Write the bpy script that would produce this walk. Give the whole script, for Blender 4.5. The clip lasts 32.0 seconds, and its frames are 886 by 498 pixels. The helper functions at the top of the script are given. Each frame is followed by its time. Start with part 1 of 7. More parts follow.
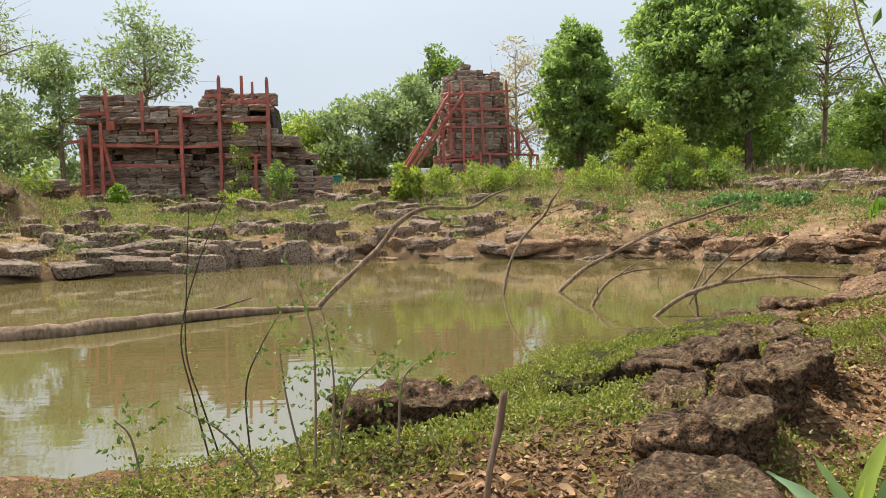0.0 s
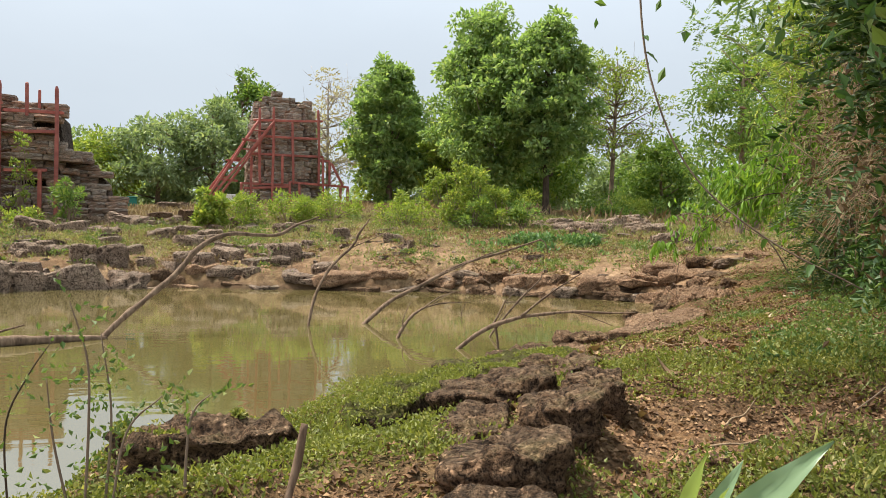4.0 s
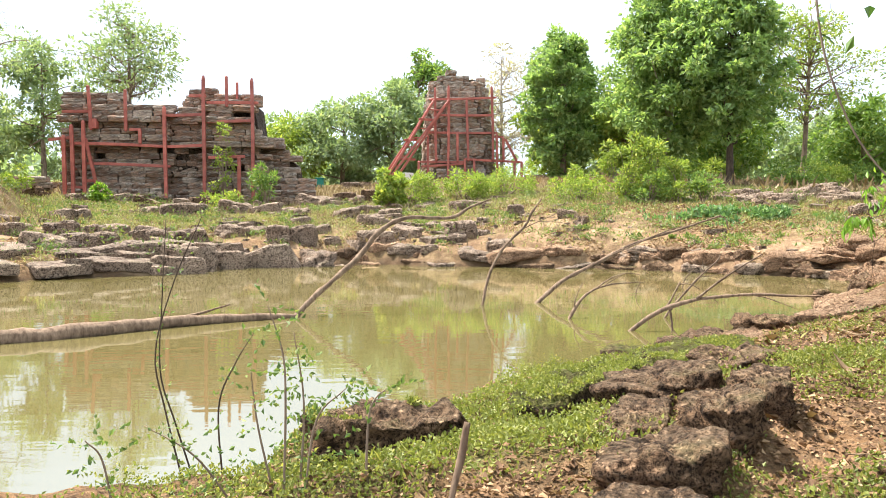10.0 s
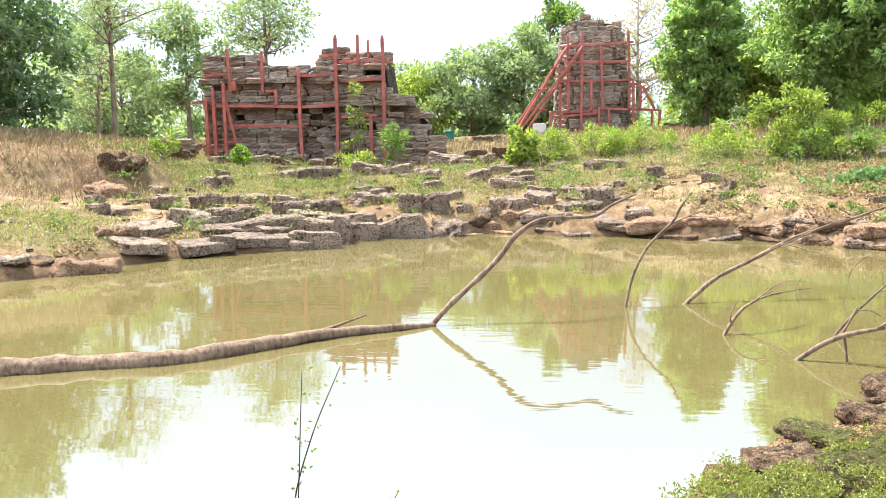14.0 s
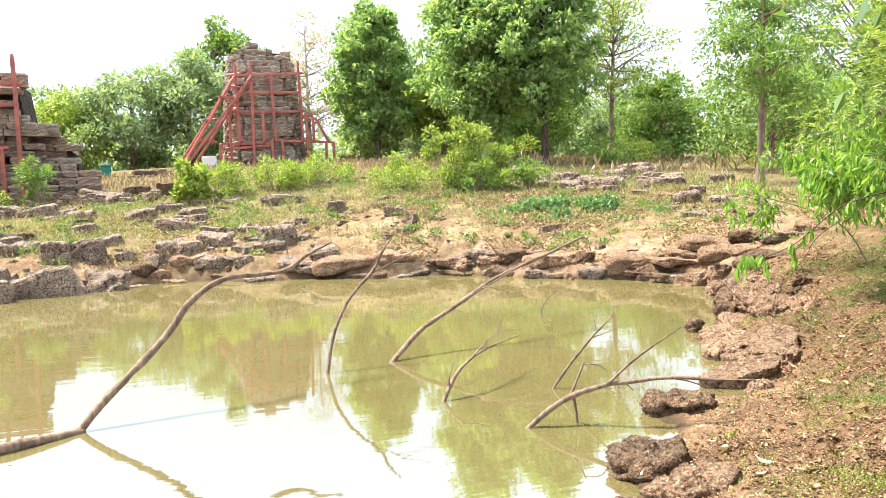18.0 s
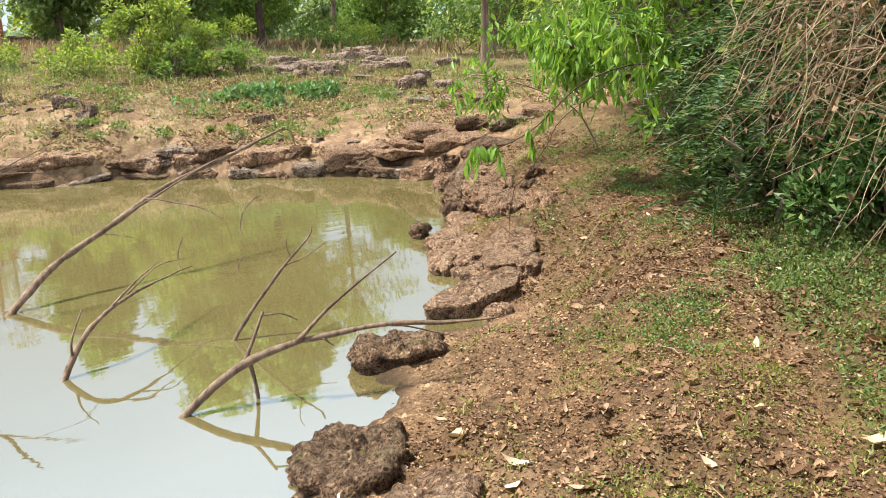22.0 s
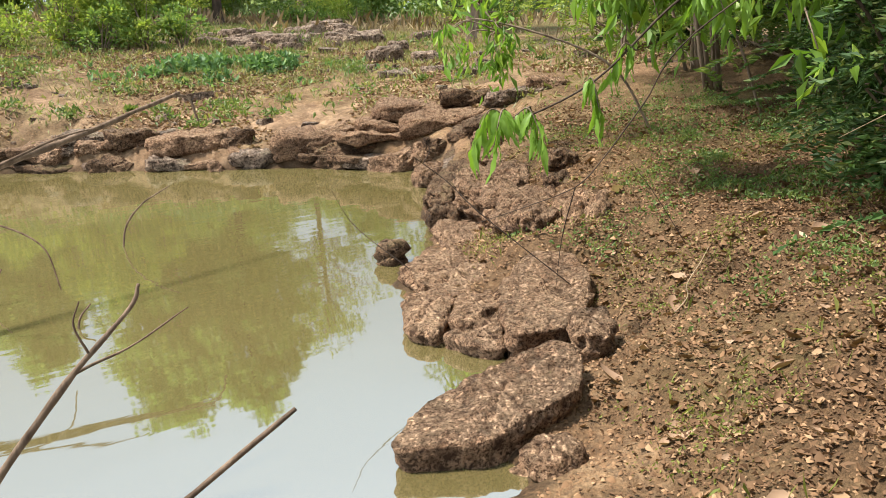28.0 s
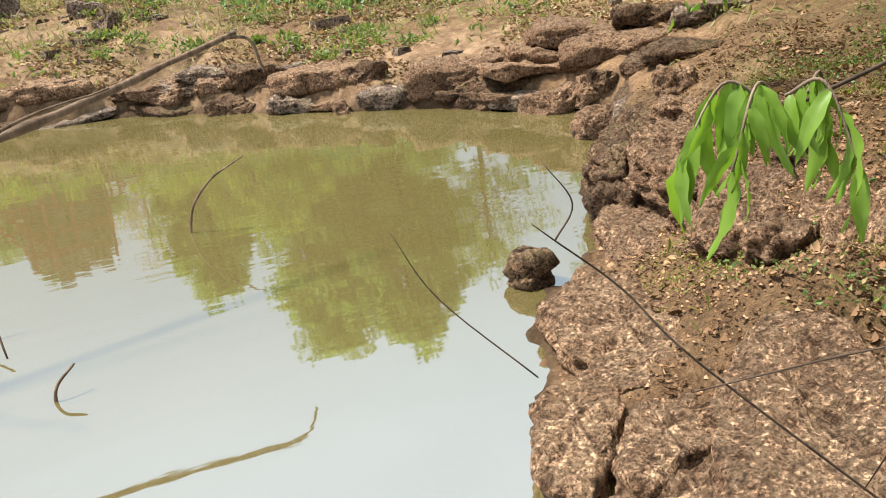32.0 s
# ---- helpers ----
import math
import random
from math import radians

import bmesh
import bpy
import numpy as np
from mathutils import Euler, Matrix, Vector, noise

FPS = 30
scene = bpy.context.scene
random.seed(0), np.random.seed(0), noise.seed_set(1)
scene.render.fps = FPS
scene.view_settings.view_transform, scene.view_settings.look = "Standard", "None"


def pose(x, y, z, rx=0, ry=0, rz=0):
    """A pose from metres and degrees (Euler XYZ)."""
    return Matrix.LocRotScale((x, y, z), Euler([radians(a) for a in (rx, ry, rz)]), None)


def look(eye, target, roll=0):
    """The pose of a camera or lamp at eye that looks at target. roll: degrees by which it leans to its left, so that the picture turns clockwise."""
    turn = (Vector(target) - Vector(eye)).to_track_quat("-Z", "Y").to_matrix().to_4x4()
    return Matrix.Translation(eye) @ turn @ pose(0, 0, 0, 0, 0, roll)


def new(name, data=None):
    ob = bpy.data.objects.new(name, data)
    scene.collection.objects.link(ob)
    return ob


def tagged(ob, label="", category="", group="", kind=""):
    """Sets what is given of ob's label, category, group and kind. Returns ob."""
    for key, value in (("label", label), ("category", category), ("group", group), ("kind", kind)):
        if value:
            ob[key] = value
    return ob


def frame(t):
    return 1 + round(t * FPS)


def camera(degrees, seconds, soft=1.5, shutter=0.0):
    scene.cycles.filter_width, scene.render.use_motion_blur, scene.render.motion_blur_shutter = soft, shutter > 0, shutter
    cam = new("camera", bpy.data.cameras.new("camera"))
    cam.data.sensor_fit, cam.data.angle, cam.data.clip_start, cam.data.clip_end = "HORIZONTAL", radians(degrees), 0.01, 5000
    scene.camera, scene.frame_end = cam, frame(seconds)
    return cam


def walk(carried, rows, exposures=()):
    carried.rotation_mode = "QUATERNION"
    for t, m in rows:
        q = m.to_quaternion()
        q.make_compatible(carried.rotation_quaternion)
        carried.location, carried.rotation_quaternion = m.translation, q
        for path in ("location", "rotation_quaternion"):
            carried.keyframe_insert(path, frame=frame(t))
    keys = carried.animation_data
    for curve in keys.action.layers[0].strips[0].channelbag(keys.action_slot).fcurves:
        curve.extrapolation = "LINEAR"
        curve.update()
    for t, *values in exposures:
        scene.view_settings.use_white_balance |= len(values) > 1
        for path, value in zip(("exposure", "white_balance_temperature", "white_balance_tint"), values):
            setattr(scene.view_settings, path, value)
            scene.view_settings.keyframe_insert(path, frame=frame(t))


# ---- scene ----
cam = camera(58.3, 32.0, soft=0.5)
# seconds, eye, target, roll
PATH = [
    (0, (1.532, 1.644, 1.059), (1.645, 3.64, 0.987), -1.2),
    (0.5, (1.521, 1.653, 1.058), (1.748, 3.638, 0.976), -0.7),
    (1, (1.534, 1.682, 1.049), (1.871, 3.652, 0.975), -0.6),
    (1.5, (1.545, 1.702, 1.05), (1.936, 3.663, 1.002), -0.8),
    (2, (1.539, 1.681, 1.062), (1.967, 3.635, 1.04), -1.1),
    (2.5, (1.552, 1.695, 1.06), (2.017, 3.64, 1.059), -1.1),
    (3, (1.543, 1.691, 1.051), (2.038, 3.629, 1.07), -0.7),
    (3.5, (1.54, 1.7, 1.046), (2.065, 3.63, 1.05), -0.1),
    (4, (1.549, 1.747, 1.035), (2.136, 3.659, 1.043), 0.9),
    (4.5, (1.519, 1.65, 1.052), (2.179, 3.538, 1.049), 1.2),
    (6.5, (1.563, 1.545, 1.082), (2.328, 3.393, 1.052), -0.7),
    (7, (1.601, 1.556, 1.084), (2.364, 3.405, 1.083), -1.1),
    (7.5, (1.596, 1.536, 1.096), (2.306, 3.406, 1.095), -2.8),
    (8, (1.593, 1.542, 1.088), (2.214, 3.443, 1.062), -2.8),
    (8.5, (1.595, 1.541, 1.094), (2.083, 3.478, 1.005), -2.0),
    (9, (1.587, 1.533, 1.106), (1.963, 3.494, 0.989), -1.3),
    (9.5, (1.582, 1.555, 1.123), (1.853, 3.533, 1.019), -0.7),
    (10, (1.571, 1.583, 1.146), (1.726, 3.575, 1.082), -0.0),
    (10.5, (1.561, 1.605, 1.164), (1.588, 3.604, 1.134), 0.4),
    (11, (1.541, 1.609, 1.189), (1.457, 3.607, 1.185), 0.8),
    (11.5, (1.531, 1.631, 1.2), (1.326, 3.62, 1.185), 0.2),
    (12, (1.524, 1.638, 1.211), (1.293, 3.624, 1.185), 0.6),
    (12.5, (1.556, 1.88, 1.168), (1.307, 3.864, 1.115), 1.2),
    (13, (1.561, 2.006, 1.337), (1.377, 3.997, 1.3), 0.9),
    (13.5, (1.565, 2.039, 1.712), (1.36, 4.017, 1.503), -0.8),
    (15.5, (0.931, 2.442, 2.129), (1.0, 4.428, 1.905), -0.2),
    (16, (0.987, 2.661, 2.159), (1.112, 4.65, 1.991), -0.7),
    (16.5, (1.126, 2.938, 2.143), (1.339, 4.918, 1.957), -0.1),
    (17, (1.211, 3.172, 2.123), (1.52, 5.137, 1.908), -0.8),
    (17.5, (1.325, 3.479, 2.152), (1.778, 5.422, 2.011), -1.3),
    (18, (1.487, 3.738, 2.101), (2.111, 5.631, 1.941), -1.9),
    (18.5, (1.707, 4.024, 2.063), (2.398, 5.889, 1.852), -1.8),
    (19, (1.897, 4.25, 2.013), (2.726, 6.05, 1.742), -1.7),
    (19.5, (2.083, 4.487, 2.001), (3.152, 6.159, 1.751), -1.3),
    (20, (2.2, 4.674, 1.989), (3.351, 6.282, 1.69), -1.4),
    (20.5, (2.387, 4.886, 1.947), (3.574, 6.461, 1.615), -0.6),
    (21, (2.554, 5.095, 1.919), (3.744, 6.649, 1.508), -0.4),
    (21.5, (2.707, 5.31, 1.933), (3.899, 6.854, 1.493), -0.8),
    (22, (2.893, 5.531, 1.921), (4.062, 7.09, 1.472), -2.1),
    (22.5, (3.098, 5.776, 1.957), (4.212, 7.367, 1.478), -1.5),
    (23, (3.22, 6.0, 1.934), (4.32, 7.59, 1.423), -2.0),
    (23.5, (3.298, 6.156, 1.923), (4.441, 7.722, 1.431), -3.6),
    (24, (3.444, 6.344, 1.823), (4.552, 7.944, 1.364), -4.2),
    (24.5, (3.576, 6.52, 1.799), (4.646, 8.139, 1.316), -3.4),
    (25, (3.75, 6.765, 1.796), (4.84, 8.38, 1.344), -2.5),
    (25.5, (3.894, 6.991, 1.796), (5.066, 8.529, 1.285), -2.0),
    (27.5, (4.704, 7.995, 1.51), (5.929, 9.492, 1.004), -1.4),
    (28, (4.833, 8.16, 1.484), (6.039, 9.684, 1.009), -2.2),
    (28.5, (5.131, 8.433, 1.438), (6.23, 10.038, 0.976), -2.4),
    (29, (5.343, 8.619, 1.481), (6.401, 10.25, 1.014), -3.2),
    (29.5, (5.586, 8.906, 1.463), (6.703, 10.494, 0.982), -3.5),
    (30, (5.716, 9.056, 1.515), (6.88, 10.592, 0.98), -3.0),
    (30.5, (5.954, 9.253, 1.493), (7.054, 10.822, 0.919), -3.6),
    (31, (6.127, 9.388, 1.506), (7.126, 11.015, 0.909), -2.3),
    (31.5, (6.168, 9.502, 1.487), (7.104, 11.151, 0.852), -3.5),
    (32, (6.112, 9.736, 1.476), (6.927, 11.443, 0.827), -5.0),
]
walk(cam, [(t, look(eye, target, roll)) for t, eye, target, roll in PATH],
     exposures=[(0.0, 0.56, 6500, 10), (4.0, 0.54, 6500, 10), (6.5, 1.08, 6600, 10), (9.0, 1.34, 6450, 10), (12.0, 1.53, 5950, 10), (17.0, 1.62, 6050, 10), (20.0, 1.68, 6200, 10),
                (21.0, 1.3, 6200, 10), (22.5, 0.88, 6150, 10), (25.0, 0.82, 6200, 10), (28.0, 0.76, 6250, 10), (30.5, 0.7, 6300, 10), (32.0, 0.76, 6400, 10)])

# ---- sky and sun: bright hazy overcast ----
SUN_HIGH, SUN_FROM = radians(62), radians(-52)
world = bpy.data.worlds.new("sky")
scene.world = world
world.use_nodes = True
wn, wl = world.node_tree.nodes, world.node_tree.links
wn.clear()
w_out, w_bg = wn.new("ShaderNodeOutputWorld"), wn.new("ShaderNodeBackground")
w_sky, w_mix, w_mul = wn.new("ShaderNodeTexSky"), wn.new("ShaderNodeMix"), wn.new("ShaderNodeMix")
w_co, w_map, w_noise, w_ramp = wn.new("ShaderNodeTexCoord"), wn.new("ShaderNodeMapping"), wn.new("ShaderNodeTexNoise"), wn.new("ShaderNodeValToRGB")
w_sky.sky_type, w_sky.sun_disc = "NISHITA", False
w_sky.sun_elevation, w_sky.sun_rotation = SUN_HIGH, SUN_FROM
w_sky.air_density, w_sky.dust_density, w_sky.ozone_density = 1.0, 3.0, 1.0
w_mix.data_type = "RGBA"
w_map.inputs["Scale"].default_value = (1, 1, 2.5)
w_noise.inputs["Scale"].default_value, w_noise.inputs["Detail"].default_value = 1.6, 5
w_ramp.color_ramp.elements[0].position, w_ramp.color_ramp.elements[1].position = 0.3, 0.7
w_ramp.color_ramp.elements[0].color, w_ramp.color_ramp.elements[1].color = (.74, .74, .74, 1), (.95, .95, .95, 1)
w_mix.inputs["B"].default_value = (8.7, 9.75, 10.8, 1)
wl.new(w_co.outputs["Generated"], w_map.inputs["Vector"])
wl.new(w_map.outputs["Vector"], w_noise.inputs["Vector"])
wl.new(w_noise.outputs["Fac"], w_ramp.inputs["Fac"])
wl.new(w_ramp.outputs["Color"], w_mix.inputs["Factor"])
wl.new(w_sky.outputs["Color"], w_mix.inputs["A"])
# an overcast sky is brighter overhead than at the horizon
w_sep, w_up = wn.new("ShaderNodeSeparateXYZ"), wn.new("ShaderNodeMapRange")
w_up.inputs["From Min"].default_value, w_up.inputs["From Max"].default_value = 0.17, 0.62
w_up.inputs["To Min"].default_value, w_up.inputs["To Max"].default_value = 0.98, 1.9
w_up.interpolation_type = "SMOOTHSTEP"
w_mul.data_type, w_mul.blend_type = "RGBA", "MULTIPLY"
w_mul.inputs["Factor"].default_value = 1.0
wl.new(w_co.outputs["Generated"], w_sep.inputs["Vector"])
wl.new(w_sep.outputs["Z"], w_up.inputs["Value"])
wl.new(w_mix.outputs["Result"], w_mul.inputs["A"])
wl.new(w_up.outputs["Result"], w_mul.inputs["B"])
wl.new(w_mul.outputs["Result"], w_bg.inputs["Color"])
w_bg.inputs["Strength"].default_value = 0.057
wl.new(w_bg.outputs["Background"], w_out.inputs["Surface"])

sun = new("sun", bpy.data.lights.new("sun", "SUN"))
sun.data.energy, sun.data.angle, sun.data.color = 5.6, radians(6), (1.0, 0.95, 0.86)
# the sun stands over the far left of the pond
_away = Vector((math.sin(SUN_FROM) * math.cos(SUN_HIGH), math.cos(SUN_FROM) * math.cos(SUN_HIGH), math.sin(SUN_HIGH)))
sun.matrix_world = look(_away * 60, (0, 0, 0))

# ---- the lie of the land: pond outline and heights ----
SHORE = [(-7.2, 14.9), (-5.9, 17.6), (-4.7, 18.8), (-3.1, 20.0), (-2.1, 22.3), (-0.5, 23.3), (1.7, 23.6), (3.0, 22.7),
         (4.5, 22.4), (6.1, 21.5), (7.2, 21.5), (8.2, 20.4), (9.2, 19.2), (10.0, 18.5), (10.6, 17.6), (11.2, 16.4),
         (10.6, 15.5), (9.5, 14.3), (8.6, 13.1), (7.9, 12.55), (7.35, 11.6), (7.62, 11.05), (7.4, 10.72), (6.8, 10.72), (6.5, 10.5), (6.7, 10.1)]
SHORE += [(6.6, 9.92), (5.95, 10.0), (5.45, 9.75), (5.35, 9.3), (4.5, 8.75), (4.3, 8.2), (3.75, 7.85), (3.05, 7.3), (2.75, 6.75), (2.25, 6.15),
          (1.85, 5.55), (1.28, 5.45), (1.14, 5.15), (0.88, 5.02), (0.2, 4.95), (-0.5, 4.7), (-2.0, 4.3), (-5.0, 3.6), (-9.0, 3.4),
          (-14.0, 6.0), (-15.0, 11.0), (-10.5, 14.0)]
NEAR_LAND = [(1.5, 1.6, .20), (0.4, 4.2, .20), (2.3, 4.4, .36), (2.2, 5.5, .32), (3.6, 6.9, .31), (5.3, 8.5, .30), (6.9, 9.3, .34),
             (3.6, 3.8, .45), (5.5, 5.5, .52), (8.5, 8.5, .65), (9.1, 11.6, .50), (10.6, 13.2, .66), (11.5, 15.4, .75), (13.5, 17.0, 1.1),
             (13.0, 11.0, 1.0), (2.0, -4.0, .35), (9.0, 0.0, .9), (-7.0, 0.0, .35)]
FAR_LAND = [(10.6, 19.6, .55), (8.8, 21.6, .70), (7.1, 24.9, 1.32), (4.0, 24.6, .80), (1.0, 26.0, .95), (-3.0, 24.2, .75), (-5.5, 22.5, .70),
            (-6.5, 26.0, 1.15), (-9.0, 18.0, .8), (-10.0, 21.0, 1.1), (11.0, 29.0, 2.0), (3.0, 31.0, 1.7), (-6.0, 32.5, 1.7), (-7.0, 36.0, 2.1), (5.5, 45.0, 3.5),
            (13.0, 38.0, 3.0), (16.0, 25.0, 1.6), (-16.0, 36.0, 2.7), (25.0, 45.0, 3.3), (-20.0, 20.0, 2.0), (26.0, 20.0, 1.8), (-4.0, 55.0, 3.5)]


def spline_loop(pts, n):
    p = np.array(pts, float)
    out = []
    for i in range(len(p)):
        a, b, c, d = p[i - 1], p[i], p[(i + 1) % len(p)], p[(i + 2) % len(p)]
        for k in range(n):
            t = k / n
            out.append(0.5 * (2 * b + (c - a) * t + (2 * a - 5 * b + 4 * c - d) * t * t + (3 * b - a - 3 * c + d) * t ** 3))
    return np.array(out)


OUTLINE = spline_loop(SHORE, 4)


def exact_distance(x, y):
    p = np.stack([x, y], -1)
    best, inside = np.full(len(p), 1e9), np.zeros(len(p), bool)
    for a, b in zip(OUTLINE, np.roll(OUTLINE, -1, 0)):
        ab = b - a
        t = np.clip(((p - a) @ ab) / (ab @ ab + 1e-12), 0, 1)
        best = np.minimum(best, ((p - a - t[:, None] * ab) ** 2).sum(-1))
        cross = (a[1] > p[:, 1]) != (b[1] > p[:, 1])
        inside ^= cross & (p[:, 0] < (b[0] - a[0]) * (p[:, 1] - a[1]) / (b[1] - a[1] + 1e-12) + a[0])
    return np.where(inside, -1, 1) * np.sqrt(best)


_tx, _ty = np.arange(-22, 34.05, 0.1), np.arange(-9, 47.05, 0.1)
TABLE = exact_distance(*(a.ravel() for a in np.meshgrid(_tx, _ty))).reshape(len(_ty), len(_tx))


def shore_distance(x, y):
    """Metres outside the pond's edge, negative over the water, by a table of 10 cm steps."""
    u, v = np.clip((np.asarray(x, float) + 22) * 10, 0, len(_tx) - 1.01), np.clip((np.asarray(y, float) + 9) * 10, 0, len(_ty) - 1.01)
    i, j = u.astype(int), v.astype(int)
    a, b = u - i, v - j
    return (TABLE[j, i] * (1 - a) + TABLE[j, i + 1] * a) * (1 - b) + (TABLE[j + 1, i] * (1 - a) + TABLE[j + 1, i + 1] * a) * b


def plate(r2):
    return 0.5 * r2 * np.log(r2 + 1e-9)


LAND = np.array(NEAR_LAND + FAR_LAND)
_k = plate(((LAND[:, None, :2] - LAND[None, :, :2]) ** 2).sum(-1)) + 0.15 * np.eye(len(LAND))
_p = np.c_[np.ones(len(LAND)), LAND[:, :2]]
_a = np.block([[_k, _p], [_p.T, np.zeros((3, 3))]])
BEND = np.linalg.solve(_a, np.r_[LAND[:, 2], 0, 0, 0])


def ease(t):
    t = np.clip(t, 0, 1)
    return t * t * (3 - 2 * t)


def lumps(x, y):
    """Gentle unevenness of the ground at two sizes."""
    return (np.sin(x * 1.7 + np.sin(y * 1.3) * 1.5) * np.sin(y * 1.9 + np.cos(x * 1.1) * 1.7) * 0.035
            + np.sin(x * 5.3 + np.sin(y * 4.1) * 2) * np.sin(y * 5.9 + np.cos(x * 4.7) * 2) * 0.014)


def land_z(x, y):
    x, y = np.atleast_1d(np.asarray(x, float)), np.atleast_1d(np.asarray(y, float))
    up = BEND[-3] + BEND[-2] * x + BEND[-1] * y
    for (a, b, _), w in zip(LAND, BEND):
        up = up + w * plate((x - a) ** 2 + (y - b) ** 2)
    far = ease((np.hypot(x - 2, y - 22) - 22) / 25)
    up = np.clip(up, 0.15, 3.7) * (1 - far) + far * np.clip(1.4 + 0.05 * y, 0.6, 3.6)
    # a mound of dry earth on the far bank
    up = up + 1.15 * np.exp(-(((x + 13.3) / 4.3) ** 2 + ((y - 25.2) / 3.3) ** 2) ** 5)
    d = shore_distance(x, y)
    d = d + 0.075 * np.sin(6.1 * x + 2 * np.sin(3.3 * y)) * np.sin(5.7 * y + 2 * np.cos(4.1 * x)) + 0.035 * np.sin(15 * x + 2 * np.sin(9 * y)) * np.sin(17 * y + 2 * np.cos(11 * x))
    wet = 0.02 + np.minimum(d, 0) * 1.1
    flat = ease((x - 3.6) / 0.8) * ease((10.8 - x) / 1.0) * ease((15.2 - y) / 1.0)      # a gentler bank between the rocks
    steep = 0.5 * ease(d / 0.3) + 0.5 * ease(d / 1.3)
    z = np.where(d > 0, 0.02 + (up - 0.02) * (steep * (1 - flat) + flat * (0.1 * ease(d / 0.2) + 0.9 * ease(d / 1.35))), np.maximum(wet, -0.7))
    # the foot of the ledge's blocks lies a little lower than its top
    along, off = (x - 2.5) * 0.707 + (y - 3.7) * 0.707, (x - 2.5) * 0.707 - (y - 3.7) * 0.707
    z = z - 0.085 * np.exp(-((along - 0.55) / 0.75) ** 4 - ((off - 0.2) / 0.26) ** 4)
    # a shelf of laterite under the moss by the first stop
    shelf = ease((3.1 - x) / 0.5) * ease((x - 0.95) / 0.3) * ease((y - 4.4) / 0.5) * ease((7.2 - y) / 0.3)
    z = np.where(d > 0, np.maximum(z, shelf * 0.26 * ease(d / 0.12)), z)
    return z + lumps(x, y) * ease(d / 1.0)


def ground(x, y):
    return float(land_z(x, y)[0])
# ---- materials ----
class Mat:
    """A node material in the making."""

    def __init__(self, name, rough=0.8, spec=0.3):
        self.m = bpy.data.materials.new(name)
        self.m.use_nodes = True
        self.n, self.l = self.m.node_tree.nodes, self.m.node_tree.links
        self.b = self.n["Principled BSDF"]
        self.b.inputs["Roughness"].default_value = rough
        self.b.inputs["Specular IOR Level"].default_value = spec
        self.co = self.n.new("ShaderNodeTexCoord").outputs["Object"]

    def put(self, a, b):
        self.l.new(a, b)
        return self

    def noise(self, scale, detail=4, rough=0.6, stretch=None):
        t = self.n.new("ShaderNodeTexNoise")
        t.inputs["Scale"].default_value, t.inputs["Detail"].default_value, t.inputs["Roughness"].default_value = scale, detail, rough
        src = self.co
        if stretch:
            mp = self.n.new("ShaderNodeMapping")
            mp.inputs["Scale"].default_value = stretch
            self.l.new(self.co, mp.inputs["Vector"])
            src = mp.outputs["Vector"]
        self.l.new(src, t.inputs["Vector"])
        return t.outputs["Fac"]

    def voronoi(self, scale, feature="F1", rand=1.0):
        t = self.n.new("ShaderNodeTexVoronoi")
        t.feature = feature
        t.inputs["Scale"].default_value, t.inputs["Randomness"].default_value = scale, rand
        self.l.new(self.co, t.inputs["Vector"])
        return t.outputs["Distance"]

    def crackle(self, scale):
        """Distance to the borders of warped cells, for cracks."""
        w, a, v = self.n.new("ShaderNodeTexNoise"), self.n.new("ShaderNodeVectorMath"), self.n.new("ShaderNodeTexVoronoi")
        w.inputs["Scale"].default_value, w.inputs["Detail"].default_value = scale * 2.5, 4
        a.operation = "MULTIPLY_ADD"
        a.inputs[1].default_value = (0.35 / scale,) * 3
        v.feature = "DISTANCE_TO_EDGE"
        v.inputs["Scale"].default_value = scale
        self.l.new(self.co, w.inputs["Vector"])
        self.l.new(w.outputs["Color"], a.inputs[0])
        self.l.new(self.co, a.inputs[2])
        self.l.new(a.outputs["Vector"], v.inputs["Vector"])
        return v.outputs["Distance"]

    def ramp(self, fac, *stops):
        r = self.n.new("ShaderNodeValToRGB")
        e = r.color_ramp.elements
        while len(e) < len(stops):
            e.new(0.5)
        for s, (p, c) in zip(e, stops):
            s.position, s.color = p, (*((c, c, c) if isinstance(c, (int, float)) else c), 1)
        self.l.new(fac, r.inputs["Fac"])
        return r.outputs["Color"]

    def mix(self, fac, a, b, how="MIX"):
        x = self.n.new("ShaderNodeMix")
        x.data_type, x.blend_type = "RGBA", how
        for key, v in (("Factor", fac), ("A", a), ("B", b)):
            s = x.inputs[key]
            if isinstance(v, (int, float)) and key == "Factor":
                s.default_value = v
            elif isinstance(v, tuple):
                s.default_value = (*v, 1)
            else:
                self.l.new(v, s)
        return x.outputs["Result"]

    def calc(self, op, a, b):
        x = self.n.new("ShaderNodeMath")
        x.operation = op
        for i, v in enumerate((a, b)):
            if isinstance(v, (int, float)):
                x.inputs[i].default_value = v
            else:
                self.l.new(v, x.inputs[i])
        return x.outputs["Value"]

    def attr(self, name):
        a = self.n.new("ShaderNodeAttribute")
        a.attribute_name = name
        return a.outputs["Fac"]

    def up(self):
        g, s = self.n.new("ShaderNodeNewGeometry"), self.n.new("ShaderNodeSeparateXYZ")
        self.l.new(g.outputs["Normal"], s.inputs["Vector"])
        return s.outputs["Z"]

    def island(self):
        return self.n.new("ShaderNodeNewGeometry").outputs["Random Per Island"]

    def each(self):
        return self.n.new("ShaderNodeObjectInfo").outputs["Random"]

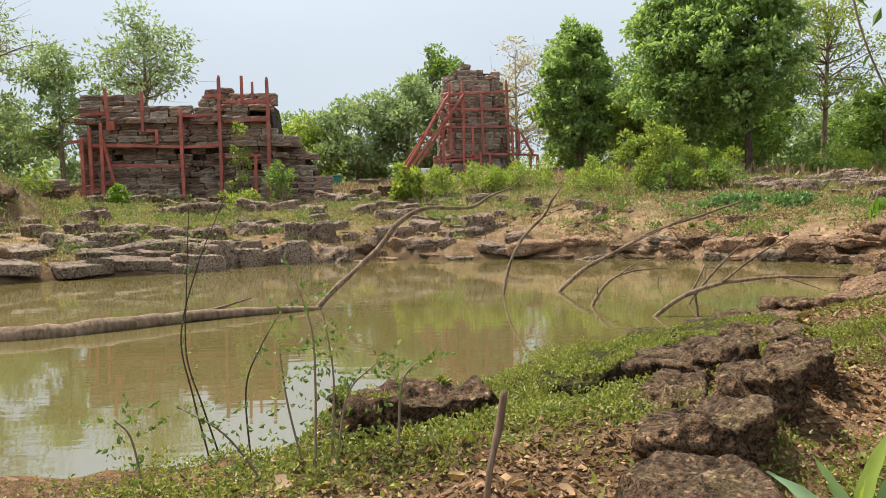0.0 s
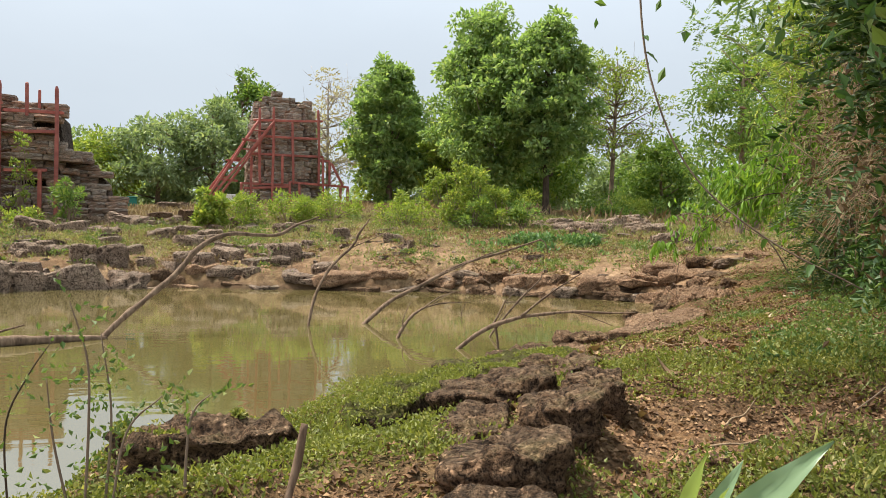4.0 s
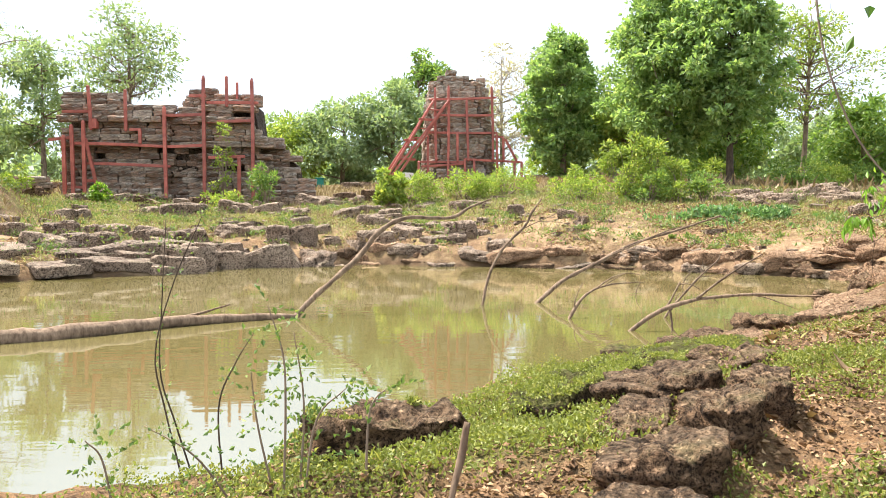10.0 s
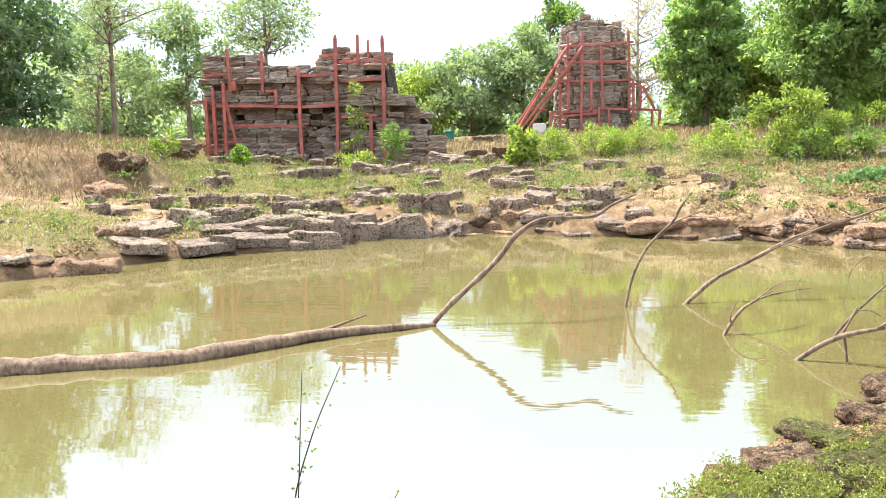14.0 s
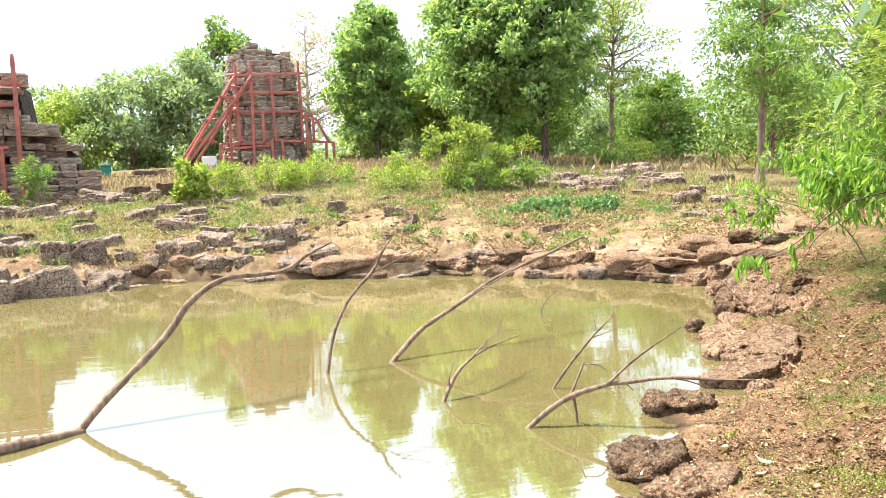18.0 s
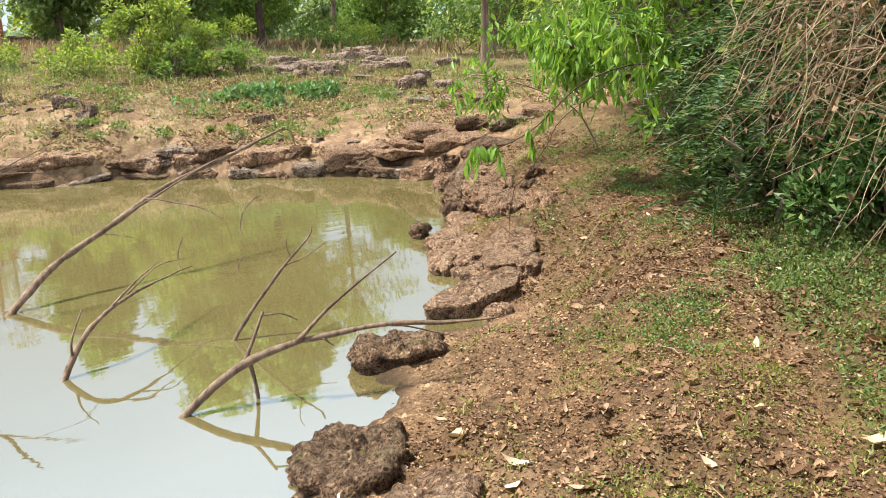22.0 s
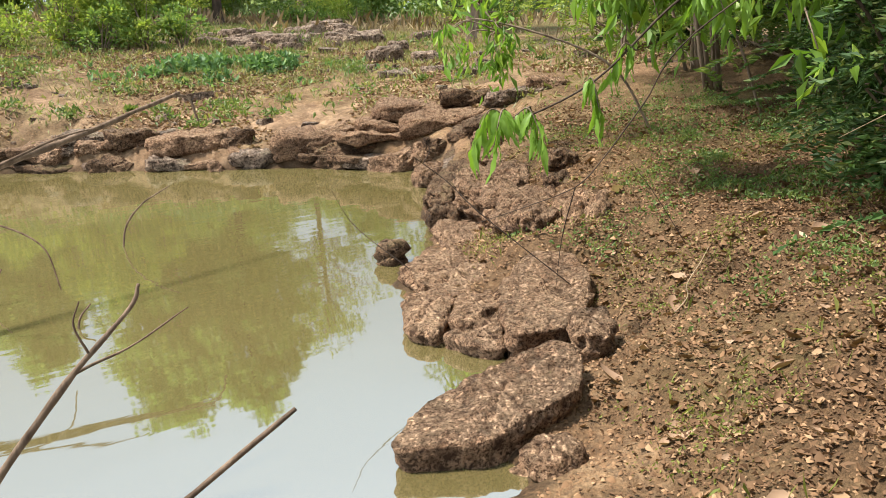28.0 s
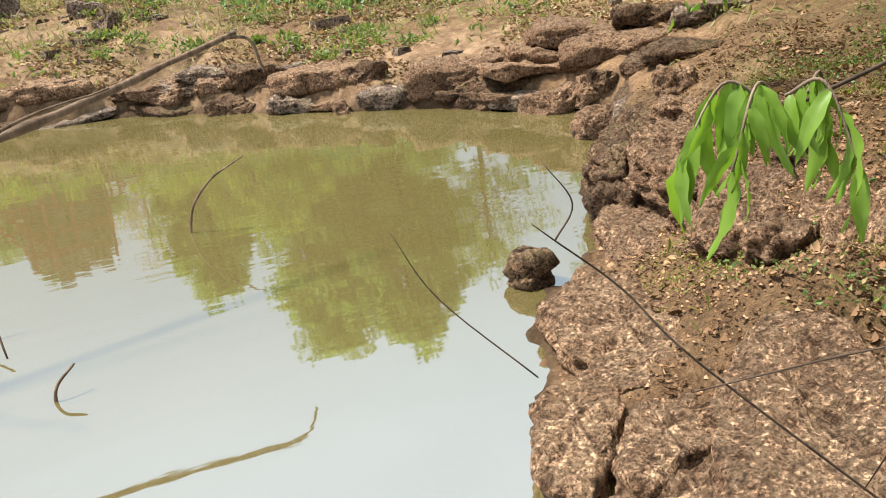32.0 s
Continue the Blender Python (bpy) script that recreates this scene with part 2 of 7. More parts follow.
    def colour(self, c):
        if isinstance(c, tuple):
            self.b.inputs["Base Color"].default_value = (*c, 1)
        else:
            self.l.new(c, self.b.inputs["Base Color"])
        return self

    def bump(self, height, strength=0.5, distance=0.02):
        x = self.n.new("ShaderNodeBump")
        x.inputs["Strength"].default_value, x.inputs["Distance"].default_value = strength, distance
        self.l.new(height, x.inputs["Height"])
        self.l.new(x.outputs["Normal"], self.b.inputs["Normal"])
        return self


def laterite(name, lo, mid, hi, moss=0.3, scale=1.0, sunlit_dust=(.36, .29, .22), each=True, cracks=0.0, pebbles=1.0):
    m = Mat(name, 0.92, 0.15)
    big, fine = m.noise(2.2 * scale, 6), m.noise(26 * scale, 5, 0.7)
    pits = m.noise(58 * scale, 6, 0.75)
    holes = m.noise(17 * scale, 5, 0.7)
    c = m.ramp(big, (0.3, lo), (0.5, mid), (0.72, hi))
    c = m.mix(m.ramp(fine, (0.35, 0.0), (0.7, 0.75)), c, hi)
    # shade inside pits and holes is put into the colour, where the bump sinks
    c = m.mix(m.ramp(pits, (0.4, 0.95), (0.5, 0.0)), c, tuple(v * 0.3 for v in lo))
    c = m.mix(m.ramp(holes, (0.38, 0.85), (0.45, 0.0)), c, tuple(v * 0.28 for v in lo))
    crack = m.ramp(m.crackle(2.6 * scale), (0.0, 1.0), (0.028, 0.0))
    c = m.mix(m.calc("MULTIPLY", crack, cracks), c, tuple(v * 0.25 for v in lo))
    # upward faces are paler: dust, plus sunlight put into the colour
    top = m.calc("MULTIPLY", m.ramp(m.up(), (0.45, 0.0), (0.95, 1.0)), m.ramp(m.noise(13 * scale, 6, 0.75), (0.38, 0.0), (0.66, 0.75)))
    c = m.mix(top, c, sunlit_dust)
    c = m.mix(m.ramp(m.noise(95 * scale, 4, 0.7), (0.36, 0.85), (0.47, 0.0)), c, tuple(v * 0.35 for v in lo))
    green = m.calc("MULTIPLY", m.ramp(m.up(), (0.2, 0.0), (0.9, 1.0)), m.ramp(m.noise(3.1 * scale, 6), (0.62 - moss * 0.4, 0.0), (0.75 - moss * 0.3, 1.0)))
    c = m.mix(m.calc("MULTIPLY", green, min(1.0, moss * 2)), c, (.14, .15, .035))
    if each:
        c = m.mix(0.5, c, m.mix(m.each(), (.62, .55, .5), (1.25, 1.15, 1.05)), "MULTIPLY")
    pebble = m.voronoi(30 * scale)
    # gaps between pebbles are darkened in the colour as shade
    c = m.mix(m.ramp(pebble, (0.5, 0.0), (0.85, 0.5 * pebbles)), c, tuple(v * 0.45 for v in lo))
    fine = m.calc("SUBTRACT", fine, m.calc("MULTIPLY", pebble, 1.3 * pebbles))
    h = m.calc("ADD", m.calc("MULTIPLY", fine, 0.7), m.calc("ADD", m.ramp(pits, (0.3, 0.0), (0.55, 0.8)), m.ramp(holes, (0.32, 0.0), (0.5, 1.4))))
    return m.colour(c).bump(h, 1.0, 0.032 / scale).m


def foliage(name, dark, light, yellow=None, rough=0.5, glow=0.35):
    m = Mat(name, rough, 0.3)
    stops = [(0.0, dark), (0.75, light)] + ([(0.96, yellow)] if yellow else [])
    c = m.ramp(m.island(), *stops)
    c = m.mix(m.ramp(m.noise(0.55, 2), (0.35, 0.0), (0.7, 0.55)), c, light)
    m.colour(c)
    t, s = m.n.new("ShaderNodeBsdfTranslucent"), m.n.new("ShaderNodeMixShader")
    s.inputs[0].default_value = glow
    m.l.new(m.mix(1.0, c, (1.3, 1.35, 0.7), "MULTIPLY"), t.inputs["Color"])
    m.l.new(m.b.outputs[0], s.inputs[1])
    m.l.new(t.outputs[0], s.inputs[2])
    m.l.new(s.outputs[0], m.n["Material Output"].inputs["Surface"])
    return m.m


def bark(name, lo, hi, scale=1.0):
    m = Mat(name, 0.9, 0.15)
    g = m.noise(9 * scale, 6, 0.65, (1, 1, 0.22))
    c = m.ramp(g, (0.3, lo), (0.65, hi))
    c = m.mix(m.ramp(m.noise(1.7 * scale, 3), (0.45, 0.0), (0.7, 0.6)), c, tuple(v * 0.55 for v in lo))
    return m.colour(c).bump(g, 0.8, 0.03 / scale).m


def make_ground():
    m = Mat("ground_soil", 0.95, 0.12)
    big, mid, fine = m.noise(0.5, 5), m.noise(3.5, 6, 0.65), m.noise(38, 5, 0.7)
    soil = m.ramp(mid, (0.3, (.14, .07, .032)), (0.5, (.29, .16, .075)), (0.7, (.44, .275, .14)))
    soil = m.mix(m.ramp(fine, (0.38, 0.85), (0.56, 0.0)), soil, (.07, .042, .026))
    soil = m.mix(m.ramp(m.noise(14, 5, 0.7), (0.52, 0.0), (0.68, 0.8)), soil, (.46, .3, .165))
    soil = m.mix(m.calc("MULTIPLY", m.attr("sand"), m.ramp(mid, (0.3, 0.25), (0.6, 1.0))), soil, (.45, .3, .185))
    grass = m.ramp(m.noise(22, 4, 0.7), (0.3, (.035, .05, .012)), (0.55, (.105, .12, .03)), (0.75, (.2, .185, .065)))
    g = m.calc("MULTIPLY", m.attr("grass"), m.ramp(m.noise(5.5, 6, 0.7), (0.32, 0.1), (0.58, 1.0)))
    # leaf mould and the thicket's shade, both put into the soil colour
    soil = m.mix(m.calc("MULTIPLY", m.attr("shade_humus"), 0.88), soil, m.mix(m.ramp(m.noise(31, 6, 0.8), (0.36, 0.0), (0.62, 1.0)), m.ramp(m.noise(6, 4, 0.7), (0.35, (.025, .014, .008)), (0.65, (.1, .056, .03))), m.ramp(m.noise(8, 5, 0.7), (0.35, (.11, .06, .028)), (0.65, (.3, .175, .085)))))
    c = m.mix(g, soil, grass)
    c = m.mix(m.attr("wet"), c, (.055, .035, .02))
    c = m.mix(m.ramp(big, (0.45, 0.0), (0.75, 0.3)), c, (.17, .13, .065))
    c = m.mix(m.ramp(m.noise(1.5, 7, 0.75), (0.43, 0.0), (0.57, 0.7)), c, m.ramp(m.noise(33, 5, 0.75), (0.38, (.03, .017, .01)), (0.66, (.2, .115, .058))))
    h = m.calc("ADD", m.calc("MULTIPLY", mid, 1.2), m.calc("ADD", fine, m.calc("MULTIPLY", m.noise(120, 3), 0.4)))
    return m.colour(c).bump(h, 1.0, 0.035).m


def make_water():
    m = Mat("pond_water", 0.03, 0.5)
    m.b.inputs["IOR"].default_value = 4.0
    m.b.inputs["Specular Tint"].default_value = (.86, .94, 1.0, 1)
    c = m.ramp(m.noise(0.25, 3), (0.3, (.106, .084, .03)), (0.7, (.128, .1, .038)))
    m.colour(c)
    calm = m.ramp(m.noise(0.16, 2), (0.38, 0.25), (0.66, 1.0))
    wave = m.calc("ADD", m.calc("MULTIPLY", m.noise(2.2, 2, 0.4, (0.7, 2.2, 1)), 1.0), m.calc("MULTIPLY", m.noise(9, 2, 0.4, (0.6, 1.5, 1)), 0.22))
    m.bump(m.calc("MULTIPLY", wave, calm), 0.045, 0.05)
    return m.m


def make_painted():
    m = Mat("red_oxide_paint", 0.55, 0.4)
    c = m.ramp(m.noise(3, 5), (0.35, (.26, .062, .045)), (0.65, (.42, .12, .085)))
    c = m.mix(m.ramp(m.noise(11, 5, 0.7), (0.58, 0.0), (0.7, 0.8)), c, (.20, .10, .07))
    c = m.mix(0.6, c, m.mix(m.each(), (.75, .75, .75), (1.2, 1.15, 1.1)), "MULTIPLY")
    return m.colour(c).bump(m.noise(30, 3), 0.2, 0.01).m


def make_tower_stone(name, pale):
    m = Mat(name, 0.93, 0.12)
    c = m.ramp(m.each(), (0.0, (.17, .105, .075)), (0.3, (.31, .195, .13)), (0.55, (.42, .26, .175)), (0.8, (.4, .3, .22)), (1.0, (.54, .43, .33)))
    c = m.mix(m.ramp(m.noise(1.3, 5), (0.46, 0.0), (0.62, 0.8)), c, (.085, .06, .046))
    c = m.mix(m.ramp(m.noise(2.1, 6, 0.65), (0.62 - pale * 0.16, 0.0), (0.72 - pale * 0.1, 0.8)), c, (.5, .43, .35))
    c = m.mix(m.ramp(m.noise(9, 4, 0.7), (0.4, 0.5), (0.6, 0.0)), c, (.06, .045, .035))
    return m.colour(c).bump(m.noise(14, 5, 0.7), 0.8, 0.05).m


M_GROUND, M_WATER, M_RED = make_ground(), make_water(), make_painted()
M_ROCK = laterite("laterite_dry", (.22, .11, .06), (.47, .28, .165), (.64, .43, .27), 0.06, sunlit_dust=(.6, .42, .265), cracks=0.45)
# dark body colour stands for shaded sides, paler tops for sunlit ones
M_ROCK_DARK = laterite("laterite_dark", (.068, .038, .022), (.205, .12, .069), (.37, .235, .14), 0.2, sunlit_dust=(.45, .32, .2), cracks=0.3)
M_ROCK_MOSS = laterite("laterite_mossy", (.06, .038, .024), (.15, .098, .06), (.26, .18, .11), 0.75, sunlit_dust=(.28, .24, .11))
M_BLOCK = laterite("laterite_far", (.18, .115, .078), (.37, .255, .178), (.55, .42, .31), 0.2, 0.5, sunlit_dust=(.6, .48, .37), pebbles=0.0)
M_TOWER_A, M_TOWER_B = make_tower_stone("tower_stone_brown", 0.75), make_tower_stone("tower_stone_pale", 1.1)
M_CORE = laterite("tower_core", (.05, .036, .028), (.12, .085, .062), (.2, .15, .115), 0.0, 0.4, sunlit_dust=(.2, .16, .13), each=False, pebbles=0.0)
M_BARK, M_BARK_PALE, M_BARK_DARK = bark("bark_brown", (.12, .08, .056), (.32, .24, .17)), bark("bark_pale", (.28, .22, .17), (.5, .42, .34)), bark("bark_dark", (.035, .025, .018), (.11, .075, .052), 1.6)
M_DEAD = bark("dead_wood", (.07, .042, .026), (.25, .17, .112), 3.0)
M_DEAD_DARK = bark("wet_dead_wood", (.07, .045, .03), (.22, .15, .1), 3.0)
M_VINE = bark("dry_vine", (.15, .096, .052), (.41, .3, .185), 3.0)
M_LEAF_A = foliage("leaf_deep_green", (.03, .075, .018), (.105, .19, .05), (.22, .27, .08), glow=0.3)
M_LEAF_B = foliage("leaf_mid_green", (.075, .135, .032), (.19, .28, .068), (.34, .37, .09), glow=0.42)
M_LEAF_Y = foliage("leaf_yellow_green", (.12, .17, .03), (.27, .34, .065), (.45, .43, .11), glow=0.42)
# pale greyish leaf colour carries the haze of distance
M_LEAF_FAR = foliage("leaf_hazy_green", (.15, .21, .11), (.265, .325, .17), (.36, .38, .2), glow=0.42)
M_LEAF_PALE = foliage("leaf_dry_pink", (.30, .25, .18), (.44, .38, .27), (.5, .44, .33))
M_LEAF_BIG = foliage("leaf_broad_fresh", (.08, .155, .02), (.195, .315, .042), (.3, .39, .06), 0.45, 0.42)
M_LEAF_BLUE = foliage("leaf_broad_bluish", (.15, .24, .12), (.25, .36, .19), None, 0.35, 0.35)
# darker leaf copy, with the thicket's shade put into its colour
M_LEAF_SHADE = foliage("leaf_shaded_thicket", (.025, .055, .013), (.07, .125, .033), (.17, .19, .055), glow=0.25)
M_MOSS = foliage("creeper_green", (.085, .105, .02), (.22, .235, .052), (.4, .36, .11))
M_HERB = foliage("herb_green", (.06, .108, .028), (.15, .21, .058), (.28, .29, .09))
M_STRAW = foliage("dry_grass", (.13, .085, .045), (.27, .185, .105), (.46, .35, .21), 0.8, 0.2)
M_LITTER = foliage("fallen_leaf", (.05, .025, .012), (.185, .1, .047), (.42, .275, .15), 0.8, 0.1)
M_PALE_LEAF = foliage("pale_fallen_leaf", (.15, .08, .045), (.36, .23, .14), (.6, .45, .31), 0.7, 0.12)
M_BANK_LEAF = foliage("bank_leaf", (.11, .06, .033), (.32, .2, .112), (.58, .42, .26), 0.8, 0.1)
M_WHITE = Mat("white_plastic", 0.4).colour((.75, .76, .78)).m
M_RUBBLE = laterite("laterite_rubble", (.14, .088, .058), (.3, .2, .135), (.48, .355, .255), 0.25, 0.6, sunlit_dust=(.48, .37, .27), each=False, pebbles=0.0)
M_WEED = foliage("weed_green", (.07, .11, .03), (.17, .22, .06), (.33, .31, .1))
# leaf colour lightened to imitate haze over the big trees
M_LEAF_TREE = foliage("leaf_tree_hazed", (.115, .19, .07), (.265, .36, .13), (.4, .45, .19), glow=0.5)
M_CLOD = foliage("earth_crumb", (.05, .026, .013), (.21, .115, .055), (.4, .25, .135), 0.95, 0.0)
M_LEAF_DUSK = foliage("leaf_bluish_dark", (.065, .115, .055), (.165, .235, .115), (.28, .33, .17), glow=0.38)
M_BARK_OLD = bark("bark_old", (.022, .012, .007), (.23, .14, .072), 2.2)
M_TURF = foliage("short_turf", (.13, .135, .05), (.28, .265, .105), (.44, .38, .2))
M_CREEPER = foliage("creeper_bluish", (.06, .125, .04), (.15, .25, .09), (.27, .34, .14))
M_WITHER = foliage("withered_leaf", (.07, .042, .024), (.19, .12, .065), (.34, .23, .13), 0.8, 0.2)
# ---- tools for shapes ----
def mesh_of(name, verts, faces, smooth=False):
    """A mesh from an array of places and an array of equal-sided faces."""
    verts, faces = np.asarray(verts, np.float32).reshape(-1, 3), np.asarray(faces, np.int32)
    me = bpy.data.meshes.new(name)
    n, k = faces.shape
    me.vertices.add(len(verts))
    me.vertices.foreach_set("co", verts.ravel())
    me.loops.add(n * k)
    me.loops.foreach_set("vertex_index", faces.ravel())
    me.polygons.add(n)
    me.polygons.foreach_set("loop_start", np.arange(0, n * k, k, dtype=np.int32))
    me.polygons.foreach_set("use_smooth", np.full(n, smooth))
    me.update(calc_edges=True)
    return me


def part(name, me, material, parent=None, label="", m=None):
    """Links a mesh as one object under a thing or a part."""
    if material and not me.materials:
        me.materials.append(material)
    ob = new(name, me)
    if parent:
        ob.parent = parent
    if m is not None:
        ob.matrix_basis = m
    return tagged(ob, label) if label else ob


def thing(name, x, y, z, label, category, group="", rz=0):
    ob = new(name)
    ob.empty_display_size = 0.2
    ob.matrix_basis = pose(x, y, z, 0, 0, rz)
    return tagged(ob, label, category, group)


def hash3(i):
    n = (i[..., 0] * 374761393 + i[..., 1] * 668265263 + i[..., 2] * 1274126177) & 0x7FFFFFFF
    n = ((n ^ (n >> 13)) * 1103515245) & 0x7FFFFFFF
    return ((n ^ (n >> 16)) & 0xFFFF) / 32767.5 - 1


def vnoise(p):
    i = np.floor(p).astype(np.int64)
    f = p - i
    f = f * f * (3 - 2 * f)
    out = 0
    for a in (0, 1):
        for b in (0, 1):
            for c in (0, 1):
                w = (f[..., 0] if a else 1 - f[..., 0]) * (f[..., 1] if b else 1 - f[..., 1]) * (f[..., 2] if c else 1 - f[..., 2])
                out = out + w * hash3(i + np.array([a, b, c]))
    return out


def fbm(p, octaves=4, gain=0.5):
    out, amp = 0, 1.0
    for k in range(octaves):
        out, amp, p = out + amp * vnoise(p + 17.3 * k), amp * gain, p * 2.03
    return out


def cube_grid(n):
    """The surface of a cube from -1 to 1 as a welded grid."""
    index, verts, faces = {}, [], []

    def at(p):
        if p not in index:
            index[p] = len(verts)
            verts.append([2 * c / n - 1 for c in p])
        return index[p]

    for axis in range(3):
        for side in (0, n):
            for i in range(n):
                for j in range(n):
                    q = []
                    for a, b in ((i, j), (i + 1, j), (i + 1, j + 1), (i, j + 1)):
                        p = [a, b]
                        p.insert(axis, side)
                        q.append(at(tuple(p)))
                    if (side == 0) != (axis == 1):
                        q.reverse()
                    faces.append(q)
    return np.array(verts), np.array(faces)


GRIDS = {n: cube_grid(n) for n in (2, 4, 8, 14, 26)}


def rock_mesh(name, w, d, h, seed, n=8, square=5.0, rough=0.1, fine=0.0, smooth=False):
    """A worn block or boulder w x d x h, its middle at the origin."""
    v, f = GRIDS[n]
    k = (np.abs(v) ** square).sum(-1) ** (-1 / square)
    p = v * k[:, None]
    q = p * np.array([w, d, h]) / 2
    s = min(w, d, h)
    off = rough * s * fbm(q / max(w, d) * 3.0 + seed * 7.7, 3)
    if fine:
        off = off + fine * fbm(q * 16 + seed * 3.1, 3, 0.6) - fine * 1.2 * np.maximum(vnoise(q * 38 + seed), 0.1)
    q = q + p / np.linalg.norm(p, axis=-1)[:, None] * off[:, None]
    return mesh_of(name, q, f, smooth)


def tube_arrays(path, radii, sides=8, rough=0.0, seed=0):
    p = np.asarray(path, float)
    r = np.interp(np.linspace(0, 1, len(p)), np.linspace(0, 1, len(radii)), radii)
    t = np.gradient(p, axis=0)
    t /= np.linalg.norm(t, axis=-1)[:, None] + 1e-9
    ref = np.array([0.31, 0.17, 0.93]) if abs(t[:, 2]).mean() < 0.8 else np.array([0.9, 0.3, 0.1])
    u = np.cross(t, ref)
    u /= np.linalg.norm(u, axis=-1)[:, None] + 1e-9
    w = np.cross(t, u)
    a = np.linspace(0, 2 * np.pi, sides, endpoint=False)
    ring = p[:, None] + r[:, None, None] * (np.cos(a)[:, None] * u[:, None] + np.sin(a)[:, None] * w[:, None])
    if rough:
        ring = ring + (ring - p[:, None]) * (rough * fbm(ring * 9 + seed, 3))[..., None]
    v = np.r_[ring.reshape(-1, 3), p[:1], p[-1:]]
    n = len(p)
    f = []
    for i in range(n - 1):
        for k in range(sides):
            b, c = i * sides + k, i * sides + (k + 1) % sides
            f.append((b, c, c + sides, b + sides))
    e0, e1 = n * sides, n * sides + 1
    for k in range(sides):
        f.append((e0, (k + 1) % sides, k, k))
        f.append((e1, (n - 1) * sides + k, (n - 1) * sides + (k + 1) % sides, (n - 1) * sides + (k + 1) % sides))
    return v, f


def smooth_path(pts, n=6):
    p = np.array(pts, float)
    p = np.r_[[2 * p[0] - p[1]], p, [2 * p[-1] - p[-2]]]
    out = []
    for i in range(1, len(p) - 2):
        a, b, c, d = p[i - 1:i + 3]
        for k in range(n):
            t = k / n
            out.append(0.5 * (2 * b + (c - a) * t + (2 * a - 5 * b + 4 * c - d) * t * t + (3 * b - a - 3 * c + d) * t ** 3))
    return np.array(out + [p[-2]])


class Bundle:
    """Collects tubes, leaves and the like into one mesh."""

    def __init__(self):
        self.v, self.f, self.n = [], [], 0

    def add(self, v, f):
        v, f = np.asarray(v, float).reshape(-1, 3), np.asarray(f, int)
        if f.shape[1] == 3:
            f = np.c_[f, f[:, 2]]
        self.v.append(v)
        self.f.append(f + self.n)
        self.n += len(v)
        return self

    def tube(self, path, radii, sides=8, rough=0.0, seed=0):
        return self.add(*tube_arrays(path, radii, sides, rough, seed))

    def mesh(self, name, smooth=False):
        v, f = np.concatenate(self.v), np.concatenate(self.f)
        tri = f[:, 2] == f[:, 3]
        lead = f[:, 2] == f[:, 3]
        me = bpy.data.meshes.new(name)
        counts = np.where(lead, 3, 4).astype(np.int32)
        keep = np.ones(f.shape, bool)
        keep[tri, 3] = False
        flat = f[keep]
        me.vertices.add(len(v))
        me.vertices.foreach_set("co", v.astype(np.float32).ravel())
        me.loops.add(len(flat))
        me.loops.foreach_set("vertex_index", flat.astype(np.int32))
        me.polygons.add(len(f))
        me.polygons.foreach_set("loop_start", np.r_[0, np.cumsum(counts)[:-1]].astype(np.int32))
        me.polygons.foreach_set("use_smooth", np.full(len(f), smooth))
        me.update(calc_edges=True)
        return me


def turned(rng, n, lean=None):
    """n random directions; lean pulls them towards a vector."""
    d = rng.normal(size=(n, 3))
    if lean is not None:
        d = d + np.asarray(lean)
    return d / (np.linalg.norm(d, axis=-1)[:, None] + 1e-9)


def leaf_arrays(rng, at, way, length, width, fold=0.25):
    """One pointed, folded leaf at each place, growing along way."""
    n = len(at)
    side = np.cross(way, turned(rng, n))
    side /= np.linalg.norm(side, axis=-1)[:, None] + 1e-9
    over = np.cross(side, way)
    s = np.asarray(length) * rng.uniform(0.65, 1.25, n)
    L, W = s[:, None], (s * width)[:, None]
    a = at
    mid = at + way * L * 0.45
    lift = over * W * fold
    v = np.stack([a, mid + side * W * 0.5 + lift, at + way * L - over * W * 0.2, mid - side * W * 0.5 + lift], 1).reshape(-1, 3)
    k = np.arange(n)[:, None] * 4
    return v, np.concatenate([k + [0, 1, 2, 2], k + [0, 2, 3, 3]])
# ---- ground, pond ----
def steps(*spans):
    out = []
    for a, b, s in spans:
        out += list(np.arange(a, b - 1e-6, s))
    return np.array(out + [spans[-1][1]])


def reach(start, first, grow, n):
    return np.cumsum([first * grow ** k for k in range(n)]) + start


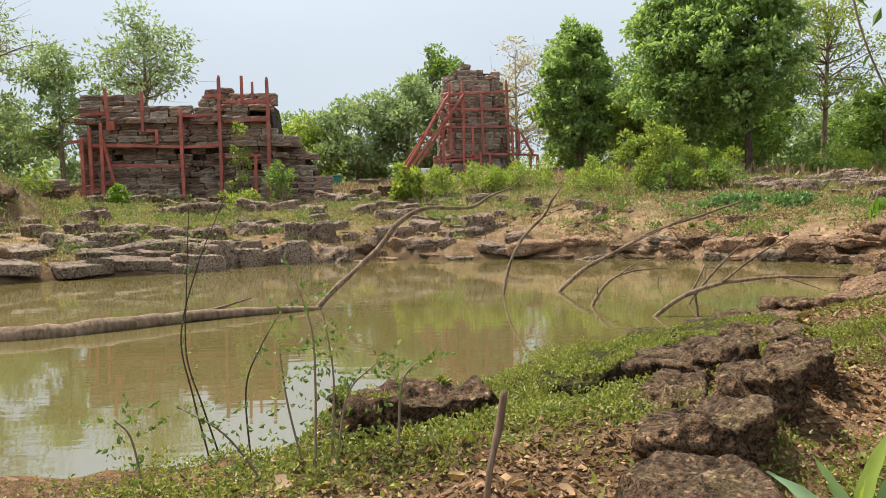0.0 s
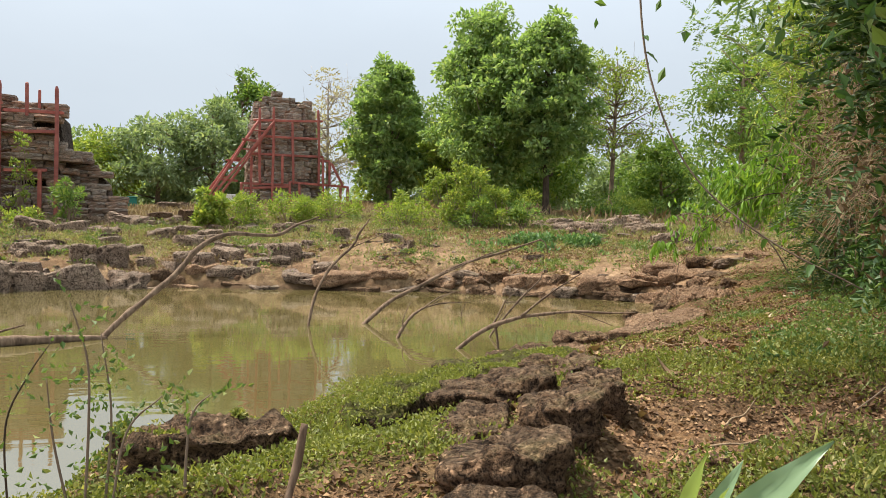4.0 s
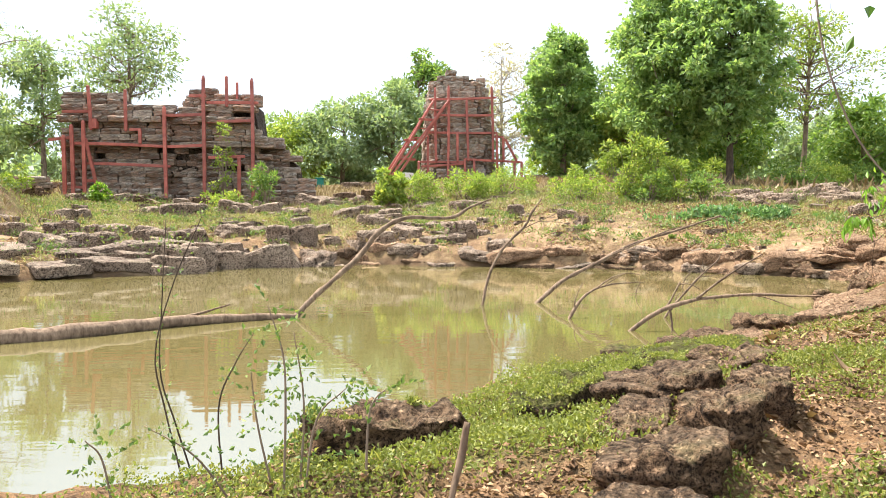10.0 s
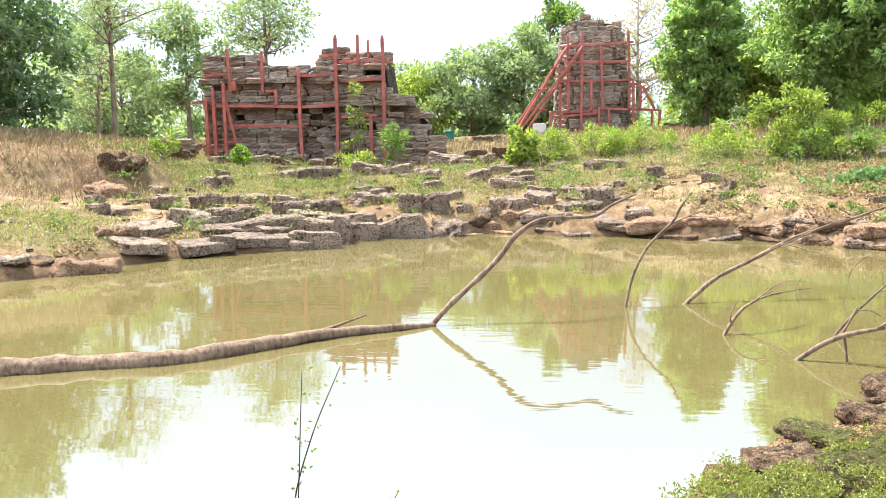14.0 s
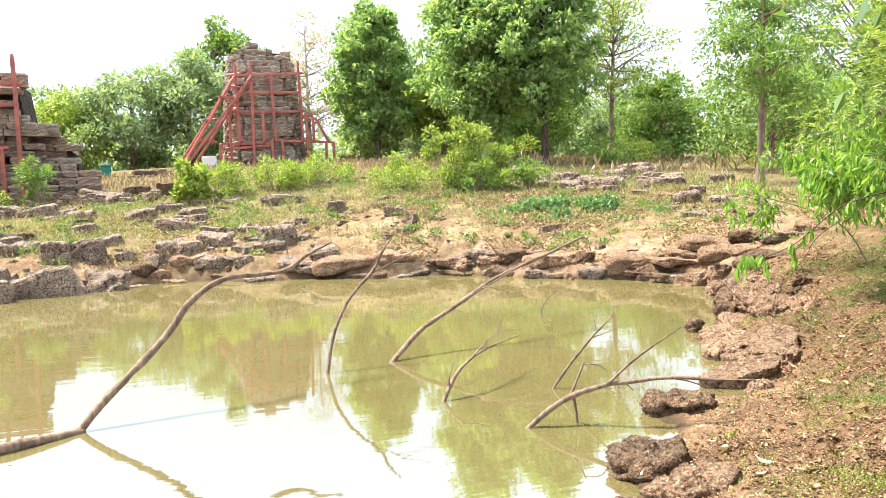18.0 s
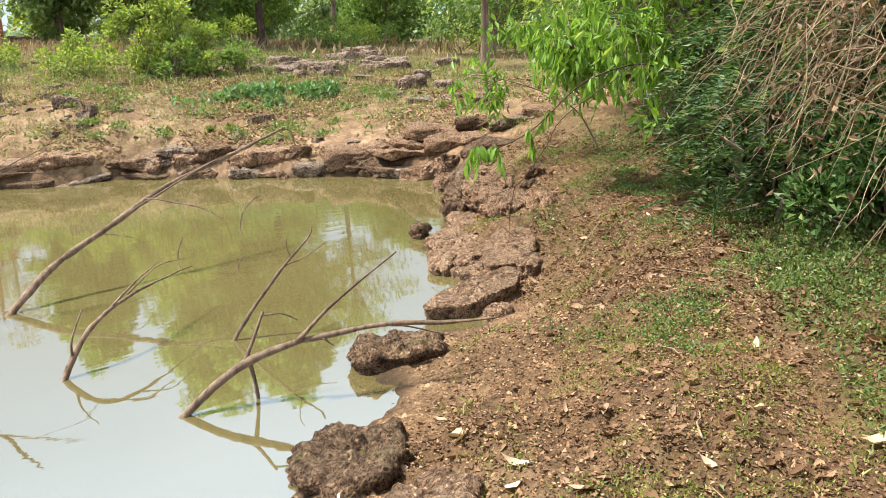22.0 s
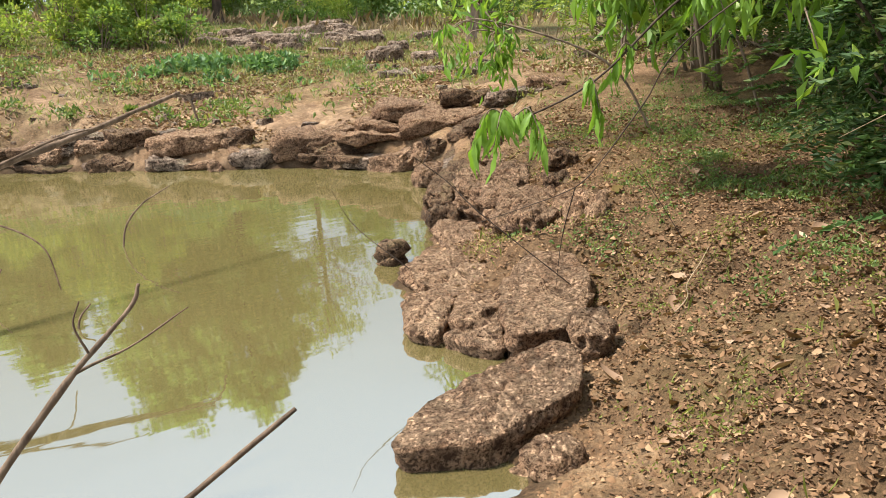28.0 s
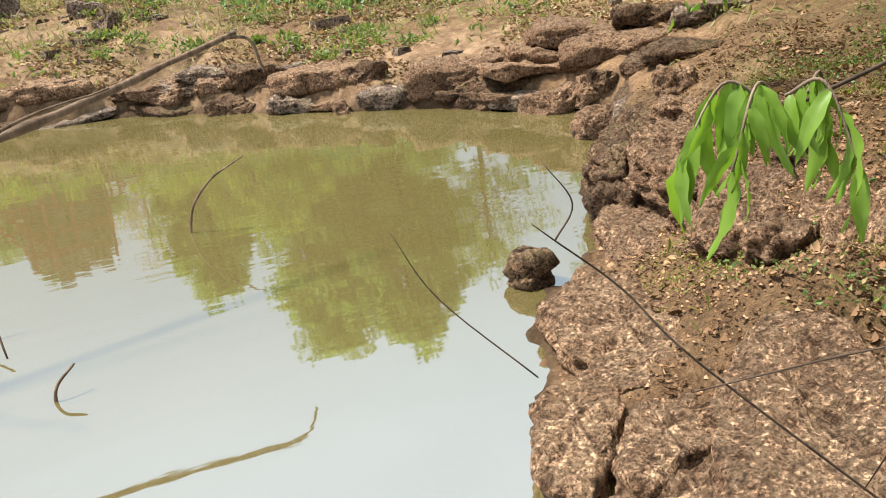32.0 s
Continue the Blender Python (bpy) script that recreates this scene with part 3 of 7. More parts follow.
def cover_fields(x, y):
    """How much green, bare sandy soil, wet mud and fallen leaves lie at a place, each 0 to 1."""
    d = shore_distance(x, y)
    p = np.stack([x, y, 0 * x], -1)
    n1, n2 = fbm(p * 0.9 + 3, 3), fbm(p * 2.6 + 9, 3)

    def spot(a, b, ra, rb, turn=0.0):
        c, s = math.cos(turn), math.sin(turn)
        u, v = (x - a) * c + (y - b) * s, -(x - a) * s + (y - b) * c
        return np.exp(-((u / ra) ** 2 + (v / rb) ** 2) ** 2)

    strip = (x - 5.2) * 0.68 - (y - 6.6) * 0.73        # metres to the right of the footpath's edge
    green = 0.45 * spot(0.8, 4.4, 1.2, 0.6) + 1.0 * spot(1.9, 5.0, 0.85, 0.9) + 0.8 * spot(2.6, 6.0, 0.7, 0.9) + 0.75 * spot(3.9, 5.3, 0.9, 0.8) + 0.3 * spot(4.9, 7.3, 0.6, 0.9)
    green += 0.85 * spot(3.4, 3.1, 1.1, 0.9) + 1.0 * ease((strip - 0.12) / 0.3) * ease((x - 4.3) / 0.5) * ease((10.6 - y) / 1.5)
    green += 0.7 * spot(-4.5, 27.0, 5.5, 2.4) + 1.0 * spot(-8.6, 17.8, 2.8, 2.4) + 0.7 * spot(-5.2, 18.9, 0.7, 0.7) + 0.4 * spot(12.0, 23.8, 2.6, 1.5, -0.5)
    green += 0.2 * spot(10.2, 11.6, 1.7, 2.4) + 0.3 * spot(11.4, 14.2, 1.4, 1.6) + 0.5 * spot(11.8, 11.3, 1.2, 1.0) + 0.5 * ease((y - 24) / 5) + 0.36 * ease((y - 19) / 4) + 0.3 * ease((x - 10) / 3)
    green = np.clip(green + 0.22 * n1 + 0.25 * n2 - 0.1, 0, 1) * ease((d - 0.02) / 0.2)
    sand = np.clip(ease((y - 15) / 4) * ease((27.5 - y) / 3) * (0.25 + 0.6 * n1) + 0.35 * spot(4.6, 7.6, 0.8, 0.5, 0.8) + 0.3 * ease((y - 8) / 3), 0, 1) * (1 - 0.85 * green)
    wet = np.clip(1 - d / (0.16 + 0.1 * n2), 0, 1)
    litter = ease((x - 2.2) / 0.8) * ease((d - 0.15) / 0.5) * ease((17 - y) / 4) * ease((1.2 - strip) / 1.2 + 0.25) * (0.85 + 0.6 * n1)
    litter = np.maximum(litter, 0.8 * spot(1.0, 3.9, 1.8, 0.8) * (0.7 + 0.5 * n2) * ease((d - 0.05) / 0.2))
    litter = litter * (0.3 + 0.7 * ease((fbm(p * 1.9 + 21, 3) + 0.1) / 0.25))
    litter = np.clip(litter * (1 - 0.55 * np.clip(spot(3.9, 5.3, 0.9, 0.8) + spot(1.9, 5.0, 0.9, 0.9), 0, 1)), 0, 1)
    return green, sand, wet, litter


def strip_of(x, y):
    return (x - 5.2) * 0.68 - (y - 6.6) * 0.73


gx = np.r_[-reach(20, 0.8, 1.35, 22)[::-1], steps((-20, -2, 0.3), (-2, 12.5, 0.07), (12.5, 30, 0.3)), reach(30, 0.8, 1.35, 22)]
gy = np.r_[-reach(8, 0.8, 1.35, 22)[::-1], steps((-8, 1, 0.35), (1, 13, 0.07), (13, 27, 0.13), (27, 50, 0.4)), reach(50, 0.8, 1.35, 22)]
ax, ay = (a.ravel() for a in np.meshgrid(gx, gy))
az = land_z(ax, ay)
_d = shore_distance(ax, ay)
_near = ease(1 - (np.hypot(ax - 5, ay - 10) - 16) / 14)
_p3 = np.stack([ax, ay, 0 * ax], -1)
az = az + _near * (0.042 * fbm(_p3 * 3.3, 4) + 0.02 * fbm(_p3 * 11.0, 2)) * ease((_d + 0.05) / 0.5)
nx, ny = len(gx), len(gy)
_i = (np.arange(ny - 1)[:, None] * nx + np.arange(nx - 1)[None]).ravel()
ground_me = mesh_of("ground", np.stack([ax, ay, az], -1), np.stack([_i, _i + 1, _i + nx + 1, _i + nx], -1), True)
_g, _s, _w, _l = cover_fields(ax, ay)
# beyond the litter, ground by thicket and bank is darkened as shade
for key, values in (("grass", _g), ("sand", _s), ("wet", _w), ("shade_humus", np.clip(_l + ease((strip_of(ax, ay) - 0.3) / 1.0) * ease((16 - ay) / 4) + 0.75 * ease((ay - 7.8) / 1.6) * ease((14.5 - ay) / 2) * ease((_d - 0.35) / 0.5), 0, 1))):
    ground_me.attributes.new(key, "FLOAT", "POINT").data.foreach_set("value", values.astype(np.float32))
tagged(part("ground", ground_me, M_GROUND), "reddish bare soil with patches of low grass", "ground", kind="structure")

water = part("water", mesh_of("water", [(-19, 2, 0), (13, 2, 0), (13, 26, 0), (-19, 26, 0)], [(0, 1, 2, 3)]), M_WATER)
tagged(water, "murky olive brown pond water with slight ripples", "water", kind="structure")


def scatter(rng, n, box, weigh, power=1.0):
    """About n places in a box of the plan, kept by a weight from 0 to 1."""
    x, y = rng.uniform(box[0], box[1], n), rng.uniform(box[2], box[3], n)
    keep = rng.uniform(0, 1, n) < np.clip(weigh(x, y), 0, 1) ** power
    x, y = x[keep], y[keep]
    z = land_z(x, y)
    near = ease(1 - (np.hypot(x - 5, y - 10) - 16) / 14)
    q, d = np.stack([x, y, 0 * x], -1), shore_distance(x, y)
    return np.stack([x, y, z + near * (0.042 * fbm(q * 3.3, 4) + 0.02 * fbm(q * 11.0, 2)) * ease((d + 0.05) / 0.5)], -1), d


def stuff(name, me, material, label, category):
    return tagged(part(name, me, material), label, category, kind="stuff")
# ---- trees and bushes ----
def tree(x, y, height, low, radius, leaf_mat, label, seed, clumps=40, per=130, leaf=0.3, width=0.5, trunk_r=0.16, bark_mat=None, trunks=1,
         open_crown=0.0, droop=0.25, group="", name="tree", category="tree", sink=0.15, full=False):
    """A tree with its foot at (x, y): a tapered trunk, limbs and a crown of leaf clumps from low to height."""
    rng = np.random.default_rng(seed)
    root = thing(name, x, y, ground(x, y) - sink, label, category, group)
    wood = Bundle()
    mid = (low + height) / 2
    tops = []
    for k in range(trunks):
        a = rng.uniform(0, 6.28)
        lean = np.array([math.cos(a), math.sin(a), 0]) * radius * (0.12 + 0.25 * (trunks > 1))
        path = smooth_path([(0.12 * k, 0.05 * k, 0), lean * 0.3 + (0, 0, max(low, height * 0.2) * 0.6 + 0.2), lean * 0.8 + (0, 0, mid), lean + (0, 0, height * 0.9)], 6)
        wood.tube(path, [trunk_r * 1.35, trunk_r, trunk_r * 0.6, trunk_r * 0.15], 9, 0.12, seed)
        tops.append(path)
    spots = []
    while len(spots) < clumps:
        u = rng.uniform(-1, 1, 3)
        if (u ** 2).sum() > 1 or (u ** 2).sum() < (0.02 if full else 0.18):
            continue
        s = 1 - 0.35 * max(u[2], 0) + (0.16 if full else 0.2) * rng.normal()
        spots.append((np.array([u[0] * radius * s, u[1] * radius * s, mid + u[2] * (height - low) / 2]), radius * (rng.uniform(0.1, 0.23) if full else rng.uniform(0.14, 0.31))))
    for c, r in spots[:: 1 if open_crown else 9 if full else 3]:
        path = tops[rng.integers(len(tops))]
        k = int(np.clip(np.searchsorted(path[:, 2], c[2] - 0.35 * np.hypot(c[0], c[1]) - 0.4), 2, len(path) - 2))
        a = path[k]
        m = (a + c) / 2 + rng.normal(size=3) * 0.12 * radius
        q = smooth_path([a, m, c], 4)
        wood.tube(q, [trunk_r * 0.38, trunk_r * 0.2, trunk_r * 0.05], 5)
        if open_crown:
            for _ in range(3):
                e = c + rng.normal(size=3) * r * 1.2
                wood.tube(smooth_path([q[-4], (q[-4] + e) / 2 + rng.normal(size=3) * r * 0.2, e], 3), [trunk_r * 0.1, trunk_r * 0.03], 4)
    part("trunk", wood.mesh("trunk", True), bark_mat or M_BARK, root)
    at, way = [], []
    for c, r in spots:
        n = int(per * rng.uniform(0.6, 1.3) * (1 - open_crown))
        d = turned(rng, n, (0, 0, 0.3))
        rad = r * rng.uniform(0.25, 1.15, n) ** 0.6
        at.append(c + d * rad[:, None] * np.array([1.15, 1.15, 0.75]) + rng.normal(size=(n, 3)) * r * 0.12)
        w = d * 0.8 + turned(rng, n) * 0.7 + np.array([0, 0, -droop])
        way.append(w / np.linalg.norm(w, axis=-1)[:, None])
    part("crown", Bundle().add(*leaf_arrays(rng, np.concatenate(at), np.concatenate(way), leaf, width)).mesh("crown"), leaf_mat, root)
    return root


def bush(x, y, height, radius, leaf_mat, label, seed, clumps=22, per=120, leaf=0.16, width=0.5, name="bush", group="", bark_mat=None):
    """Many stems from one foot, with leaf clumps to the ground."""
    rng = np.random.default_rng(seed)
    root = thing(name, x, y, ground(x, y) - 0.06, label, "bush", group)
    wood, at, way = Bundle(), [], []
    for k in range(clumps):
        a, r = rng.uniform(0, 6.28), radius * rng.uniform(0.1, 0.95) ** 0.7
        h = height * rng.uniform(0.15, 1.0) * (1 - 0.45 * (r / radius) ** 2)
        c = np.array([math.cos(a) * r, math.sin(a) * r, h])
        wood.tube(smooth_path([(c[0] * 0.1, c[1] * 0.1, 0), c * (0.5, 0.5, 0.55) + rng.normal(size=3) * 0.05, c], 4), [0.022, 0.012, 0.004], 5)
        n = int(per * rng.uniform(0.6, 1.3))
        d = turned(rng, n, (0, 0, 0.4))
        s = radius * rng.uniform(0.2, 0.38)
        at.append(np.maximum(c + d * s * rng.uniform(0.2, 1.1, n)[:, None] ** 0.6, (-99, -99, 0.02)))
        w = d + turned(rng, n) * 0.7
        way.append(w / np.linalg.norm(w, axis=-1)[:, None])
    part("stem", wood.mesh("stem", True), bark_mat or M_BARK, root)
    part("foliage", Bundle().add(*leaf_arrays(rng, np.concatenate(at), np.concatenate(way), leaf, width)).mesh("foliage"), leaf_mat, root)
    return root


# big trees beyond the ruins
tree(15.3, 38.9, 10.4, 1.3, 2.75, M_LEAF_TREE, "tall broad-leaved tree with dense deep green crown and pale trunk", 11, 200, 105, 0.27, 0.6, 0.2, M_BARK_PALE, full=True)
tree(17.2, 36.2, 9.6, 2.1, 2.2, M_LEAF_TREE, "tall broad-leaved tree with dense green crown and dark trunk", 12, 150, 95, 0.27, 0.6, 0.15, M_BARK_DARK, full=True)
tree(22.4, 39.6, 9.4, 2.6, 2.8, M_LEAF_Y, "airy yellow-green tree with thin spreading limbs", 13, 60, 130, 0.2, 0.45, 0.13, M_BARK, open_crown=0.3)
tree(11.4, 44.2, 8.4, 0.3, 2.0, M_LEAF_TREE, "narrow column-shaped tree with dense green leaves to the ground", 14, 180, 95, 0.27, 0.6, 0.16, full=True)
tree(10.3, 58.7, 10.6, 2.0, 3.0, M_LEAF_PALE, "half-bare tree with pale pinkish dry leaves", 15, 50, 90, 0.3, 0.4, 0.15, M_BARK_PALE, open_crown=0.5)
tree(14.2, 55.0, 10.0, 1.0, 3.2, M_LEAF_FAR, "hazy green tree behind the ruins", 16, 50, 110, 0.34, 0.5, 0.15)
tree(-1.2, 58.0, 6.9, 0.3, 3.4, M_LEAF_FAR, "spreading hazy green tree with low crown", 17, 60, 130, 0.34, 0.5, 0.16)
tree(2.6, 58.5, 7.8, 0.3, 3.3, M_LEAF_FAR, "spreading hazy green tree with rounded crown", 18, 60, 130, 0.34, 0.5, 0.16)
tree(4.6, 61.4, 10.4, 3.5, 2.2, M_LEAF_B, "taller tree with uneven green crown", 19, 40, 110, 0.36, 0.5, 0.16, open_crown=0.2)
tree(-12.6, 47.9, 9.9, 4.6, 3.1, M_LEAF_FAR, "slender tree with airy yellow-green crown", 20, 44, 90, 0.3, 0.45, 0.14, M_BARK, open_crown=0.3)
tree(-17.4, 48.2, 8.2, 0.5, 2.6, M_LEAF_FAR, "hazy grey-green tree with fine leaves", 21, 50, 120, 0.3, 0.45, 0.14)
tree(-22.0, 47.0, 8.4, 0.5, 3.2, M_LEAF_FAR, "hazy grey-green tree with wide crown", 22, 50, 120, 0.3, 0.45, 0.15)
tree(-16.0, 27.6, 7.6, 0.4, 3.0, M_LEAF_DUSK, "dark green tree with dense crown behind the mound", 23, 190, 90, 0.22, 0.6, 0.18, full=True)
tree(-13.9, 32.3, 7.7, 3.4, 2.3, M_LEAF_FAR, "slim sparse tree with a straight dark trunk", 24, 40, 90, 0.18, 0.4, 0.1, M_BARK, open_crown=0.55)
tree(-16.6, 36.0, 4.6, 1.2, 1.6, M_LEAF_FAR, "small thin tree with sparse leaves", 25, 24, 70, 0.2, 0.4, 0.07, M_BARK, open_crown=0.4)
tree(26.5, 40.8, 4.2, 0.2, 2.4, M_LEAF_B, "low rounded green tree at the field's edge", 26, 50, 120, 0.28, 0.5, 0.12)
tree(19.4, 25.0, 6.9, 2.2, 1.9, M_LEAF_B, "feathery green tree at the edge of the field", 27, 56, 130, 0.2, 0.35, 0.12, M_BARK)
tree(24.0, 30.0, 5.0, 0.3, 2.6, M_LEAF_B, "low spreading green tree", 28, 50, 120, 0.24, 0.45, 0.12)
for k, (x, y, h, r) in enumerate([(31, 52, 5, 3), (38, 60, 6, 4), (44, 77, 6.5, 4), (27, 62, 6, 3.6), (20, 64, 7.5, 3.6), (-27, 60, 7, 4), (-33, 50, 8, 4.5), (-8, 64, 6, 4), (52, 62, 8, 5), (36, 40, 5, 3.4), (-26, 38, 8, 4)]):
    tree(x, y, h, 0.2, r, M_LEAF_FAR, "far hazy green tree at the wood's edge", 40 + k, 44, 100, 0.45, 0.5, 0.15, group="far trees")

for k, (x, y, h, r, m) in enumerate([(7.6, 56.5, 7.5, 2.6, M_LEAF_FAR), (12.8, 51.0, 8.0, 2.4, M_LEAF_Y), (18.6, 50.0, 8.5, 3.0, M_LEAF_FAR), (21.0, 46.0, 6.0, 2.6, M_LEAF_B), (15.2, 44.5, 5.5, 2.2, M_LEAF_Y), (-4.5, 60.0, 5.5, 3.2, M_LEAF_Y), (24.5, 52.0, 7.0, 3.2, M_LEAF_FAR), (-21.5, 33.0, 8.0, 3.0, M_LEAF_TREE)]):
    tree(x, y, h, 0.3, r, m, "leafy tree in the belt behind the ruins", 120 + k, 52, 120, 0.32, 0.5, 0.13, group="trees behind the ruins")

# bushes on the far bank
bush(10.0, 28.7, 2.5, 0.85, M_LEAF_Y, "yellow-green shrub with many upright stems", 61, 26, 90, 0.13)
bush(10.95, 28.4, 2.2, 0.8, M_LEAF_Y, "green shrub with small leaves and thin stems", 59, 24, 80, 0.13)
bush(11.7, 28.0, 1.7, 0.75, M_LEAF_Y, "yellow-green shrub with a ragged top", 58, 20, 80, 0.12)
bush(10.6, 27.9, 1.1, 0.8, M_LEAF_B, "low green shrub before taller ones", 57, 16, 80, 0.11)
bush(12.5, 27.8, 1.1, 0.7, M_LEAF_B, "low green bush with small leaves", 62, 14, 80, 0.12)
bush(-4.9, 34.7, 3.3, 0.55, M_LEAF_Y, "sparse yellow-green sapling before the ruined wall", 56, 16, 34, 0.16)
bush(8.6, 29.5, 1.2, 1.0, M_LEAF_Y, "low yellow-green bush on the bank", 63, 18, 100, 0.12)
bush(1.9, 32.2, 1.9, 0.6, M_LEAF_Y, "fresh green shrub with broad bright leaves", 64, 16, 60, 0.22)
bush(2.8, 32.8, 1.2, 1.1, M_LEAF_Y, "low yellow-green bush on the bank", 65, 18, 100, 0.12)
bush(4.8, 33.0, 1.2, 1.0, M_LEAF_Y, "low yellow-green bush before the tower", 66, 20, 100, 0.12)
bush(6.6, 33.5, 1.0, 1.2, M_LEAF_Y, "low sprawling green bush", 67, 20, 100, 0.12)
bush(-3.0, 33.4, 2.0, 0.6, M_LEAF_B, "upright weed with narrow green leaves", 68, 14, 80, 0.2, 0.25)
bush(-9.2, 33.2, 0.8, 0.4, M_LEAF_BIG, "small fresh green shrub by the wall", 69, 8, 50, 0.16)
bush(-12.4, 33.0, 1.3, 0.6, M_LEAF_Y, "small yellow-green bush by the ruin", 70, 12, 80, 0.14)
bush(-4.6, 33.2, 0.7, 0.8, M_LEAF_Y, "low green bush on the rubble", 71, 12, 80, 0.13)
for k in range(9):
    a = 16 + k * 2.2
    bush(a, 41 - 0.9 * k + 3 * math.sin(k * 2.1), 1.2, 1.5, M_LEAF_Y if k % 2 else M_LEAF_B, "low scrub in tall grass", 80 + k, 16, 90, 0.16, group="field scrub")

# line of far woods, its haze put into the leaf colour
rng = np.random.default_rng(99)
at, way = [], []
for k in range(330):
    a, far = rng.uniform(-1.05, 1.15), rng.uniform(78, 125)
    c = np.array([2 + far * math.sin(a), 5 + far * math.cos(a), 0])
    c[2] = ground(c[0], c[1])
    h = rng.uniform(3.0, 6.5)
    n = 75
    d = turned(rng, n)
    at.append(c + d * rng.uniform(0.3, 1, n)[:, None] * (3.2, 3.2, h * 0.5) + (0, 0, h * 0.5))
    way.append(turned(rng, n, d * 0.8))
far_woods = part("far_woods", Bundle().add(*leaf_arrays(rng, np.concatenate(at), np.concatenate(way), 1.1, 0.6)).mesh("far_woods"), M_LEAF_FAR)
tagged(far_woods, "hazy green line of far woods round the field", "woods", kind="stuff")
# ---- ruined towers with their red props ----
WORN = [rock_mesh("worn_block", 1, 1, 1, 30 + k, 4, 16.0, 0.085) for k in range(7)]


def lay(parent, kind, material, x, y, z, sx, sy, sz, rz, rng, name="block"):
    me = kind[int(rng.integers(len(kind)))]
    ob = new(name, me)
    ob.parent = parent
    ob.matrix_basis = Matrix.LocRotScale((x, y, z), Euler((rng.normal() * 0.015, rng.normal() * 0.02, rz + rng.normal() * 0.03)), (sx, sy, sz))
    return ob


def worn_set(material):
    out = []
    for me in WORN:
        c = me.copy()
        c.materials.clear()
        c.materials.append(material)
        out.append(c)
    return out


BLOCKS_A, BLOCKS_B, BLOCKS_TERRACE = worn_set(M_TOWER_A), worn_set(M_TOWER_B), worn_set(M_BLOCK)


def profile_core(name, outline, base, y0, y1, parent):
    """A solid mass with the given skyline (x, z pairs) between two depths."""
    o = np.array(outline)
    n = len(o)
    v = [(x, y0, base) for x, _ in o] + [(x, y0, z) for x, z in o] + [(x, y1, base) for x, _ in o] + [(x, y1, z) for x, z in o]
    f = []
    for i in range(n - 1):
        f += [(i, i + 1, n + i + 1, n + i), (2 * n + i + 1, 2 * n + i, 3 * n + i, 3 * n + i + 1), (n + i, n + i + 1, 3 * n + i + 1, 3 * n + i)]
    f += [(0, n, 3 * n, 2 * n), (n - 1, 3 * n - 1, 4 * n - 1, 2 * n - 1)]
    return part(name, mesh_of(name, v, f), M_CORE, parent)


wall_ruin = thing("ruined_wall", 0, 0, 0, "ruined temple wall of weathered grey-brown laterite courses with a broken top", "ruin")
SKY_A = [(-11.6, 5.3), (-11.45, 6.0), (-11.2, 6.75), (-9.25, 6.65), (-9.0, 6.1), (-8.6, 6.0), (-8.4, 6.2), (-7.4, 6.15), (-6.9, 5.95), (-6.7, 6.4), (-6.2, 6.9), (-5.8, 7.05), (-4.8, 6.95), (-3.8, 6.6), (-3.6, 5.2)]
SKY_A2 = [(-3.6, 5.2), (-3.1, 4.85), (-2.5, 4.5), (-2.0, 4.05), (-1.85, 3.2), (-1.2, 2.7), (-0.9, 2.2)]
rng = np.random.default_rng(5)
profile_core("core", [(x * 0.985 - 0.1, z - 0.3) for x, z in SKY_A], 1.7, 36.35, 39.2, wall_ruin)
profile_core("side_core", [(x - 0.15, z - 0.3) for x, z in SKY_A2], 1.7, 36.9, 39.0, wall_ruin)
COURSE = 0.25
for k in range(22):
    proud = rng.normal() * 0.07
    z = 1.85 + COURSE * k
    for sky, y0 in ((SKY_A, 35.55), (SKY_A2, 36.3)):
        x, end = sky[0][0] + rng.uniform(-0.1, 0.1), sky[-1][0]
        while x < end:
            w = rng.uniform(0.4, 1.0)
            c = x + w / 2
            x += w
            if z + COURSE * 0.6 > np.interp(c, [p[0] for p in sky], [p[1] for p in sky]) + rng.uniform(-0.15, 0.1) or (k > 3 and rng.uniform() < 0.02):
                continue
            back = 0.6 if -7.35 < c < -5.8 and sky is SKY_A else 0.0
            back += 0.28 * (0.5 + 0.5 * math.sin(z * 2.1)) * (0.4 if back else 1) - (0.22 if k < 3 else 0)
            h = COURSE * rng.uniform(0.98, 1.08)
            lay(wall_ruin, BLOCKS_A, M_TOWER_A, c, y0 + 0.3 + back + proud + rng.normal() * 0.04, z + COURSE / 2, w * rng.uniform(0.97, 1.03), 0.62, h, 0, rng)

tower_ruin = thing("ruined_tower", 0, 0, 0, "ruined square stone tower with pale lichen and broken top", "ruin")
rng = np.random.default_rng(6)
CX, CY = 5.85, 46.7


def tower_half(z):
    return float(np.interp(z, [3.5, 4.6, 6.2, 8.0, 9.5], [2.0, 1.9, 1.83, 1.62, 1.38]))


core_v, core_f, rings = [], [], np.linspace(3.3, 9.1, 9)
for z in rings:
    for a in np.linspace(0, 2 * np.pi, 20, endpoint=False):
        c, s = math.cos(a), math.sin(a)
        r = (tower_half(z) - 0.28) * (abs(c) ** 5 + abs(s) ** 5) ** -0.2
        core_v.append((CX + c * r, CY + s * r, z))
for i in range(len(rings) - 1):
    for k in range(20):
        core_f.append((i * 20 + k, i * 20 + (k + 1) % 20, i * 20 + 20 + (k + 1) % 20, i * 20 + 20 + k))
core_v.append((CX, CY, 9.1))
core = Bundle().add(core_v, core_f).add([core_v[(len(rings) - 1) * 20 + k] for k in range(20)] + [core_v[-1]], [(k, (k + 1) % 20, 20) for k in range(20)])
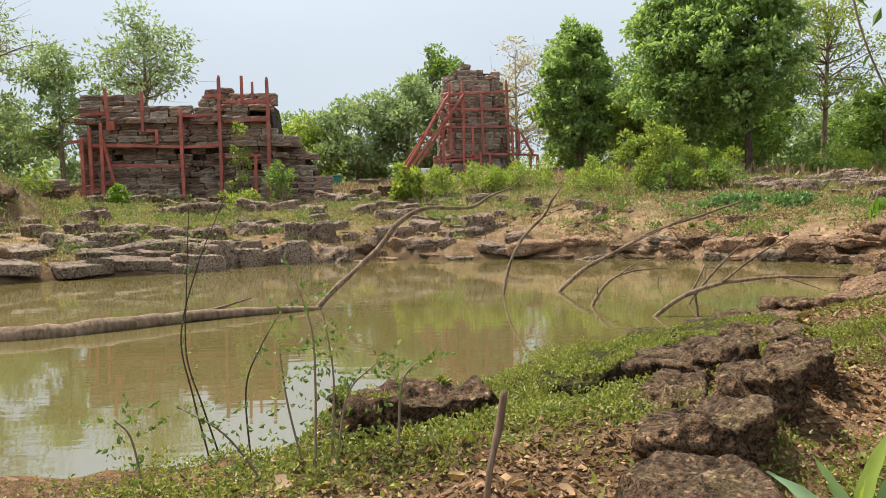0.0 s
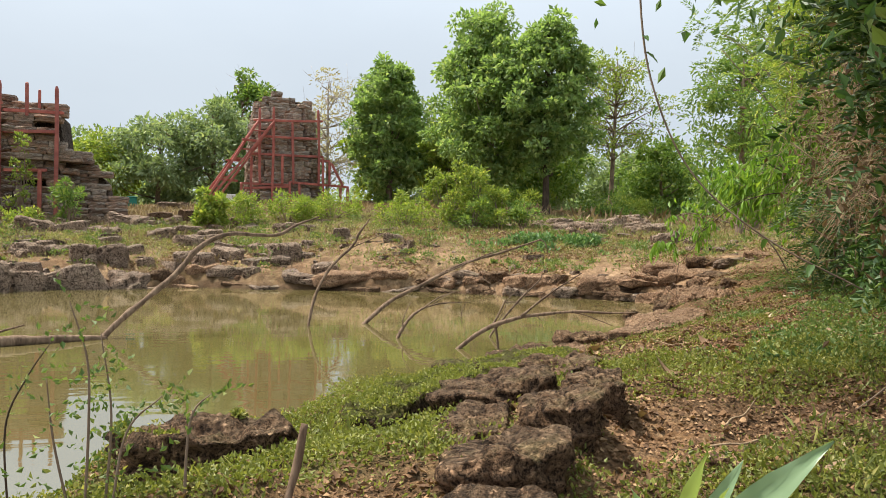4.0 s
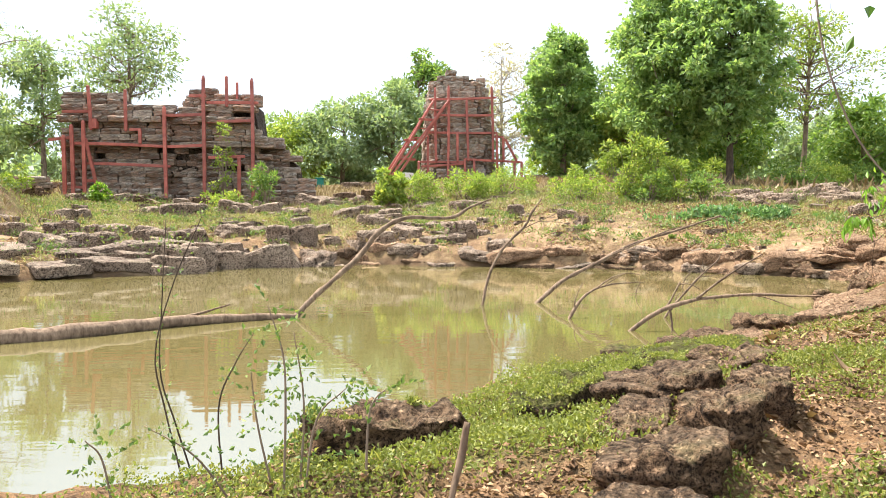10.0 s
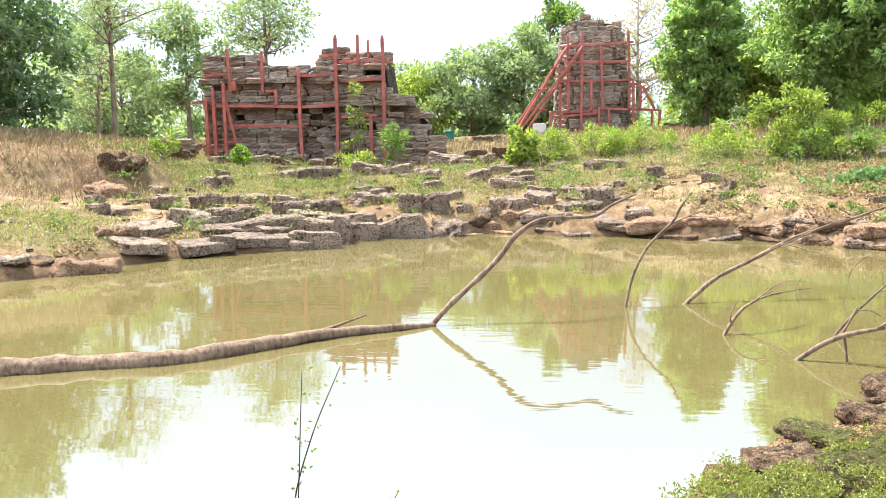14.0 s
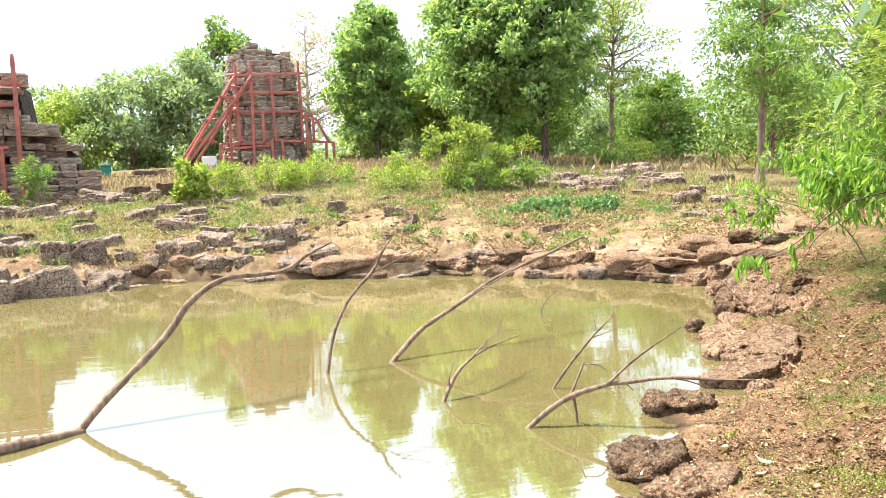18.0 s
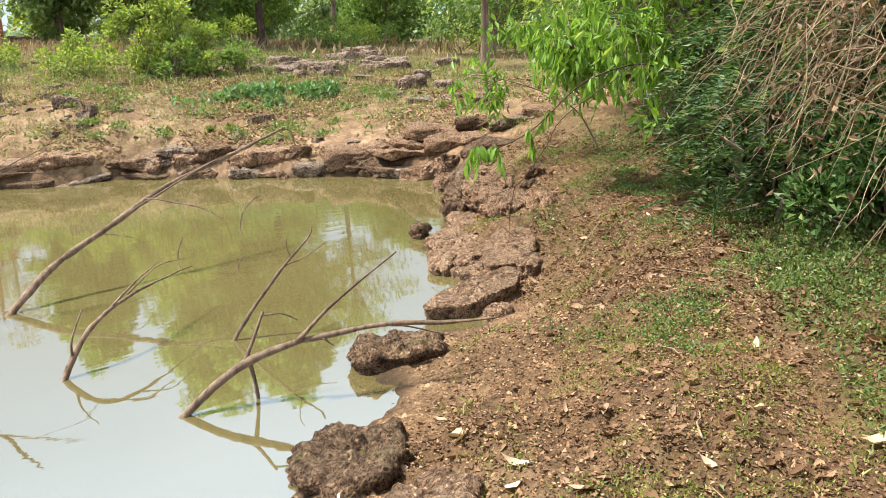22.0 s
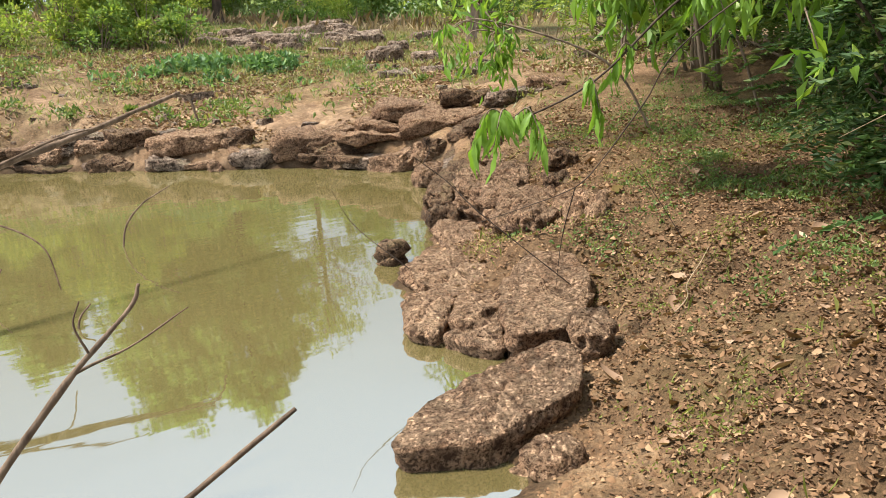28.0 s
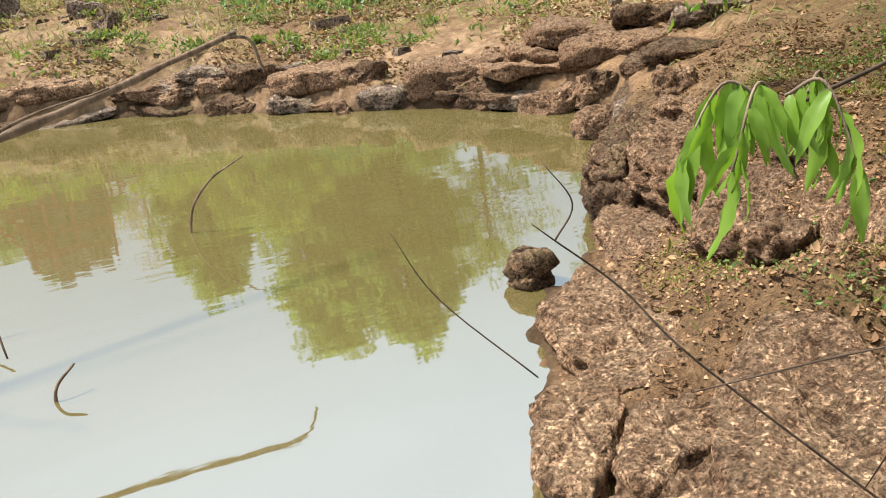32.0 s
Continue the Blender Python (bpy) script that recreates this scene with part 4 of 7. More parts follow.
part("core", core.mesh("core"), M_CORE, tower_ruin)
z = 3.6
while z < 9.55:
    h = rng.uniform(0.22, 0.34)
    half = tower_half(z)
    u = rng.uniform(0, 0.4)
    around = 8 * half * 0.93
    while u < around:
        w = rng.uniform(0.4, 0.85)
        a = ((u + w / 2) / around) * 2 * math.pi - 2.5
        u += w
        c, s = math.cos(a), math.sin(a)
        r = half * (abs(c) ** 5 + abs(s) ** 5) ** -0.2 - 0.22 + rng.normal() * 0.03
        x, y = CX + c * r, CY + s * r
        top = np.interp(x, [4.2, 4.6, 5.0, 6.0, 6.4, 6.7, 7.4, 7.6], [8.0, 9.2, 9.5, 9.5, 9.3, 9.1, 9.05, 7.9])
        if z + h * 0.7 > top + rng.normal() * 0.06 or s > 0.75:
            continue
        turn = math.pi / 2 if abs(c) > abs(s) else 0.0
        if abs(abs(c) - abs(s)) < 0.25:
            turn = math.atan2(s, c) + math.pi / 2
        lay(tower_ruin, BLOCKS_B, M_TOWER_B, x, y, z + h / 2, w * 1.0, 0.5, h * 1.0, turn, rng)
    z += h


def beam_mesh(name, length, thick, seed):
    """A squared timber along z with slightly worn edges."""
    v, f = GRIDS[4]
    k = (np.abs(v) ** 14).sum(-1) ** (-1 / 14)
    p = v * k[:, None] * np.array([thick / 2, thick / 2, length / 2])
    p[:, :2] += 0.012 * np.sin(p[:, 2:3] * 1.3 + seed)
    return mesh_of(name, p, f)


def strut(parent, name, a, b, thick=0.11):
    a, b = Vector(a), Vector(b)
    m = (b - a).to_track_quat("Z", "X").to_matrix().to_4x4()
    m.translation = (a + b) / 2
    return part(name, beam_mesh(name, (b - a).length, thick, a.x), M_RED, parent, m=m)


props_a = thing("timber_scaffold", 0, 0, 0, "red-painted timber props and rails holding the ruined wall", "scaffold")
YA = 35.3
for x0, z0, x1, z1 in [(-10.39, 6.81, -10.26, 4.97), (-8.9, 6.66, -8.88, 4.93), (-7.34, 5.98, -7.29, 1.95), (-5.74, 7.26, -5.74, 1.95), (-3.77, 7.18, -3.74, 1.95), (-4.82, 7.26, -4.81, 5.98), (-11.06, 5.21, -11.0, 1.95), (-10.59, 5.37, -10.55, 1.95), (-11.37, 4.76, -11.35, 1.95), (-4.33, 3.92, -4.32, 1.95), (-8.32, 5.03, -8.31, 4.43)]:
    strut(props_a, "post", (x0, YA, z0), (x1, YA, z1), 0.14 if z1 < 3 else 0.12)
strut(props_a, "post", (-4.49, 35.9, 7.11), (-4.49, 35.9, 6.2), 0.1)
strut(props_a, "brace", (-10.52, YA + 0.01, 4.67), (-9.87, YA - 0.15, 1.95))
for x0, z0, x1, z1 in [(-12.02, 4.58, -11.14, 4.66), (-11.13, 4.46, -7.35, 4.34), (-10.5, 3.62, -7.13, 3.52), (-7.31, 5.63, -5.75, 5.67), (-7.3, 4.34, -5.73, 4.4), (-5.63, 5.37, -3.75, 5.42), (-5.66, 6.18, -3.52, 6.16), (-5.61, 3.89, -4.08, 3.93), (-6.37, 6.44, -5.66, 6.44), (-8.78, 5.03, -8.32, 5.03), (-11.46, 5.73, -10.37, 5.74), (-11.01, 2.61, -10.55, 2.62), (-10.56, 2.9, -10.08, 2.9)]:
    strut(props_a, "rail", (x0, YA + 0.1, z0), (x1, YA + 0.1, z1), 0.12)
strut(props_a, "rail", (-11.1, YA + 0.15, 3.4), (-11.1, 36.3, 3.4), 0.1)
tagged(strut(props_a, "board", (-10.2, YA + 0.12, 5.05), (-10.2, YA + 0.12, 5.45), 0.32), "round red board")

props_b = thing("timber_scaffold", 0, 0, 0, "red timber scaffold with slanting ladder-like props round the ruined tower", "scaffold")
YB = 44.5
for x0, z0, x1, z1 in [(5.22, 8.58, 5.19, 3.4), (4.47, 8.48, 4.54, 4.5), (7.56, 8.58, 7.64, 4.5), (6.2, 7.82, 6.27, 4.5), (6.1, 4.65, 6.12, 3.4), (6.6, 4.6, 6.61, 3.4), (4.09, 5.9, 4.12, 3.4), (7.83, 6.02, 7.86, 3.4), (9.19, 4.53, 9.2, 3.3), (8.8, 4.47, 8.81, 3.3), (8.18, 5.82, 8.2, 4.5), (3.6, 4.5, 3.6, 3.4), (5.7, 6.05, 5.7, 4.5)]:
    strut(props_b, "post", (x0, YB, z0), (x1, YB, z1), 0.13)
for x0, z0, x1, z1 in [(3.52, 4.47, 6.12, 4.5), (3.72, 4.22, 6.07, 4.4), (6.07, 4.65, 9.19, 4.48), (4.05, 6.05, 7.88, 6.07), (4.16, 7.82, 7.84, 7.98), (7.61, 5.82, 8.23, 5.84), (4.4, 7.0, 7.7, 7.02)]:
    strut(props_b, "rail", (x0, YB + 0.09, z0), (x1, YB + 0.09, z1), 0.12)
for (x0, z0, x1, z1), off in zip([(5.26, 7.82, 2.32, 3.45), (5.16, 7.67, 1.95, 3.45), (4.46, 7.82, 1.6, 3.45), (4.41, 7.72, 1.8, 3.45), (3.49, 5.64, 2.79, 5.58), (3.41, 4.57, 2.4, 4.61), (4.28, 6.71, 3.57, 6.7), (8.28, 5.72, 8.85, 4.5)], (0, -0.3, 0, -0.3, -0.15, -0.15, -0.15, 0)):
    strut(props_b, "brace", (x0, YB - 0.1 + off * 0.3, z0), (x1, YB - 0.5 + off, z1), 0.12)
for k in range(7):
    t = 0.12 + k * 0.12
    strut(props_b, "rung", (5.2 - 3.1 * t, YB - 0.12 - 0.4 * t, 7.75 - 4.2 * t), (4.43 - 2.75 * t, YB - 0.12 - 0.4 * t, 7.77 - 4.2 * t), 0.07)

# stepped plinth and low remains beside the wall
rng = np.random.default_rng(8)
for name, x0, x1, y, z0, n, label in (("stone_terrace", -14.6, -0.6, 34.4, 1.45, 3, "low stepped terrace of weathered laterite blocks"), ("stone_terrace", -12.5, -3.0, 32.9, 1.2, 2, "lower step of weathered laterite blocks"),
                                      ("low_wall", -14.6, -12.3, 36.0, 1.9, 6, "collapsed low wall of dark laterite blocks"), ("low_wall", -0.6, 4.5, 41.5, 2.5, 3, "low remains of a stone wall"), ("low_wall", 9.0, 10.8, 44.6, 3.1, 3, "low stack of stone slabs beside the tower")):
    t = thing(name, 0, 0, 0, label, "ruin")
    for k in range(n):
        x = x0 + rng.uniform(0, 0.3)
        while x < x1:
            w = rng.uniform(0.45, 1.1)
            if rng.uniform() > 0.1 + 0.16 * k * (n < 5) and (n < 5 or k < n - abs(x - (x0 + x1) / 2 - 0.1) * 2.6):
                lay(t, BLOCKS_TERRACE if n < 5 else BLOCKS_A, None, x + w / 2, y + 0.28 * k * (n < 5) + rng.normal() * 0.08, z0 + 0.24 * k + 0.12, w * 0.97, 0.62, 0.25, rng.normal() * 0.05, rng)
            x += w

# things left beside the ruins
crate = thing("plastic_crate", -1.66, 44.0, ground(-1.66, 44.0), "small green plastic crate on the low wall", "crate")
M_TEAL = Mat("green_plastic", 0.5).colour((.02, .16, .12)).m
lower = beam_mesh("side", 0.5, 0.42, 1.0)
part("body", lower, M_TEAL, crate, m=pose(0, 0, 0.28))
part("rim", beam_mesh("rim", 0.06, 0.5, 2.0), M_TEAL, crate, m=pose(0, 0, 0.52))
sheet = thing("white_board", 3.06, 45.6, ground(3.06, 45.6), "white board standing under the slanting props", "board")
part("panel", beam_mesh("panel", 0.55, 0.6, 3.0), M_WHITE, sheet, m=pose(0, 0, 0.27) @ Matrix.Diagonal((1.2, 0.08, 1, 1)))
# ---- laterite blocks and boulders ----


def boulder(x, y, w, h, turn, seed, material, label, group, n=8, square=4.0, rough=0.16, fine=0.0, deep=0.75, name="rock", tilt=0.0):
    """A rock whose near foot stands at (x, y), w wide and h high over the ground, seen from the side that turn faces."""
    rng = np.random.default_rng(seed)
    fine = fine * min(1.0, w / 0.5)
    d = w * deep * rng.uniform(0.85, 1.15)
    a = radians(turn)
    cx, cy = x - math.sin(a) * d * 0.42, y + math.cos(a) * d * 0.42
    g = min(ground(cx, cy), ground(x, y))
    base = max(ground(x, y), 0.0)
    low = min(base - (0.35 if n >= 14 else 0.75) * h, g - 0.04)
    tall = base + h - low
    ob = part(name, rock_mesh(name, w * 1.04, d, tall, seed, n, square, rough, fine, n >= 14), material)
    ob.matrix_basis = pose(cx, cy, low + tall / 2, rng.normal() * 3, rng.normal() * 4 + tilt, turn + rng.normal() * 9)
    return tagged(ob, label, "rock", group)


def slab_rock(outline, top, foot, seed, material, label, group, fall=(0, 0), crisp=0.035, rough=0.03, around=110, name="rock", grain=0.008):
    """A rock with a flattish top of the given outline, broken edges and a layered side down to foot; fall tilts the top."""
    corner = np.array(outline, float)
    p = np.concatenate([a + (b - a) * np.linspace(0, 1, 12, endpoint=False)[:, None] for a, b in zip(corner, np.roll(corner, -1, 0))])
    p = sum(np.roll(p, k, 0) for k in range(-3, 4)) / 7
    step = np.r_[0, np.cumsum(np.linalg.norm(np.diff(np.r_[p, p[:1]], axis=0), axis=-1))]
    t = np.linspace(0, step[-1], around, endpoint=False)
    p = np.stack([np.interp(t, step, np.r_[p[:, k], p[0, k]]) for k in (0, 1)], -1)
    c = p.mean(0)
    p = p - c
    size = np.linalg.norm(p, axis=-1).mean()
    tall = top - foot
    rows = [(r, 0.0) for r in np.linspace(0.05, 1 - crisp / size, max(6, int(around / 6)))]
    rows += [(1 - crisp / size * (1 - math.sin(a)), -crisp * (1 - math.cos(a))) for a in (0.5, 1.0, 1.57)]
    rows += [(1.0 - 0.17 * k * k, -crisp - (tall - crisp) * k) for k in np.linspace(0.12, 1, max(5, int(around / 11)))]
    v = np.concatenate([np.c_[p * r, np.full(around, z) + (p * r) @ np.array(fall) * (1 + z / tall)] for r, z in rows] + [np.zeros((1, 3))])
    out = np.c_[v[:, :2] * 0.6 / size, np.where(v[:, 2] > -crisp * 0.6, 1.0, 0.15)]
    out /= np.linalg.norm(out, axis=-1)[:, None]
    q = v + seed * 5.3
    off = 0.75 * rough * fbm(q * 5, 2) + rough * 0.75 * fbm(q * 13, 3) + grain * fbm(q * 38, 2) - grain * 1.6 * np.maximum(vnoise(q * 30) - 0.15, 0)
    side = v[:, 2] < -crisp * 0.6
    off = off + np.where(side, rough * 0.6 * np.sin(v[:, 2] * 70 + 5 * vnoise(q * 4)), 0) - 1.1 * rough * np.maximum(vnoise(q * 3.3) - 0.3, 0)
    v = v + out * off[:, None]
    i, k = np.meshgrid(np.arange(len(rows) - 1), np.arange(around), indexing="ij")
    a, b = (i * around + k).ravel(), (i * around + (k + 1) % around).ravel()
    f = np.r_[np.stack([a, a + around, b + around, b], -1), [(len(v) - 1, e, (e + 1) % around, (e + 1) % around) for e in range(around)]]
    ob = part(name, Bundle().add(v, f).mesh(name, True), material)
    ob.matrix_basis = pose(float(c[0]), float(c[1]), top)
    if material is M_ROCK_MOSS or "mossy top" in label:
        MOSS_TOPS.append((p + c, c, top, np.array(fall)))
    return tagged(ob, label, "rock", group)


MOSS_TOPS = []
BANK, RED, DARK = "rocks along the bank", "reddish brown pitted laterite rock on the bank", "dark pitted laterite rock at the water's edge"
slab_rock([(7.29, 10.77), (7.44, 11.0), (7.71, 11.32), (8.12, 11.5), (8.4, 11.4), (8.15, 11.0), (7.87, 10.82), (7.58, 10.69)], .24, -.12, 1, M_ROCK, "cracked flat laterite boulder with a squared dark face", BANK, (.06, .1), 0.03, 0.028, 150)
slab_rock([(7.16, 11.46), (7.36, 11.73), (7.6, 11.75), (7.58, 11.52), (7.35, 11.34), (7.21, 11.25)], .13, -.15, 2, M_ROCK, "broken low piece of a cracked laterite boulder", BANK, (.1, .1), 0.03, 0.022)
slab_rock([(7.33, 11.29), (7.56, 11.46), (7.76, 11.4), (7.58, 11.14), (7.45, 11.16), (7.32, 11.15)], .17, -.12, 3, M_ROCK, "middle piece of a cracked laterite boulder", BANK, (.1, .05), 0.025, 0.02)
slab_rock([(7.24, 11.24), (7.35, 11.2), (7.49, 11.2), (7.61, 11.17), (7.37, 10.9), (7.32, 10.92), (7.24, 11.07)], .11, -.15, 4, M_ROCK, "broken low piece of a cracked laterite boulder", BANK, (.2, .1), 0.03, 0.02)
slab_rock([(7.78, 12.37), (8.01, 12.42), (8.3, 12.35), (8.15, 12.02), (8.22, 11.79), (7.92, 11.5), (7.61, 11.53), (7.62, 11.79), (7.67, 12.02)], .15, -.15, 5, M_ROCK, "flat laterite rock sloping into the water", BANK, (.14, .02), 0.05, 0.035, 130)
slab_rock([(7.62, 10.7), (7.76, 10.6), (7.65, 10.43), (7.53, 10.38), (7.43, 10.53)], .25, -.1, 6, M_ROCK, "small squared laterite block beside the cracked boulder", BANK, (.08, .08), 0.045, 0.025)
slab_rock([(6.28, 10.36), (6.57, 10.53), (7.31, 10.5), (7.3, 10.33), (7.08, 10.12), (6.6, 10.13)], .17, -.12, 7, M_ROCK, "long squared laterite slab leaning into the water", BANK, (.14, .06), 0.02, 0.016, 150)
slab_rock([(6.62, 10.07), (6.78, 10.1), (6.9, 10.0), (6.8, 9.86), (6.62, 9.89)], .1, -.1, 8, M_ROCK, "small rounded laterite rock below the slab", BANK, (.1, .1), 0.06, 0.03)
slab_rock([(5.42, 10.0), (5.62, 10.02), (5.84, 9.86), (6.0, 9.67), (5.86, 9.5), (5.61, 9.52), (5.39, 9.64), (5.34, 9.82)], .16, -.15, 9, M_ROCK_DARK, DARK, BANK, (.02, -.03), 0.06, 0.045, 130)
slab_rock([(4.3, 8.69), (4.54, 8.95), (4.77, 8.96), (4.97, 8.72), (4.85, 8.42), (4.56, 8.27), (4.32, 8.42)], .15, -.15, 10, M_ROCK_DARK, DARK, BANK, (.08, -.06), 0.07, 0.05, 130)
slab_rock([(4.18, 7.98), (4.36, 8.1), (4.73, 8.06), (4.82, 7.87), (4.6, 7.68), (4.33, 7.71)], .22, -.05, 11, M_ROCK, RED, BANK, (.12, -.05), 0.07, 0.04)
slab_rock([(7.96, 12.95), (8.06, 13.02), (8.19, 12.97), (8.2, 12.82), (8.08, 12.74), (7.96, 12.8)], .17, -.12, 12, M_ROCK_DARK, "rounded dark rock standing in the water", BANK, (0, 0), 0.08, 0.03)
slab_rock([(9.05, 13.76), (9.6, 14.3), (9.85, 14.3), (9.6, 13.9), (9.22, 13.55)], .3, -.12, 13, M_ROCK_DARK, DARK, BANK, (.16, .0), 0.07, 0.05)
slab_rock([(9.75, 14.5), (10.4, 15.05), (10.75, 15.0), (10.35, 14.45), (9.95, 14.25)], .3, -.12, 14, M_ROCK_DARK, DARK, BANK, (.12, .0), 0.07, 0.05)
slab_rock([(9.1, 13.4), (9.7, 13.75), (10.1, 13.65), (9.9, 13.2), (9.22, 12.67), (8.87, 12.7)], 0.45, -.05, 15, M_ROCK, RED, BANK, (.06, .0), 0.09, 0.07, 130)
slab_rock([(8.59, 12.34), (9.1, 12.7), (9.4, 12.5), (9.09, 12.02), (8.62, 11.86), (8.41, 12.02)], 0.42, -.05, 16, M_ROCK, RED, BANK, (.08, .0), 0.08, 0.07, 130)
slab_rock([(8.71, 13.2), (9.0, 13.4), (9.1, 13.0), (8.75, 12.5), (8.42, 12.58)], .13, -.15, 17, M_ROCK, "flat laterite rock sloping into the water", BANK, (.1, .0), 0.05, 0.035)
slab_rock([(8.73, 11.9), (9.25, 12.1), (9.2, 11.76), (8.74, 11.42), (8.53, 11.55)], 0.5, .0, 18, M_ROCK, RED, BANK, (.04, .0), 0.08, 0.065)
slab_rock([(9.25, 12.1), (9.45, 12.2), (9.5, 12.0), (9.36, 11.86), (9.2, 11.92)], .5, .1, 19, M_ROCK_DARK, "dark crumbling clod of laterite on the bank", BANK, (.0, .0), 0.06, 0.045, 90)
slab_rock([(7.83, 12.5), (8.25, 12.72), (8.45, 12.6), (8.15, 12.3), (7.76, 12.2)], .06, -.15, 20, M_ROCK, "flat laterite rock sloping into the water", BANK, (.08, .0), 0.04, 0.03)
for k, (x, y, w, h) in enumerate([(8.95, 13.3, .3, .16), (9.5, 13.1, .26, .12), (9.75, 13.9, .34, .16), (9.3, 12.35, .22, .12), (10.2, 14.1, .36, .18), (8.5, 11.75, .2, .1), (9.75, 12.7, .24, .13), (10.6, 14.6, .3, .15), (8.85, 12.6, .2, .12)]):
    boulder(x, y, w, h, -40, 820 + k, M_ROCK_DARK if k % 3 == 0 else M_ROCK, "small rugged laterite rock among larger ones", BANK, 14, 3.6, 0.3, 0.012, 0.8)
LEDGE, ON_LEDGE = "rocks on the ledge", "dark pitted laterite block at the mossy ledge's side"
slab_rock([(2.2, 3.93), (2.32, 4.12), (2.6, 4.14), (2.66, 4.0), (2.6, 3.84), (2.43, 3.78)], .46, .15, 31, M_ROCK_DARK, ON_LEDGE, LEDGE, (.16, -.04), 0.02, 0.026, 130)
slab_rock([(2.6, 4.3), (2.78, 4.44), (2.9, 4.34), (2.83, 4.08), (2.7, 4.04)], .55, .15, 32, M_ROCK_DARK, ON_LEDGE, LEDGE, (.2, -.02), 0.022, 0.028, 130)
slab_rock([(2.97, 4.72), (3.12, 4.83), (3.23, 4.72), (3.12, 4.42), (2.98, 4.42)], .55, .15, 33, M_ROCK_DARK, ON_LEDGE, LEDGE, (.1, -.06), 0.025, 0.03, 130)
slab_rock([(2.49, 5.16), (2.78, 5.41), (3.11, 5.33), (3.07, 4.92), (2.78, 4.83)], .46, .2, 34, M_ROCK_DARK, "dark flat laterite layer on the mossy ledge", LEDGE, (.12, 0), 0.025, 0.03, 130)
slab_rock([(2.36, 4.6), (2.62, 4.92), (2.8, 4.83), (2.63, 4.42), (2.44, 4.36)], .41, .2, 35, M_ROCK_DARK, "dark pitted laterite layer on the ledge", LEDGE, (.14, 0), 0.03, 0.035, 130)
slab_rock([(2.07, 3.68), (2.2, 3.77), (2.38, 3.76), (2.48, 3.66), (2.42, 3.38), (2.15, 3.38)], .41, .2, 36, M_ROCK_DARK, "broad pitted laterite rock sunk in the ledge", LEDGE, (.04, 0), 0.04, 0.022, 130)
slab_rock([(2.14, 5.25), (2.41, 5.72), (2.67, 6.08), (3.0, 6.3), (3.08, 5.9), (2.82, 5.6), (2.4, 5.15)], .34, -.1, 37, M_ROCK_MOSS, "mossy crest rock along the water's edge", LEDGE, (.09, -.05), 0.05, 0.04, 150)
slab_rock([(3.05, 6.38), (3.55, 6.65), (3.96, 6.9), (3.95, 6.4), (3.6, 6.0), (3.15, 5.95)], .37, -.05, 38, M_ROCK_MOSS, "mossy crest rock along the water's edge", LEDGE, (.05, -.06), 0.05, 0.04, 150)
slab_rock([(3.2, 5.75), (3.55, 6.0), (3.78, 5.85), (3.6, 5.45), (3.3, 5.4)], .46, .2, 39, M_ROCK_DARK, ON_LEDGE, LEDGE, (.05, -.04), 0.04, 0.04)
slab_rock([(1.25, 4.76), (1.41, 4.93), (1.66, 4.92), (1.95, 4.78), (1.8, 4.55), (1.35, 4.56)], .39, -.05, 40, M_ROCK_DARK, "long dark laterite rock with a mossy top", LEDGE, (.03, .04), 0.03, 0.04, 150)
boulder(3.11, 3.8, .12, .07, -34, 156, M_ROCK, "small reddish clod of earth", "rocks on the ledge", 8, 2.6, 0.3)

FAR_SHORE_A = [(9.88, 18.7, .71, .5, -26), (10.53, 18.2, 1.07, .58, -30), (9.23, 19.56, .96, .52, -21), (8.68, 20.4, .64, .46, -17), (8.94, 19.5, .61, .3, -20), (11.28, 17.42, .73, .4, -35), (11.65, 17.22, .97, .49, -37), (12.06, 16.6, .63, .44, -41), (12.31, 15.95, .69, .31, -44), (11.62, 16.56, .93, .46, -39),
               (11.05, 17.25, 1.18, .32, -34), (10.6, 17.86, .81, .24, -31), (8.21, 21.01, .85, .33, -15), (7.62, 21.29, .86, .38, -12), (12.78, 15.78, .47, .27, -46), (11.47, 15.39, .7, .28, -43)]
FAR_SHORE_B = [(4.3, 22.64, 1.25, .49, -9), (5.33, 22.14, 1.78, .55, -12), (6.21, 21.77, .81, .41, -15), (7.17, 21.65, .55, .27, -18), (7.95, 21.05, .87, .34, -21), (8.57, 20.49, .66, .24, -23), (9.55, 19.36, .77, .32, -27), (10.9, 17.5, .9, .3, -34), (2.31, 23.6, .86, .43, -3), (1.63, 23.93, .8, .44, -1), (0.86, 23.76, .58, .36, 1), (0.52, 23.76, .73, .44, 2),
               (-.08, 22.81, .76, .69, 4), (-6.61, 17.84, .63, .57, 27), (-6.25, 15.79, 1.02, .45, 30), (-7.04, 15.5, .57, .2, 33), (-7.29, 15.15, .57, .2, 34), (-5.34, 18.58, .51, .15, 23)]
for k, (x, y, w, h, a) in enumerate(FAR_SHORE_A + FAR_SHORE_B):
    boulder(x, y, w * 1.2, h * 0.48, a, 200 + k, (M_BLOCK, M_ROCK, M_ROCK, M_ROCK_DARK)[k % 4], "weathered laterite boulder along the far shore", "boulders of the far shore", 14, 4.2, 0.3, 0.03)
